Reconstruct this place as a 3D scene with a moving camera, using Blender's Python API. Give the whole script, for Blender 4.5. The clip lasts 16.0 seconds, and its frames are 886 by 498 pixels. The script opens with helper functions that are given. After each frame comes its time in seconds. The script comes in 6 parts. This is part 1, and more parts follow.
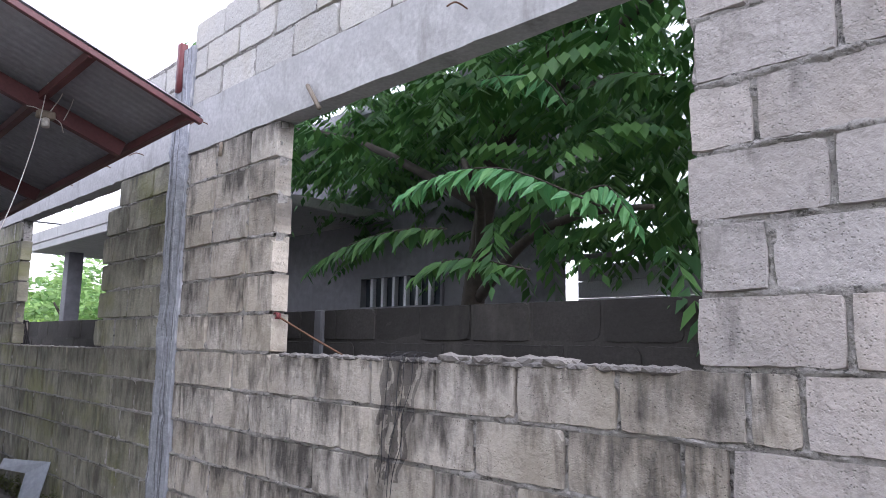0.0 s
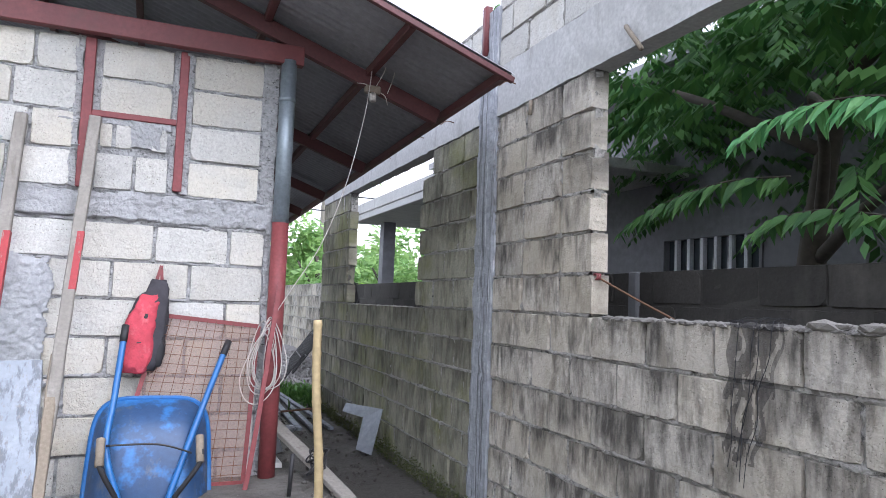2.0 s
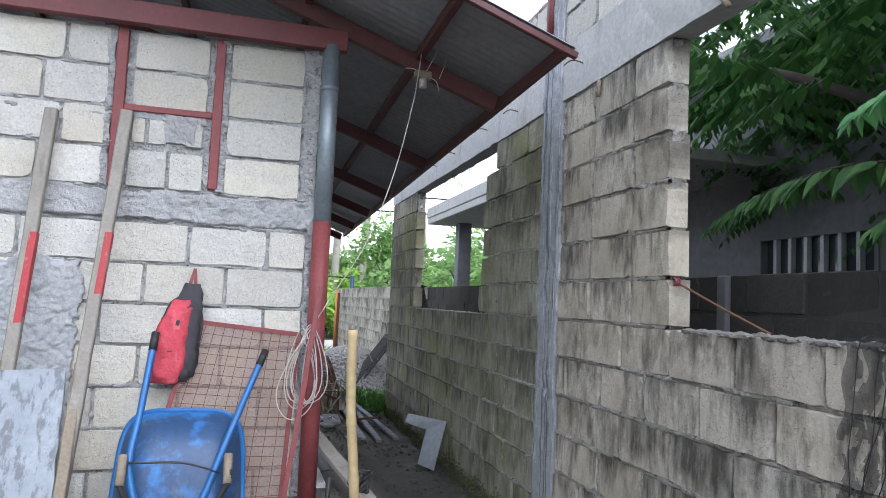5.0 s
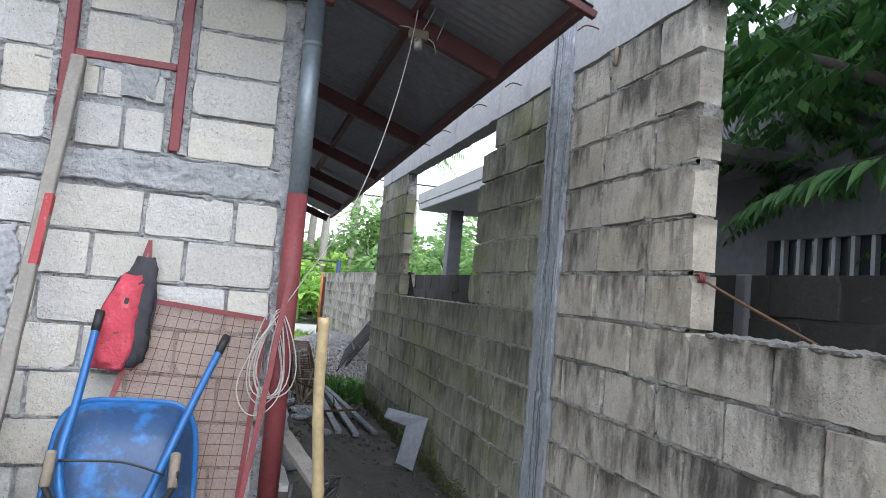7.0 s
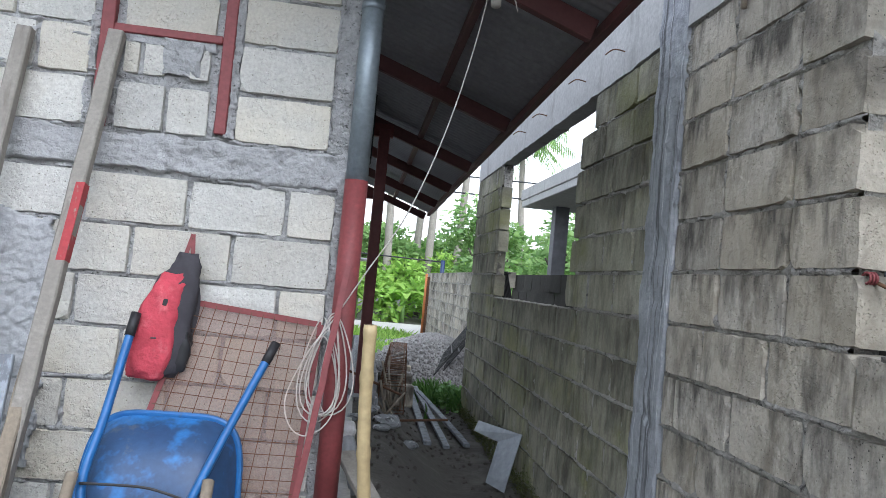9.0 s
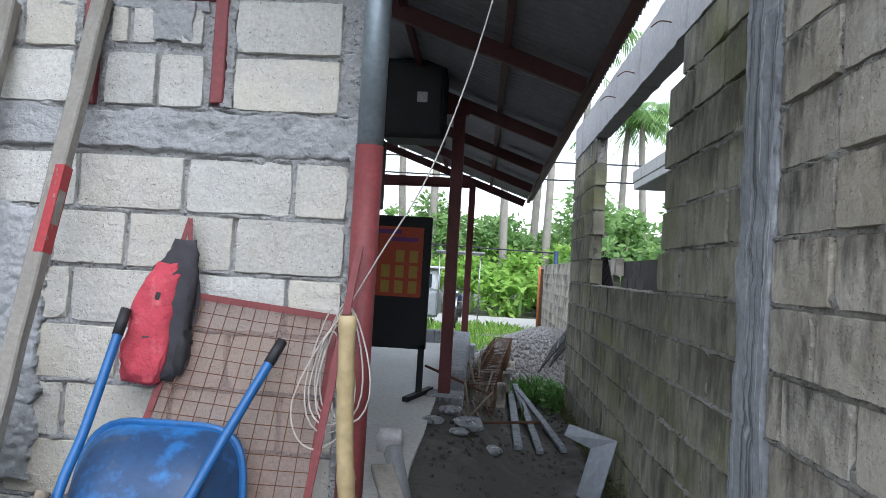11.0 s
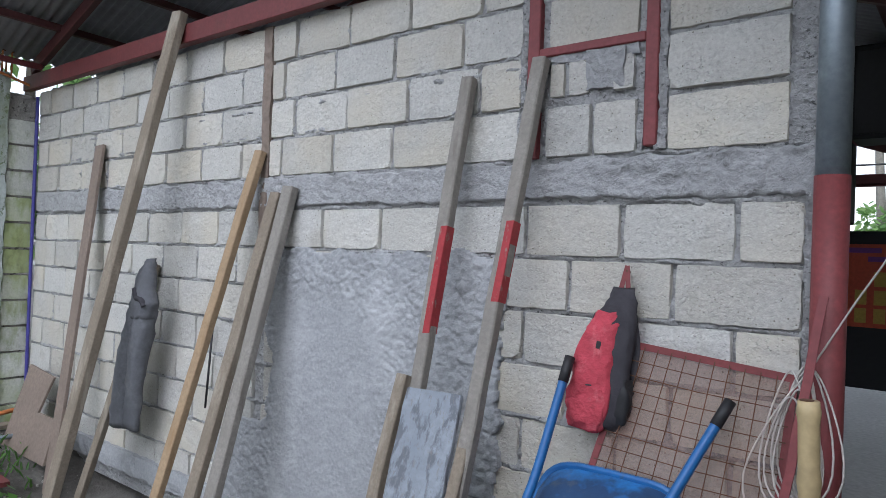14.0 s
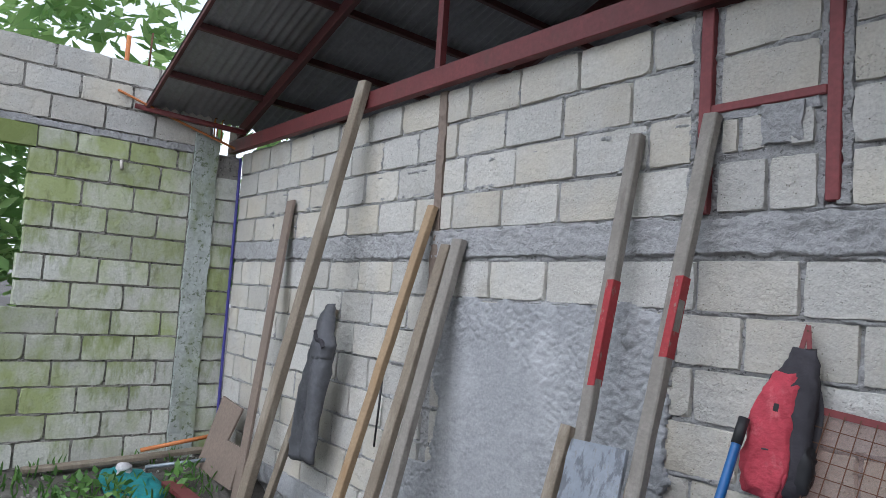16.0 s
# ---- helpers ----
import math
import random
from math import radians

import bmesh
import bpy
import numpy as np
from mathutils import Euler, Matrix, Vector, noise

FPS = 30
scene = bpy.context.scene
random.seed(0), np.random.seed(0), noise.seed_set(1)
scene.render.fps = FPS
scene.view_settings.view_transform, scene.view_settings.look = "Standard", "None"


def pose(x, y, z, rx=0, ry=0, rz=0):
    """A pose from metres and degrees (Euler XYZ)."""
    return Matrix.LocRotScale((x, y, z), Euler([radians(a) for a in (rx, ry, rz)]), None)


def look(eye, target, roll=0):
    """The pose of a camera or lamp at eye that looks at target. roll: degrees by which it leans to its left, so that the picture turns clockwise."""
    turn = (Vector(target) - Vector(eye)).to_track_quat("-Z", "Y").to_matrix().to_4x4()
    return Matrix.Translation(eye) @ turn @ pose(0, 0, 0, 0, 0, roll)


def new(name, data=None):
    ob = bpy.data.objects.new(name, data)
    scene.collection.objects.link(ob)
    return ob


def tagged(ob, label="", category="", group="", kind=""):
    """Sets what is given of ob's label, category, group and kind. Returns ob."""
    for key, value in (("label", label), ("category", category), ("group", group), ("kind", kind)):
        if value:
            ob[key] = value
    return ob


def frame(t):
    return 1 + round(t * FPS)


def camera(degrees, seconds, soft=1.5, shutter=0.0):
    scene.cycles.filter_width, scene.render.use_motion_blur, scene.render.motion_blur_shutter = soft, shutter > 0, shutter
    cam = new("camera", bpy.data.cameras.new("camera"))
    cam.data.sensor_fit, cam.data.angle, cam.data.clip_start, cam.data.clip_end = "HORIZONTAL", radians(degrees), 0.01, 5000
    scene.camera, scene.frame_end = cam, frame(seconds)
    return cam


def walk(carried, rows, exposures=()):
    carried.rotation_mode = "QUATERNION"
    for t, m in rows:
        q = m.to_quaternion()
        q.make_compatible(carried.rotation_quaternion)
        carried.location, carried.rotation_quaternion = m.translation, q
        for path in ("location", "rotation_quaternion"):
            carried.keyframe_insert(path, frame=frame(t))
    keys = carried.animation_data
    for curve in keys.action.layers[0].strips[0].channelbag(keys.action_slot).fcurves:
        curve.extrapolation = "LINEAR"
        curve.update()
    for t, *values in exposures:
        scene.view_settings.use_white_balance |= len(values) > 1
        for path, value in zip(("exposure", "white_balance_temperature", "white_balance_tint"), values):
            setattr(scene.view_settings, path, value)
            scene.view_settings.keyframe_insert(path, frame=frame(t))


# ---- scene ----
cam = camera(65.0, 16.0, 0.75)
PATH = [
    (0, (-0.591, -4.591, 0.911), (0.816, -3.196, 1.188), 1.0),
    (0.5, (-0.584, -4.496, 0.878), (0.665, -2.959, 1.154), 1.3),
    (1, (-0.626, -4.404, 0.871), (0.452, -2.733, 1.085), 2.4),
    (1.5, (-0.629, -4.334, 0.875), (0.331, -2.585, 1.017), 3.8),
    (2, (-0.623, -4.3, 0.891), (0.132, -2.454, 1.048), 2.2),
    (2.5, (-0.537, -4.245, 0.914), (0.17, -2.382, 1.087), 1.8),
    (3, (-0.494, -4.241, 0.922), (0.152, -2.354, 1.08), 1.0),
    (5.5, (-0.255, -3.866, 0.926), (0.238, -1.934, 1.074), 2.9),
    (6, (-0.223, -3.784, 0.905), (0.248, -1.845, 1.043), 3.0),
    (6.5, (-0.222, -3.631, 0.922), (0.289, -1.71, 1.14), 3.9),
    (7, (-0.19, -3.538, 0.922), (0.362, -1.62, 1.046), 5.0),
    (7.5, (-0.07, -3.418, 0.924), (0.358, -1.47, 1.072), 3.9),
    (8, (0.028, -3.342, 0.927), (0.393, -1.383, 1.099), 3.3),
    (8.5, (0.057, -3.236, 0.919), (0.33, -1.26, 1.063), 3.4),
    (9, (0.077, -3.038, 0.94), (0.32, -1.055, 1.037), 5.3),
    (9.5, (0.115, -2.916, 0.931), (0.253, -0.921, 0.883), 3.9),
    (10, (0.253, -2.801, 0.914), (0.244, -0.801, 0.936), 3.3),
    (12.5, (0.553, -2.284, 0.917), (0.271, -0.306, 0.995), 3.0),
    (13, (0.526, -2.288, 1.019), (-0.156, -0.41, 1.105), 3.3),
    (13.5, (0.488, -2.301, 1.079), (-0.635, -0.646, 1.066), 1.8),
    (14, (0.449, -2.409, 1.06), (-0.805, -0.852, 1.077), 2.1),
    (14.5, (0.466, -2.552, 1.053), (-0.881, -1.074, 1.041), 2.8),
    (15, (0.477, -2.602, 1.058), (-0.883, -1.137, 1.104), 3.0),
    (15.5, (0.482, -2.583, 1.038), (-0.951, -1.19, 1.107), 4.4),
    (16, (0.499, -2.523, 1.047), (-1.07, -1.292, 1.193), 3.9),
]
walk(cam, [(t, look(eye, target, roll)) for t, eye, target, roll in PATH], [(0.0, 2.0, 5900, 22), (1.0, 2.2, 5870, 19), (2.0, 1.95, 5850, 16), (5.5, 1.74, 5850, 12), (8.0, 1.66, 5850, 11), (10.0, 1.5, 5850, 10), (12.5, 1.45, 5750, 10), (13.5, 0.98, 5750, 12), (16.0, 0.85, 5850, 12)])

# ---- world and light ----
GZ = -0.52                      # level of the yard
XD = 1.42                       # face of the dark boundary wall
XL = -5.93                      # face of the mossy boundary wall
world = bpy.data.worlds.new("overcast_sky")
scene.world = world
world.use_nodes = True
_nt = world.node_tree
_sky = _nt.nodes.new("ShaderNodeTexSky")
_sky.sky_type = "NISHITA"
_sky.sun_disc = False
_sky.sun_elevation = radians(48)
_sky.sun_rotation = radians(156)
_sky.air_density = 1.3
_sky.dust_density = 1.5
_sky.ozone_density = 1.0
_hsv = _nt.nodes.new("ShaderNodeHueSaturation")
_hsv.inputs["Saturation"].default_value = 0.2
_hsv.inputs["Value"].default_value = 1.0
_nt.links.new(_sky.outputs[0], _hsv.inputs["Color"])
_nt.links.new(_hsv.outputs[0], _nt.nodes["Background"].inputs[0])
_nt.nodes["Background"].inputs[1].default_value = 0.15
sun = new("sun", bpy.data.lights.new("sun", "SUN"))
sun.data.energy = 0.6
sun.data.angle = radians(60)
sun.data.color = (1.0, 0.99, 0.98)
sun.matrix_world = look((3.5, -8, 10), (0, 0, 0))

# ---- materials ----


def material(name, c1, c2, scale=4.0, rough=0.85, metal=0.0, bump=0.3, fine=60.0, random_tone=0.0, stain=None, stain_scale=(3, 3, 3), stain_cut=(0.5, 0.62), stain_max=1.0,
             second=None, second_scale=(1, 1, 1), second_cut=(0.5, 0.65), second_max=1.0, speck=None, speck_scale=90.0, speck_cut=0.12, world_space=True, bump_dist=0.004,
             drip=None, drip_cut=(0.98, 1.2), drip_max=0.9, tint=None, tint_max=0.6, pits=0.0):
    """A worn surface: two tones by noise, fine grain, up to two kinds of stain (in grey mortar, painted crevice shade),
    specks, and relief.
    """
    m = bpy.data.materials.new(name)
    m.use_nodes = True
    t = m.node_tree
    n, ln = t.nodes, t.links
    bsdf = n["Principled BSDF"]
    bsdf.inputs["Roughness"].default_value = rough
    bsdf.inputs["Metallic"].default_value = metal
    if world_space:
        co = n.new("ShaderNodeNewGeometry").outputs["Position"]
    else:
        co = n.new("ShaderNodeTexCoord").outputs["Object"]

    def noise_fac(sc, cut, detail=5.0, vec=None, rgh=0.6):
        mp = n.new("ShaderNodeMapping")
        mp.inputs["Scale"].default_value = sc if isinstance(sc, tuple) else (sc, sc, sc)
        ln.new(vec or co, mp.inputs["Vector"])
        tx = n.new("ShaderNodeTexNoise")
        tx.inputs["Scale"].default_value = 1.0
        tx.inputs["Detail"].default_value = detail
        tx.inputs["Roughness"].default_value = rgh
        ln.new(mp.outputs[0], tx.inputs["Vector"])
        mr = n.new("ShaderNodeMapRange")
        mr.inputs["From Min"].default_value, mr.inputs["From Max"].default_value = cut
        ln.new(tx.outputs["Fac"], mr.inputs["Value"])
        return mr.outputs[0]

    def mix(fac, a, b, amount=1.0, kind="MIX"):
        mx = n.new("ShaderNodeMix")
        mx.data_type, mx.blend_type = "RGBA", kind
        if amount != 1.0:
            mu = n.new("ShaderNodeMath")
            mu.operation = "MULTIPLY"
            mu.inputs[1].default_value = amount
            ln.new(fac, mu.inputs[0])
            fac = mu.outputs[0]
        ln.new(fac, mx.inputs["Factor"])
        for v, s in ((a, mx.inputs["A"]), (b, mx.inputs["B"])):
            if isinstance(v, tuple):
                s.default_value = (*v, 1.0)
            else:
                ln.new(v, s)
        return mx.outputs["Result"]

    col = mix(noise_fac(scale, (0.3, 0.7)), c1, c2)
    grain = noise_fac(fine, (0.25, 0.75), detail=3.0)
    dark = tuple(0.72 * (a + b) / 2 for a, b in zip(c1, c2))
    col = mix(grain, dark, col, 1.0)
    if stain:
        col = mix(noise_fac(stain_scale, stain_cut, rgh=0.65), col, stain, stain_max)
    if second:
        col = mix(noise_fac(second_scale, second_cut, rgh=0.65), col, second, second_max)
    if speck:
        vo = n.new("ShaderNodeTexVoronoi")
        vo.inputs["Scale"].default_value = speck_scale
        ln.new(co, vo.inputs["Vector"])
        mr = n.new("ShaderNodeMapRange")
        mr.inputs["From Min"].default_value, mr.inputs["From Max"].default_value = speck_cut + 0.05, speck_cut
        ln.new(vo.outputs["Distance"], mr.inputs["Value"])
        mu = n.new("ShaderNodeMath")
        mu.operation = "MULTIPLY"
        ln.new(mr.outputs[0], mu.inputs[0])
        ln.new(noise_fac(scale * 2.3, (0.42, 0.55)), mu.inputs[1])
        col = mix(mu.outputs[0], col, speck)
    def math_node(op, a, b):
        nd = n.new("ShaderNodeMath")
        nd.operation = op
        for v, sock in ((a, nd.inputs[0]), (b, nd.inputs[1])):
            if isinstance(v, (int, float)):
                sock.default_value = v
            else:
                ln.new(v, sock)
        return nd.outputs[0]

    if tint or drip:
        own = n.new("ShaderNodeObjectInfo").outputs["Random"]
    if tint:
        wn = n.new("ShaderNodeTexWhiteNoise")
        wn.noise_dimensions = "1D"
        ln.new(own, wn.inputs["W"])
        col = mix(math_node("MULTIPLY", wn.outputs["Value"], noise_fac(2.2, (0.3, 0.6))), col, tint, tint_max)
    if drip:
        # run-off streaks that start at each block's upper edge
        oc = n.new("ShaderNodeTexCoord").outputs["Object"]
        sep = n.new("ShaderNodeSeparateXYZ")
        ln.new(oc, sep.inputs[0])
        cmb = n.new("ShaderNodeCombineXYZ")
        ln.new(math_node("ADD", sep.outputs["X"], math_node("MULTIPLY", own, 53.0)), cmb.inputs["X"])
        ln.new(sep.outputs["Z"], cmb.inputs["Z"])
        streak = noise_fac((13, 1, 3.6), (0.0, 1.0), vec=cmb.outputs[0], rgh=0.62)
        patch = noise_fac(1.5, (0.0, 1.0), detail=3.0)
        height = math_node("MULTIPLY", sep.outputs["Z"], 5.0)
        total = math_node("ADD", math_node("ADD", math_node("MULTIPLY", streak, 0.9), math_node("MULTIPLY", height, 0.14)), math_node("MULTIPLY", patch, 0.85))
        mr = n.new("ShaderNodeMapRange")
        mr.inputs["From Min"].default_value, mr.inputs["From Max"].default_value = drip_cut
        ln.new(total, mr.inputs["Value"])
        col = mix(mr.outputs[0], col, drip, drip_max)
    if random_tone:
        rnd = n.new("ShaderNodeObjectInfo").outputs["Random"]
        mr = n.new("ShaderNodeMapRange")
        mr.inputs["To Min"].default_value, mr.inputs["To Max"].default_value = 1 - random_tone, 1 + random_tone * 0.5
        ln.new(rnd, mr.inputs["Value"])
        hs = n.new("ShaderNodeHueSaturation")
        ln.new(mr.outputs[0], hs.inputs["Value"])
        ln.new(col, hs.inputs["Color"])
        col = hs.outputs[0]
    ln.new(col, bsdf.inputs["Base Color"])
    if bump:
        big = noise_fac(fine * 0.35, (0.2, 0.8), detail=8.0)
        if pits:
            pv = n.new("ShaderNodeTexVoronoi")
            pv.inputs["Scale"].default_value = 95.0
            ln.new(co, pv.inputs["Vector"])
            pm = n.new("ShaderNodeMapRange")
            pm.inputs["From Min"].default_value, pm.inputs["From Max"].default_value = 0.08, 0.34
            ln.new(pv.outputs["Distance"], pm.inputs["Value"])
            big = math_node("ADD", big, math_node("MULTIPLY", math_node("MULTIPLY", pm.outputs[0], noise_fac(9.0, (0.4, 0.65))), pits))
        bp = n.new("ShaderNodeBump")
        bp.inputs["Strength"].default_value = bump
        bp.inputs["Distance"].default_value = bump_dist
        ln.new(big, bp.inputs["Height"])
        ln.new(bp.outputs[0], bsdf.inputs["Normal"])
    return m


M = {}
M["white_block"] = material("pale_concrete_block", (0.63, 0.62, 0.585), (0.52, 0.515, 0.485), 3.0, 0.92, bump=1.0, fine=75, random_tone=0.14, stain=(0.36, 0.33, 0.27), stain_scale=(2.4, 2.4, 1.6), stain_cut=(0.56, 0.70), stain_max=0.5, second=(0.30, 0.29, 0.27), second_scale=(30, 30, 42), second_cut=(0.60, 0.70), second_max=0.5, speck=(0.16, 0.15, 0.13), speck_scale=44, speck_cut=0.10, bump_dist=0.006, tint=(0.58, 0.52, 0.40), tint_max=0.6, pits=0.9)
# The dark flecks put the shade of crevices into the mortar's colour.
M["mortar"] = material("grey_mortar", (0.50, 0.50, 0.495), (0.34, 0.34, 0.34), 12.0, 0.95, bump=1.0, fine=60, bump_dist=0.03, stain=(0.07, 0.07, 0.068), stain_scale=(40, 40, 60), stain_cut=(0.60, 0.66), stain_max=0.8)
M["band"] = material("rough_grey_render", (0.47, 0.472, 0.475), (0.36, 0.362, 0.365), 6.0, 0.95, bump=1.0, fine=50, bump_dist=0.02, stain=(0.14, 0.14, 0.14), stain_scale=(34, 34, 50), stain_cut=(0.62, 0.68), stain_max=0.6)
M["dark_mortar"] = material("dark_mortar", (0.46, 0.44, 0.405), (0.29, 0.272, 0.245), 10.0, 0.95, bump=1.0, fine=50, bump_dist=0.03, stain=(0.05, 0.047, 0.042), stain_scale=(24, 24, 30), stain_cut=(0.56, 0.66), stain_max=0.85)
M["dark_block"] = material("weathered_concrete_block", (0.62, 0.575, 0.505), (0.47, 0.43, 0.37), 4.0, 0.92, bump=1.0, fine=60, random_tone=0.18, stain=(0.13, 0.115, 0.095), stain_scale=(6.0, 9.0, 4.0), stain_cut=(0.52, 0.66), stain_max=0.8,
                           second=(0.24, 0.205, 0.15), second_scale=(1.2, 1.6, 1.2), second_cut=(0.50, 0.66), second_max=0.6, speck=(0.09, 0.08, 0.07), speck_scale=60, speck_cut=0.12, bump_dist=0.006, drip=(0.060, 0.054, 0.046), drip_cut=(0.90, 1.14), drip_max=0.92, tint=(0.50, 0.44, 0.34), pits=0.8)
M["pale_weathered_block"] = material("pale_weathered_block", (0.50, 0.47, 0.44), (0.40, 0.375, 0.35), 4.0, 0.92, bump=1.0, fine=60, random_tone=0.12, stain=(0.30, 0.28, 0.25), stain_scale=(5.0, 7.0, 3.0), stain_cut=(0.56, 0.72), stain_max=0.6, speck=(0.20, 0.18, 0.16), speck_scale=60, speck_cut=0.12, bump_dist=0.006, drip=(0.16, 0.15, 0.135), drip_cut=(1.02, 1.18), drip_max=0.75, tint=(0.58, 0.50, 0.42), tint_max=0.5, pits=0.9)
M["olive_block"] = material("olive_stained_block", (0.42, 0.40, 0.31), (0.30, 0.285, 0.21), 4.0, 0.92, bump=1.0, fine=60, random_tone=0.2, stain=(0.11, 0.10, 0.08), stain_scale=(5.0, 7.0, 3.0), stain_cut=(0.54, 0.70), stain_max=0.7,
                            second=(0.21, 0.215, 0.075), second_scale=(0.8, 1.1, 1.4), second_cut=(0.50, 0.64), second_max=0.7, bump_dist=0.006, drip=(0.075, 0.068, 0.05), drip_cut=(0.84, 1.16), drip_max=0.9, pits=0.6)
M["moss_block"] = material("mossy_concrete_block", (0.70, 0.71, 0.65), (0.58, 0.59, 0.51), 2.5, 0.92, bump=1.0, fine=60, random_tone=0.15, stain=(0.29, 0.35, 0.10), stain_scale=(1.3, 1.3, 1.0), stain_cut=(0.42, 0.60), stain_max=0.8,
                           second=(0.17, 0.19, 0.08), second_scale=(7, 7, 4), second_cut=(0.58, 0.72), second_max=0.7, bump_dist=0.006, drip=(0.20, 0.25, 0.07), drip_cut=(0.98, 1.2), drip_max=0.8, pits=0.6)
M["moss_col"] = material("moss_speckled_concrete", (0.52, 0.56, 0.54), (0.40, 0.44, 0.41), 4.0, 0.95, bump=1.0, fine=30, stain=(0.10, 0.13, 0.07), stain_scale=(26, 26, 26), stain_cut=(0.56, 0.62), stain_max=0.8, second=(0.17, 0.21, 0.07), second_scale=(3, 3, 1.5), second_cut=(0.5, 0.7), second_max=0.7, bump_dist=0.012)
M["beam"] = material("cast_concrete", (0.56, 0.555, 0.54), (0.43, 0.425, 0.415), 4.0, 0.9, bump=0.6, fine=40, stain=(0.18, 0.17, 0.15), stain_scale=(4, 5, 1.2), stain_cut=(0.56, 0.72), stain_max=0.6)
M["column"] = material("rough_cast_column", (0.42, 0.435, 0.46), (0.27, 0.28, 0.30), 7.0, 0.9, bump=1.0, fine=30, stain=(0.08, 0.08, 0.085), stain_scale=(14, 34, 0.9), stain_cut=(0.54, 0.62), stain_max=0.85, second=(0.74, 0.75, 0.77), second_scale=(20, 46, 1.1), second_cut=(0.56, 0.66), second_max=0.6, bump_dist=0.012)
M["plaster"] = material("fresh_grey_plaster", (0.42, 0.43, 0.44), (0.335, 0.345, 0.355), 2.0, 0.85, bump=1.0, fine=55, bump_dist=0.008, stain=(0.50, 0.51, 0.52), stain_scale=(3, 3, 2), stain_cut=(0.5, 0.7), stain_max=0.6, second=(0.24, 0.25, 0.26), second_scale=(22, 22, 26), second_cut=(0.60, 0.70), second_max=0.5)
M["ground"] = material("damp_earth_and_concrete", (0.115, 0.105, 0.092), (0.06, 0.054, 0.046), 2.2, 0.75, bump=1.0, fine=34, stain=(0.19, 0.18, 0.163), stain_scale=(0.9, 0.9, 0.9), stain_cut=(0.52, 0.66), stain_max=0.8, speck=(0.22, 0.205, 0.185), speck_scale=34, speck_cut=0.09, bump_dist=0.02)
M["slab"] = material("concrete_floor_slab", (0.74, 0.73, 0.71), (0.62, 0.61, 0.59), 1.4, 0.75, bump=0.3, fine=30)
M["road"] = material("pale_concrete_road", (0.52, 0.50, 0.46), (0.42, 0.41, 0.38), 0.8, 0.9, bump=0.4, fine=20)
M["red_steel"] = material("red_primed_steel", (0.20, 0.045, 0.045), (0.13, 0.03, 0.032), 5.0, 0.55, bump=0.25, fine=50, stain=(0.09, 0.035, 0.03), stain_scale=(6, 6, 3), stain_cut=(0.55, 0.7), stain_max=0.6)
# Red steel again, with the shade under the roof put into its colour.
M["shaded_steel"] = material("shaded_red_steel", (0.13, 0.04, 0.04), (0.08, 0.026, 0.027), 5.0, 0.6, bump=0.25, fine=50)
M["roof"] = material("corrugated_galvanised_sheet", (0.33, 0.325, 0.345), (0.25, 0.245, 0.26), 1.5, 0.4, metal=0.15, bump=0.15, fine=25, stain=(0.12, 0.085, 0.07), stain_scale=(1.5, 0.5, 1.5), stain_cut=(0.58, 0.75), stain_max=0.5)
M["galv"] = material("galvanised_pipe", (0.34, 0.39, 0.43), (0.25, 0.29, 0.32), 8.0, 0.45, metal=0.5, bump=0.15, fine=40)
M["bark"] = material("grey_brown_bark", (0.10, 0.083, 0.065), (0.05, 0.043, 0.036), 6.0, 0.95, bump=1.0, fine=25)
M["palm_bark"] = material("pale_palm_bark", (0.36, 0.33, 0.29), (0.22, 0.20, 0.17), 4.0, 0.95, bump=0.8, fine=20)


def leaf_material(name, c1, c2, trans=0.35, rough=0.5):
    m = bpy.data.materials.new(name)
    m.use_nodes = True
    n, ln = m.node_tree.nodes, m.node_tree.links
    b = n["Principled BSDF"]
    b.inputs["Roughness"].default_value = rough
    rnd = n.new("ShaderNodeNewGeometry").outputs["Random Per Island"]
    ramp = n.new("ShaderNodeValToRGB")
    ramp.color_ramp.elements[0].color, ramp.color_ramp.elements[1].color = (*c1, 1), (*c2, 1)
    ln.new(rnd, ramp.inputs[0])
    ln.new(ramp.outputs[0], b.inputs["Base Color"])
    tr = n.new("ShaderNodeBsdfTranslucent")
    ln.new(ramp.outputs[0], tr.inputs["Color"])
    mx = n.new("ShaderNodeMixShader")
    mx.inputs[0].default_value = trans
    ln.new(b.outputs[0], mx.inputs[1])
    ln.new(tr.outputs[0], mx.inputs[2])
    ln.new(mx.outputs[0], n["Material Output"].inputs["Surface"])
    return m


M["leaf"] = leaf_material("pinnate_green_leaf", (0.045, 0.13, 0.04), (0.11, 0.25, 0.06))
# Brighter copy of the leaf: daylight on the outer sprays, put into colour.
M["lit_leaf"] = leaf_material("lit_bright_leaf", (0.11, 0.34, 0.13), (0.20, 0.46, 0.16), 0.3, 0.4)
M["jungle"] = leaf_material("bright_undergrowth_leaf", (0.20, 0.38, 0.07), (0.42, 0.62, 0.14), 0.5)
M["weed"] = leaf_material("low_weed_leaf", (0.06, 0.15, 0.035), (0.15, 0.30, 0.07), 0.35)
M["far_leaf"] = leaf_material("distant_tree_leaf", (0.16, 0.30, 0.10), (0.34, 0.50, 0.18), 0.5)

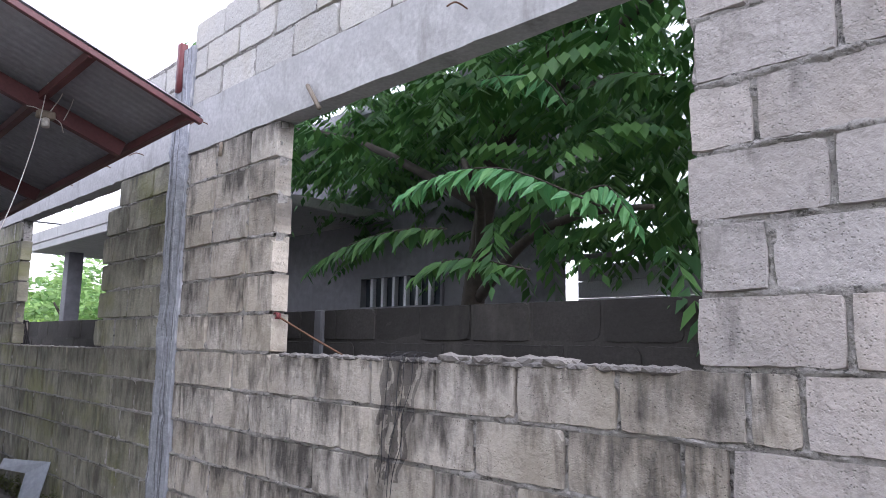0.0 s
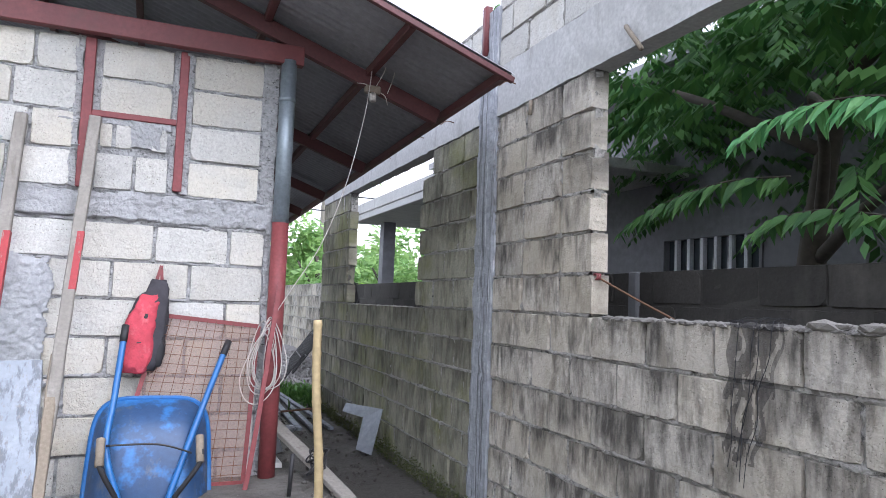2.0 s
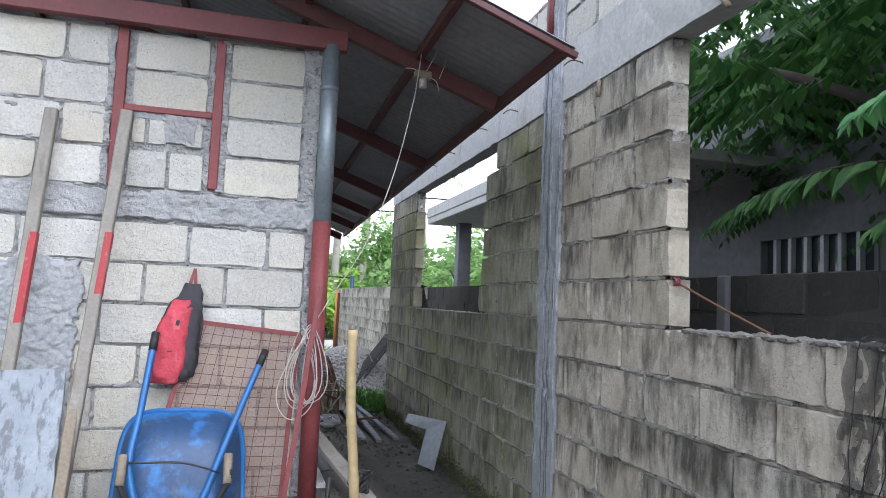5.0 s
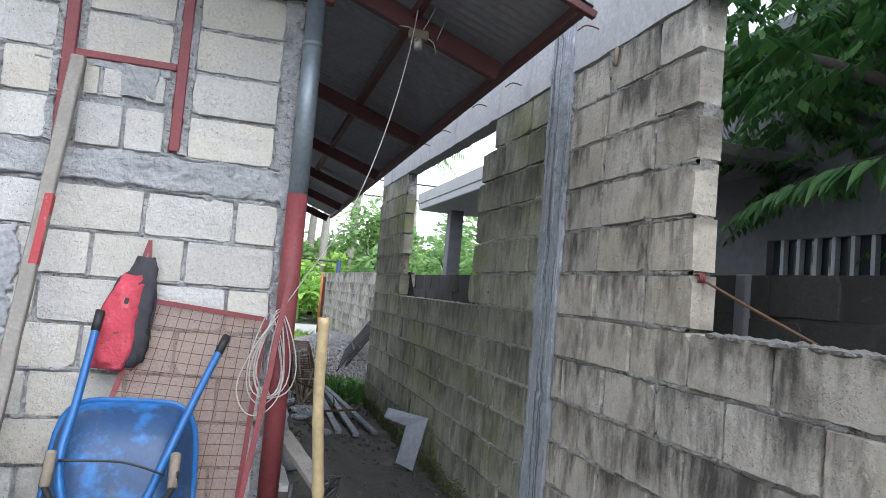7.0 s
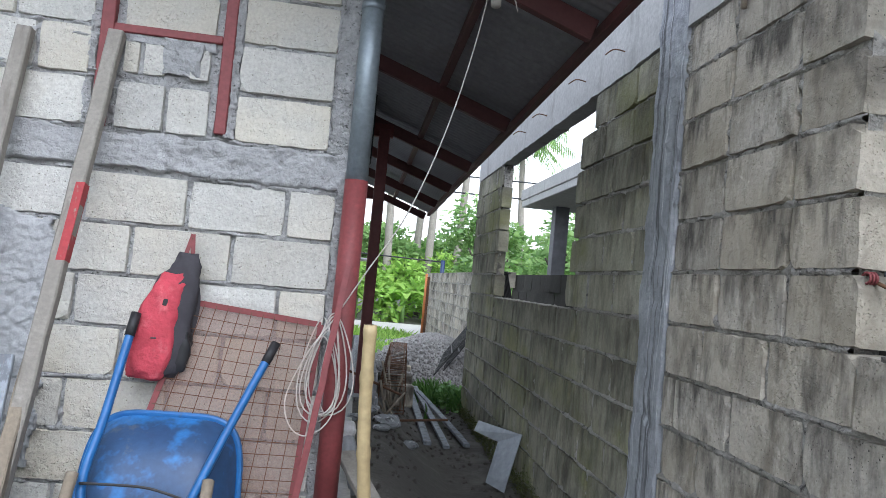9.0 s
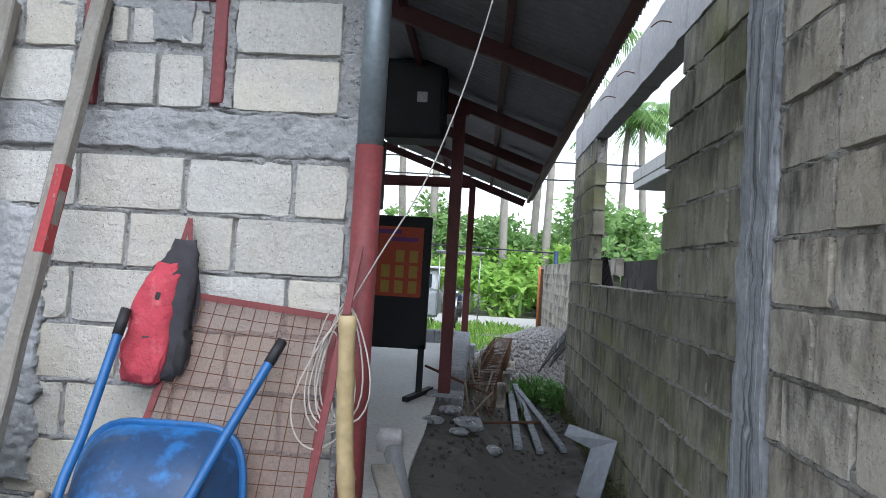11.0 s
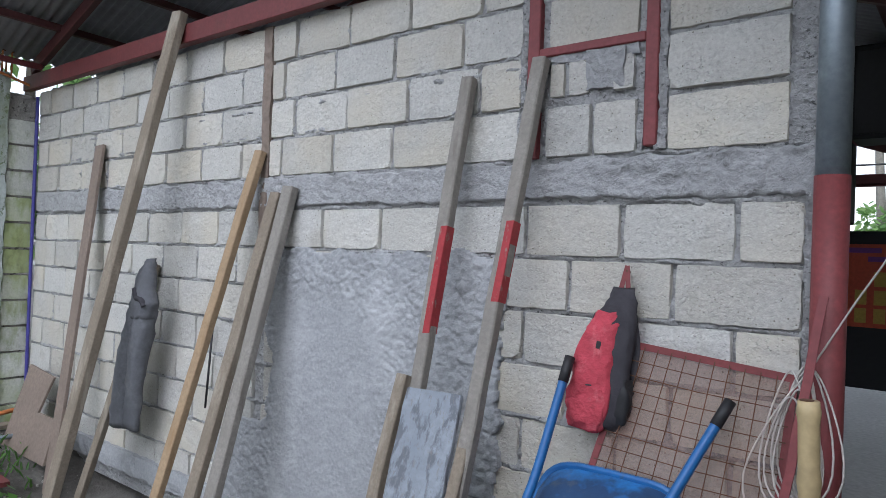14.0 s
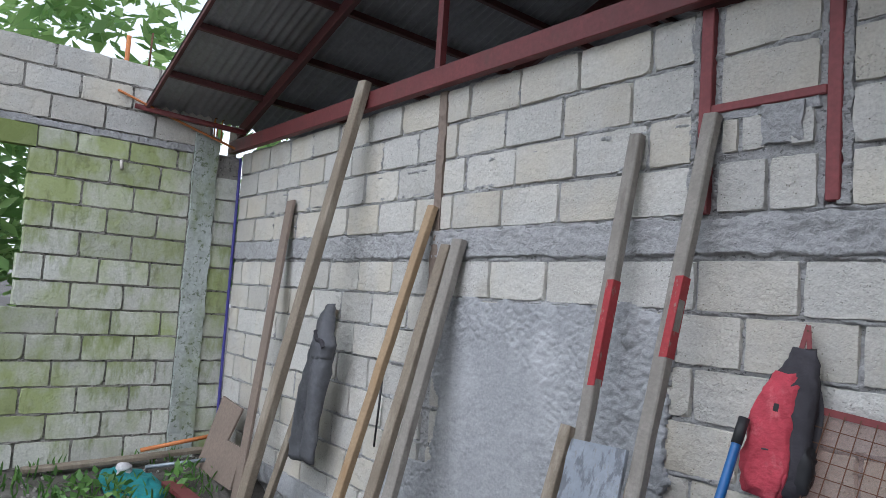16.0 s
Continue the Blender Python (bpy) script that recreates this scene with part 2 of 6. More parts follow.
# ---- mesh helpers ----


def mesh_of(name, bm, mat, smooth=False):
    me = bpy.data.meshes.new(name)
    bmesh.ops.recalc_face_normals(bm, faces=bm.faces)
    bm.to_mesh(me)
    bm.free()
    if mat:
        me.materials.append(mat)
    if smooth:
        for p in me.polygons:
            p.use_smooth = True
    return me


def part(name, bm, mat, parent=None, label="", smooth=False):
    ob = new(name, mesh_of(name, bm, mat, smooth))
    if parent:
        ob.parent = parent
    if label:
        ob["label"] = label
    return ob


def raw_mesh(name, verts, faces, mat, parent=None, smooth=False):
    me = bpy.data.meshes.new(name)
    me.from_pydata([tuple(v) for v in verts], [], [tuple(f) for f in faces])
    me.materials.append(mat)
    if smooth:
        for p in me.polygons:
            p.use_smooth = True
    ob = new(name, me)
    if parent:
        ob.parent = parent
    return ob


def thing(name, label, category, loc=(0, 0, 0), group="", kind=""):
    ob = new(name)
    ob.empty_display_size = 0.1
    ob.location = loc
    return tagged(ob, label, category, group, kind)


def box(bm, lo, hi, m=None, bevel=0.0):
    r = bmesh.ops.create_cube(bm, size=1.0)
    vs = r["verts"]
    for v in vs:
        v.co = Vector([lo[i] + (v.co[i] + 0.5) * (hi[i] - lo[i]) for i in range(3)])
    if bevel:
        es = list({e for v in vs for e in v.link_edges})
        out = bmesh.ops.bevel(bm, geom=es, offset=bevel, segments=1, affect="EDGES", profile=0.5)
        vs = list({v for f in out["faces"] for v in f.verts} | {v for v in vs if v.is_valid})
    if m is not None:
        for v in vs:
            v.co = m @ v.co
    return vs


def bar(bm, p, q, w, h, up=(0, 0, 1), bevel=0.0):
    """A beam of section w x h from p to q."""
    p, q = Vector(p), Vector(q)
    d = q - p
    z = d.normalized()
    x = z.cross(Vector(up))
    if x.length < 1e-4:
        x = Vector((1, 0, 0))
    x.normalize()
    y = x.cross(z)
    m = Matrix((x, y, z)).transposed().to_4x4()
    m.translation = p
    return box(bm, (-w / 2, -h / 2, 0), (w / 2, h / 2, d.length), m, bevel)


def tube(bm, pts, r, n=8, caps=True):
    """A round bar along the points; r may be one radius or one for each point."""
    pts = [Vector(p) for p in pts]
    rs = r if isinstance(r, (list, tuple)) else [r] * len(pts)
    rings, side = [], None
    for i, p in enumerate(pts):
        d = (pts[min(i + 1, len(pts) - 1)] - pts[max(i - 1, 0)]).normalized()
        if side is None:
            side = d.orthogonal().normalized()
        side = (side - d * side.dot(d)).normalized()
        other = d.cross(side)
        rings.append([bm.verts.new(p + rs[i] * (math.cos(a) * side + math.sin(a) * other)) for a in [2 * math.pi * k / n for k in range(n)]])
    for a, b in zip(rings, rings[1:]):
        for k in range(n):
            bm.faces.new((a[k], a[(k + 1) % n], b[(k + 1) % n], b[k]))
    if caps:
        bm.faces.new(rings[0][::-1])
        bm.faces.new(rings[-1])


def smooth_path(pts, steps=6):
    """A Catmull-Rom curve through the points."""
    pts = [Vector(p) for p in pts]
    out = []
    for i in range(len(pts) - 1):
        a, b, c, d = pts[max(i - 1, 0)], pts[i], pts[i + 1], pts[min(i + 2, len(pts) - 1)]
        for k in range(steps):
            t = k / steps
            out.append(0.5 * ((2 * b) + (c - a) * t + (2 * a - 5 * b + 4 * c - d) * t * t + (3 * b - a - 3 * c + d) * t ** 3))
    out.append(pts[-1])
    return out


# ---- block walls ----
# A wall's own axes: x along it, z up, the seen face towards -y.
BH, JT = 0.215, 0.014
THICK = 0.10


def block_mesh(name, length, height, mat, seed, chips=1.0):
    """One hollow block seen from outside: ragged, chipped arrises and an uneven face. Front at y = 0, centre of the bottom at the origin."""
    rng = random.Random(seed)
    l = length / 2
    nx, nz = (10, 5) if length > 0.3 else (5, 5)
    off = Vector((seed * 3.7, seed * 1.3, 0))
    broken = [rng.uniform(0, 0.020) * chips if rng.random() < 0.3 else 0.003 for _ in range(4)]
    bm = bmesh.new()
    front, edge, back = {}, {}, {}
    for i in range(nx + 1):
        for j in range(nz + 1):
            u, v = i / nx, j / nz
            x, z = -l + length * u, height * v
            sx, sz = (i == 0) - (i == nx), (j == 0) - (j == nz)
            p = Vector((x, 0, z))
            wear = chips * (0.0005 + 0.007 * abs(noise.noise(p * 17 + off)) + 0.008 * abs(noise.noise(p * 61 + off)))
            if sx and sz:
                wear += broken[(i == 0) * 2 + (j == 0)]
            y = 0.0025 * noise.noise(p * 9 + off) + 0.001 * noise.noise(p * 31 + off)
            if sx or sz:
                y += 0.0025 * abs(noise.noise(p * 23 + off)) * chips
                edge[i, j] = bm.verts.new((x + sx * wear * 0.35, 0.014, z + sz * wear * 0.35))
                back[i, j] = bm.verts.new((x, THICK, z))
            front[i, j] = bm.verts.new((x + sx * wear, y, z + sz * wear))
    for i in range(nx):
        for j in range(nz):
            bm.faces.new((front[i, j], front[i + 1, j], front[i + 1, j + 1], front[i, j + 1]))
    rim = [(i, 0) for i in range(nx)] + [(nx, j) for j in range(nz)] + [(i, nz) for i in range(nx, 0, -1)] + [(0, j) for j in range(nz, 0, -1)]
    for p, q in zip(rim, rim[1:] + rim[:1]):
        bm.faces.new((edge[p], edge[q], front[q], front[p]))
        bm.faces.new((back[p], back[q], edge[q], edge[p]))
    return mesh_of(name, bm, mat)


_pool = {}
joints = {}


def block_piece(wall, m, mat_key, x0, x1, z0, z1, rng, name="block", chips=1.0):
    """Lays one block into a wall; blocks of about one length share their mesh."""
    kind = "full" if x1 - x0 > 0.3 else "half"
    base = 0.40 if kind == "full" else 0.20
    key = (mat_key, kind, rng.randrange(12 if kind == "full" else 9), chips)
    if key not in _pool:
        _pool[key] = block_mesh(name, base, BH - JT, M[mat_key], key[2] * 13 + len(kind), chips)
    ob = new(name, _pool[key])
    ob.parent = wall
    joints.setdefault(wall.name, []).append((x0, x1, z0, z1))
    ob.matrix_basis = m @ Matrix.LocRotScale(((x0 + x1) / 2, rng.uniform(-0.008, 0.004) * (1.4 if mat_key in ("dark_block", "olive_block") else 1), z0), Euler((rng.uniform(-0.012, 0.012), rng.uniform(-0.006, 0.006), rng.uniform(-0.010, 0.010))), ((x1 - x0) / base, 1, (z1 - z0) / (BH - JT)))
    return ob


def fill_row(wall, m, mat_key, a, b, z0, z1, shift, rng, module=0.412, chips=1.0):
    """A course of blocks from a to b; shift is the length of the first piece."""
    x = a
    first = shift
    while x < b - 0.03:
        w = min(first if first else module, b - x)
        if b - (x + w) < 0.09:
            w = b - x
        block_piece(wall, m, mat_key, x + JT / 2, x + w - JT / 2, z0 + JT / 2, z1 - JT / 2, rng, chips=chips)
        x += w
        first = 0


def vnoise(x, y, seed=0):
    """Smooth value noise on arrays, from -1 to 1."""
    xi, yi = np.floor(x).astype(np.int64), np.floor(y).astype(np.int64)
    fx, fy = x - xi, y - yi
    fx, fy = fx * fx * (3 - 2 * fx), fy * fy * (3 - 2 * fy)

    def h(a, b):
        n = (a * 374761393 + b * 668265263 + seed * 974711) & 0x7FFFFFFF
        n = ((n ^ (n >> 13)) * 1274126177) & 0x7FFFFFFF
        return ((n ^ (n >> 16)) & 0xFFFF) / 32767.5 - 1

    a, b, c, d = h(xi, yi), h(xi + 1, yi), h(xi, yi + 1), h(xi + 1, yi + 1)
    return (a * (1 - fx) + b * fx) * (1 - fy) + (c * (1 - fx) + d * fx) * fy



def mortar_core(wall, m, mat, rects, seed, step=0.016, depth=0.009, lift=0.015, zstep=0.011, bead=0.012, fill=0.3):
    """The mortar behind the blocks, squeezed out unevenly along the joints: a sheet for each solid rectangle (x0, x1, z0, z1), with its sides."""
    verts, faces = [], []
    laid = joints.get(wall.name, [])
    beds = np.array(sorted({round(z, 3) for _, _, z0, z1 in laid for z in (z0 - JT / 2, z1 + JT / 2)}) or [-99.0])
    ends = np.array([(x, z0, z1) for x0, x1, z0, z1 in laid for x in (x0 - JT / 2, x1 + JT / 2)] or [(-99.0, 0, 0)])
    sd = int(seed)
    for x0, x1, z0, z1 in rects:
        nx, nz = max(2, int((x1 - x0) / step)), max(2, int((z1 - z0) / zstep))
        X, Z = np.meshgrid(np.linspace(x0, x1, nx + 1), np.linspace(z0, z1, nz + 1))
        wz = Z + 0.004 * vnoise(X * 7, Z * 0 + 2.0, sd + 7) + 0.002 * vnoise(X * 23, Z * 0 + 5.0, sd + 8)
        dz = np.abs(wz[:, :, None] - beds[None, None, :]).min(2) if nx * nz * len(beds) < 2e7 else np.min([np.abs(wz - b_) for b_ in beds], axis=0)
        wide = bead * (1.35 + 1.0 * vnoise(X * 11, Z * 13, sd + 11) + 0.6 * vnoise(X * 37, Z * 37, sd + 12)).clip(0.35, 3)
        near = np.exp(-(dz / wide) ** 2) * np.clip(fill + 0.75 * vnoise(X * 5.5, Z * 4, sd + 3) + 0.5 * vnoise(X * 24, Z * 9, sd + 13), 0, 1)
        side = np.full(X.shape, 9.0)
        for r in range(nz + 1):
            z = Z[r, 0]
            xs = np.unique(np.round(ends[(ends[:, 1] <= z) & (ends[:, 2] >= z), 0], 3))
            if len(xs):
                side[r] = np.abs(X[r][:, None] - xs[None, :]).min(1)
        near = np.maximum(near, np.exp(-(side / wide) ** 2) * np.clip(fill - 0.1 + 0.9 * vnoise(X * 9, Z * 7, sd + 5) + 0.4 * vnoise(X * 14, Z * 30, sd + 15), 0, 1))
        lump_ = 0.5 * vnoise(X * 30, Z * 30, sd) + 0.5 * vnoise(X * 70, Z * 70, sd + 1)
        D = depth - lift * near * (1 + 0.9 * lump_) + 0.007 * lump_
        base = len(verts)
        mm = np.array(m)
        P = np.stack([X, D, Z], -1).reshape(-1, 3) @ mm[:3, :3].T + mm[:3, 3]
        verts += P.tolist()
        k = (np.arange(nz)[:, None] * (nx + 1) + np.arange(nx)[None, :]).reshape(-1) + base
        faces += np.stack([k, k + 1, k + nx + 2, k + nx + 1], 1).tolist()
        b = len(verts)
        for x, z in ((x0, z0), (x1, z0), (x1, z1), (x0, z1)):
            verts.append(m @ Vector((x, depth, z)))
            verts.append(m @ Vector((x, THICK - 0.008, z)))
        for k in range(4):
            p, q = b + 2 * k, b + 2 * ((k + 1) % 4)
            faces.append((p, p + 1, q + 1, q))
        faces.append((b + 1, b + 7, b + 5, b + 3))
    return raw_mesh("mortar", verts, faces, mat, wall, smooth=True)


# ---- ground ----
def ground_height(x, y):
    d = 0.014 * noise.noise((x * 1.3, y * 1.3, 0)) + 0.010 * noise.noise((x * 4, y * 4, 3))

    def ramp(v, a, b):
        k = min(1.0, max(0.0, (v - a) / (b - a)))
        return k * k * (3 - 2 * k)

    rise = 0.36 * ramp(y, -1.9, -0.6) * (1 - ramp(x, 0.25, 0.95)) * ramp(x, -1.6, -0.6) * (1 - ramp(y, 6.0, 8.5))
    ditch = -0.22 * ramp(y, -0.9, -0.3) * ramp(-x, 1.6, 2.3) * (1 - ramp(-x, 4.4, 5.2)) * (1 - ramp(y, 0.0, 0.3))
    return GZ + d + rise + ditch - 0.10 * ramp(y, 6, 14)


def grid_patch(name, x0, x1, y0, y1, step, fn, mat):
    nx, ny = int((x1 - x0) / step), int((y1 - y0) / step)
    verts, faces = [], []
    for j in range(ny + 1):
        for i in range(nx + 1):
            x, y = x0 + (x1 - x0) * i / nx, y0 + (y1 - y0) * j / ny
            verts.append((x, y, fn(x, y)))
    for j in range(ny):
        for i in range(nx):
            k = j * (nx + 1) + i
            faces.append((k, k + 1, k + nx + 2, k + nx + 1))
    return verts, faces


_v, _f = grid_patch("ground", -14, 14, -14, 34, 0.16, ground_height, None)
_b = len(_v)
for _x, _y in ((-14, -14), (14, -14), (14, 34), (-14, 34)):
    _v.append((_x, _y, GZ - 0.10))
for _x, _y in ((-600, -600), (600, -600), (600, 700), (-600, 700)):
    _v.append((_x, _y, GZ - 0.10))
for _k in range(4):
    _f.append((_b + _k, _b + (_k + 1) % 4, _b + 4 + (_k + 1) % 4, _b + 4 + _k))
ground = tagged(raw_mesh("ground", _v, _f, M["ground"], smooth=True), "damp earth yard with patches of worn concrete", "ground", kind="structure")

# ---- dark boundary wall ----
dark_m = Matrix(((0, 1, 0, XD), (-1, 0, 0, 0), (0, 0, 1, 0), (0, 0, 0, 1)))      # wall x = -y of the world


def wall_empty(name, label):
    return thing(name, label, "wall", kind="structure")


wall_east = wall_empty("wall_east", "weathered unplastered concrete block wall with two window openings")
S0, LB, LT, DTOP = 0.86, 2.15, 2.48, 3.06
J1, J2, J3, J4, DEND = 1.315, 3.66, -1.22, -3.60, -4.95          # along the wall's own x
_rng = random.Random(3)
for _k in range(-7, 6):
    _z0 = S0 + _k * BH
    _odd = _k % 2
    _s = 0.206 if _odd else 0
    if _k < 0:
        fill_row(wall_east, dark_m, "dark_block", 0.21, 3.75 + (0.2 if _odd else 0), _z0, _z0 + BH, 0.30 if _odd else 0.10, _rng)
        fill_row(wall_east, dark_m, "pale_weathered_block", 3.75 + (0.2 if _odd else 0), 7.0, _z0, _z0 + BH, 0, _rng)
        fill_row(wall_east, dark_m, "olive_block", DEND, -0.06, _z0, _z0 + BH, _s, _rng)
    else:
        fill_row(wall_east, dark_m, "dark_block", 0.21, J1 + _rng.uniform(-0.02, 0.02), _z0, _z0 + BH, 0.38 if _odd else 0.38, _rng)
        fill_row(wall_east, dark_m, "pale_weathered_block", J2 + _rng.uniform(-0.02, 0.02), 7.0, _z0, _z0 + BH, _s, _rng)
        fill_row(wall_east, dark_m, "olive_block", J3 + _rng.uniform(-0.02, 0.02) + (-0.06, -0.05, -0.03, 0.0, 0.06, 0.26)[_k], -0.06, _z0, _z0 + BH, _s, _rng)
        fill_row(wall_east, dark_m, "olive_block", DEND, J4 + _rng.uniform(-0.04, 0.02), _z0, _z0 + BH, _s, _rng)
for _k in range(3):
    _z0 = LT + _k * 0.2
    fill_row(wall_east, dark_m, "white_block", 0.17, 7.0, _z0, _z0 + 0.2, 0.206 if _k % 2 else 0, _rng)
    if _k < 2:
        fill_row(wall_east, dark_m, "white_block", -0.9, 0.0, _z0, _z0 + 0.2, 0.206 if _k % 2 else 0, _rng)

mortar_core(wall_east, dark_m, M["dark_mortar"], [(-0.02, 9.0, GZ - 0.1, S0 - 0.02), (DEND, 0.0, GZ - 0.1, S0 - 0.02), (0.15, J1 - 0.02, S0 - 0.02, LB), (J2 + 0.02, 9.0, S0 - 0.02, LB),
                                                  (J3 + 0.09, 0.0, S0 - 0.02, S0 + 5 * BH), (J3 + 0.30, 0.0, S0 + 5 * BH, LB), (DEND, J4 - 0.02, S0 - 0.02, LB), (0.15, 9.0, LT, DTOP - 0.02), (-0.9, 0.0, LT, DTOP - 0.15)], 4.0, 0.0115, 0.016, 0.0215, 0.0065, 0.0115, 0.62)

def rough_slab(name, lo, hi, mat, parent, m, step=0.06, amp=0.006, seed=0, label=""):
    """A cast member with uneven faces."""
    bm = bmesh.new()
    box(bm, lo, hi)
    for ax in range(3):
        n = int((hi[ax] - lo[ax]) / step)
        for i in range(1, n):
            p = [0, 0, 0]
            p[ax] = lo[ax] + (hi[ax] - lo[ax]) * i / n
            no = [0, 0, 0]
            no[ax] = 1
            bmesh.ops.bisect_plane(bm, geom=bm.verts[:] + bm.edges[:] + bm.faces[:], plane_co=p, plane_no=no)
    for v in bm.verts:
        c = v.co
        v.co = m @ (c + Vector((noise.noise(c * 8 + Vector((seed, 0, 0))), noise.noise(c * 8 + Vector((0, seed, 5))), noise.noise(c * 8 + Vector((9, 0, seed))))) * amp
                   + Vector((noise.noise(c * 31), noise.noise(c * 31 + Vector((0, seed, 5))), noise.noise(c * 31 + Vector((9, 0, seed))))) * amp * 0.7)
    return part(name, bm, mat, parent, label)


rough_slab("lintel", (DEND, -0.012, LB), (9.0, THICK + 0.01, LT), M["beam"], wall_east, dark_m, 0.1, 0.007, 2, "pale cast concrete lintel beam")
rough_slab("column", (-0.065, -0.02, GZ - 0.05), (0.20, THICK + 0.012, 2.92), M["column"], wall_east, dark_m, 0.05, 0.011, 7, "rough cast concrete column with board marks")

# ---- white house wall ----
white_m = Matrix.Identity(4)
B1, B1T, WTOP = 1.28, 1.455, 2.31
wall_north = wall_empty("wall_north", "pale unplastered concrete block wall of a shed")
_rng = random.Random(11)


def render_band(name, x0, x1, z0, z1, mat, parent, seed, label):
    """A cast band in the plane y = 0, trowelled flat in places and crumbly in others, with ragged long edges."""
    nx, nz = int((x1 - x0) / 0.011), 17
    X, V = np.meshgrid(np.linspace(x0, x1, nx + 1), np.linspace(0, 1, nz + 1))
    Z = z0 + (z1 - z0) * V + (2 * np.abs(V - 0.5)) ** 3 * (0.016 * vnoise(X * 9, V * 2, seed) + 0.009 * vnoise(X * 31, V * 3, seed + 1))
    crumb = np.clip(-0.1 + 0.9 * vnoise(X * 2.3, Z * 3, seed + 2) + 1.0 * np.clip((X + 0.85) / 0.3, 0, 1) + 1.0 * (2 * np.abs(V - 0.5)) ** 4, 0.05, 1)
    relief = 0.007 * vnoise(X * 16, Z * 24, seed + 3) + 0.008 * np.abs(vnoise(X * 36, Z * 42, seed + 4)) + 0.006 * vnoise(X * 80, Z * 80, seed + 5)
    crack = np.clip(1 - 9 * np.abs(vnoise(X * 8, Z * 19, seed + 6)), 0, 1)
    Y = -0.009 - crumb * (relief - 0.011 * crack)
    Y[0], Y[-1] = 0.02, 0.02
    P = np.stack([X, Y, Z], -1).reshape(-1, 3).tolist()
    k = (np.arange(nz)[:, None] * (nx + 1) + np.arange(nx)[None, :]).reshape(-1)
    faces = np.stack([k, k + 1, k + nx + 2, k + nx + 1], 1).tolist()
    b = len(P)
    for x in (x0, x1):
        for z in (z0, z1):
            P.append((x, 0.1, z))
    faces += [(b, b + 1, b + 3, b + 2), (0, b, b + 2, nx), (b + 1, nz * (nx + 1), nz * (nx + 1) + nx, b + 3)]
    raw_mesh(name, P, faces, mat, parent, smooth=True)["label"] = label


render_band("concrete_band", XL, 0.0, B1 + 0.005, B1T, M["band"], wall_north, 3, "grey cast concrete band")
STRIP = -2.79
for _k in range(-8, 0):
    _z0 = B1 + _k * BH
    _odd = _k % 2
    fill_row(wall_north, white_m, "white_block", XL + 0.02, STRIP - 0.04, _z0, _z0 + BH, 0.206 if _odd else 0, _rng)
    _x = -0.03
    _w = 0.21 if _odd else 0.42
    while _x > STRIP + 0.1:
        _a = max(_x - _w, STRIP + 0.03)
        if _a - STRIP < 0.12:
            _a = STRIP + 0.03
        block_piece(wall_north, white_m, "white_block", _a + JT / 2, _x - JT / 2, _z0 + JT / 2, _z0 + BH - JT / 2, _rng)
        _x, _w = _a, 0.41
RH = (WTOP - B1T) / 4
for _k in range(4):
    _z0 = B1T + _k * RH
    _odd = _k % 2
    fill_row(wall_north, white_m, "white_block", XL + 0.02, STRIP - 0.04, _z0, _z0 + RH, 0.206 if _odd else 0, _rng)
    fill_row(wall_north, white_m, "white_block", STRIP + 0.03, -1.10, _z0, _z0 + RH, 0.206 if _odd else 0.11, _rng)
    if _k == 1:
        for _a, _b in ((-0.97, -0.91), (-0.89, -0.80), (-0.70, -0.62)):
            block_piece(wall_north, white_m, "white_block", _a, _b, _z0 + 0.03, _z0 + RH - 0.05, _rng)
    else:
        fill_row(wall_north, white_m, "white_block", -0.99, -0.60, _z0, _z0 + RH, 0.206 if _k == 0 else 0, _rng)
    fill_row(wall_north, white_m, "white_block", -0.50, -0.085, _z0, _z0 + RH, 0, _rng)
mortar_core(wall_north, white_m, M["mortar"], [(XL, 0.0, GZ - 0.1, WTOP)], 1.0, 0.0105, 0.018, 0.027, 0.006, 0.0095, 0.42)

# ---- mossy boundary wall ----
left_m = Matrix(((0, -1, 0, XL), (1, 0, 0, 0), (0, 0, 1, 0), (0, 0, 0, 1)))       # wall x = y of the world
wall_west = wall_empty("wall_west", "mossy concrete block wall with a window opening")
_rng = random.Random(21)
for _k in range(-7, 6):
    _z0 = 0.77 + _k * BH
    fill_row(wall_west, left_m, "moss_block", -0.24, 0.0, _z0, _z0 + BH, 0, _rng)
    if _k < 0:
        fill_row(wall_west, left_m, "moss_block", -7.0, -0.46, _z0, _z0 + BH, 0.206 if _k % 2 else 0, _rng)
    else:
        fill_row(wall_west, left_m, "moss_block", -1.74 - _rng.uniform(0, 0.06), -0.46, _z0, _z0 + BH, 0.206 if _k % 2 else 0, _rng)
        fill_row(wall_west, left_m, "moss_block", -7.0, -4.0, _z0, _z0 + BH, 0.206 if _k % 2 else 0, _rng)
fill_row(wall_west, left_m, "moss_block", -1.72, -0.46, 2.06, 2.24, 0.3, _rng)
for _k in range(3):
    _z0 = 2.3 + _k * 0.215
    fill_row(wall_west, left_m, "white_block", -7.0, -0.32, _z0, _z0 + BH, 0.206 if _k % 2 else 0, _rng)
mortar_core(wall_west, left_m, M["dark_mortar"], [(-9.0, 0.0, GZ - 0.1, S0 - 0.1), (-1.72, 0.0, S0 - 0.1, 2.27), (-9.0, -4.0, S0 - 0.1, 2.06), (-9.0, -0.3, 2.3, 2.93)], 8.0, 0.013, 0.018, 0.027, 0.008, 0.0085)
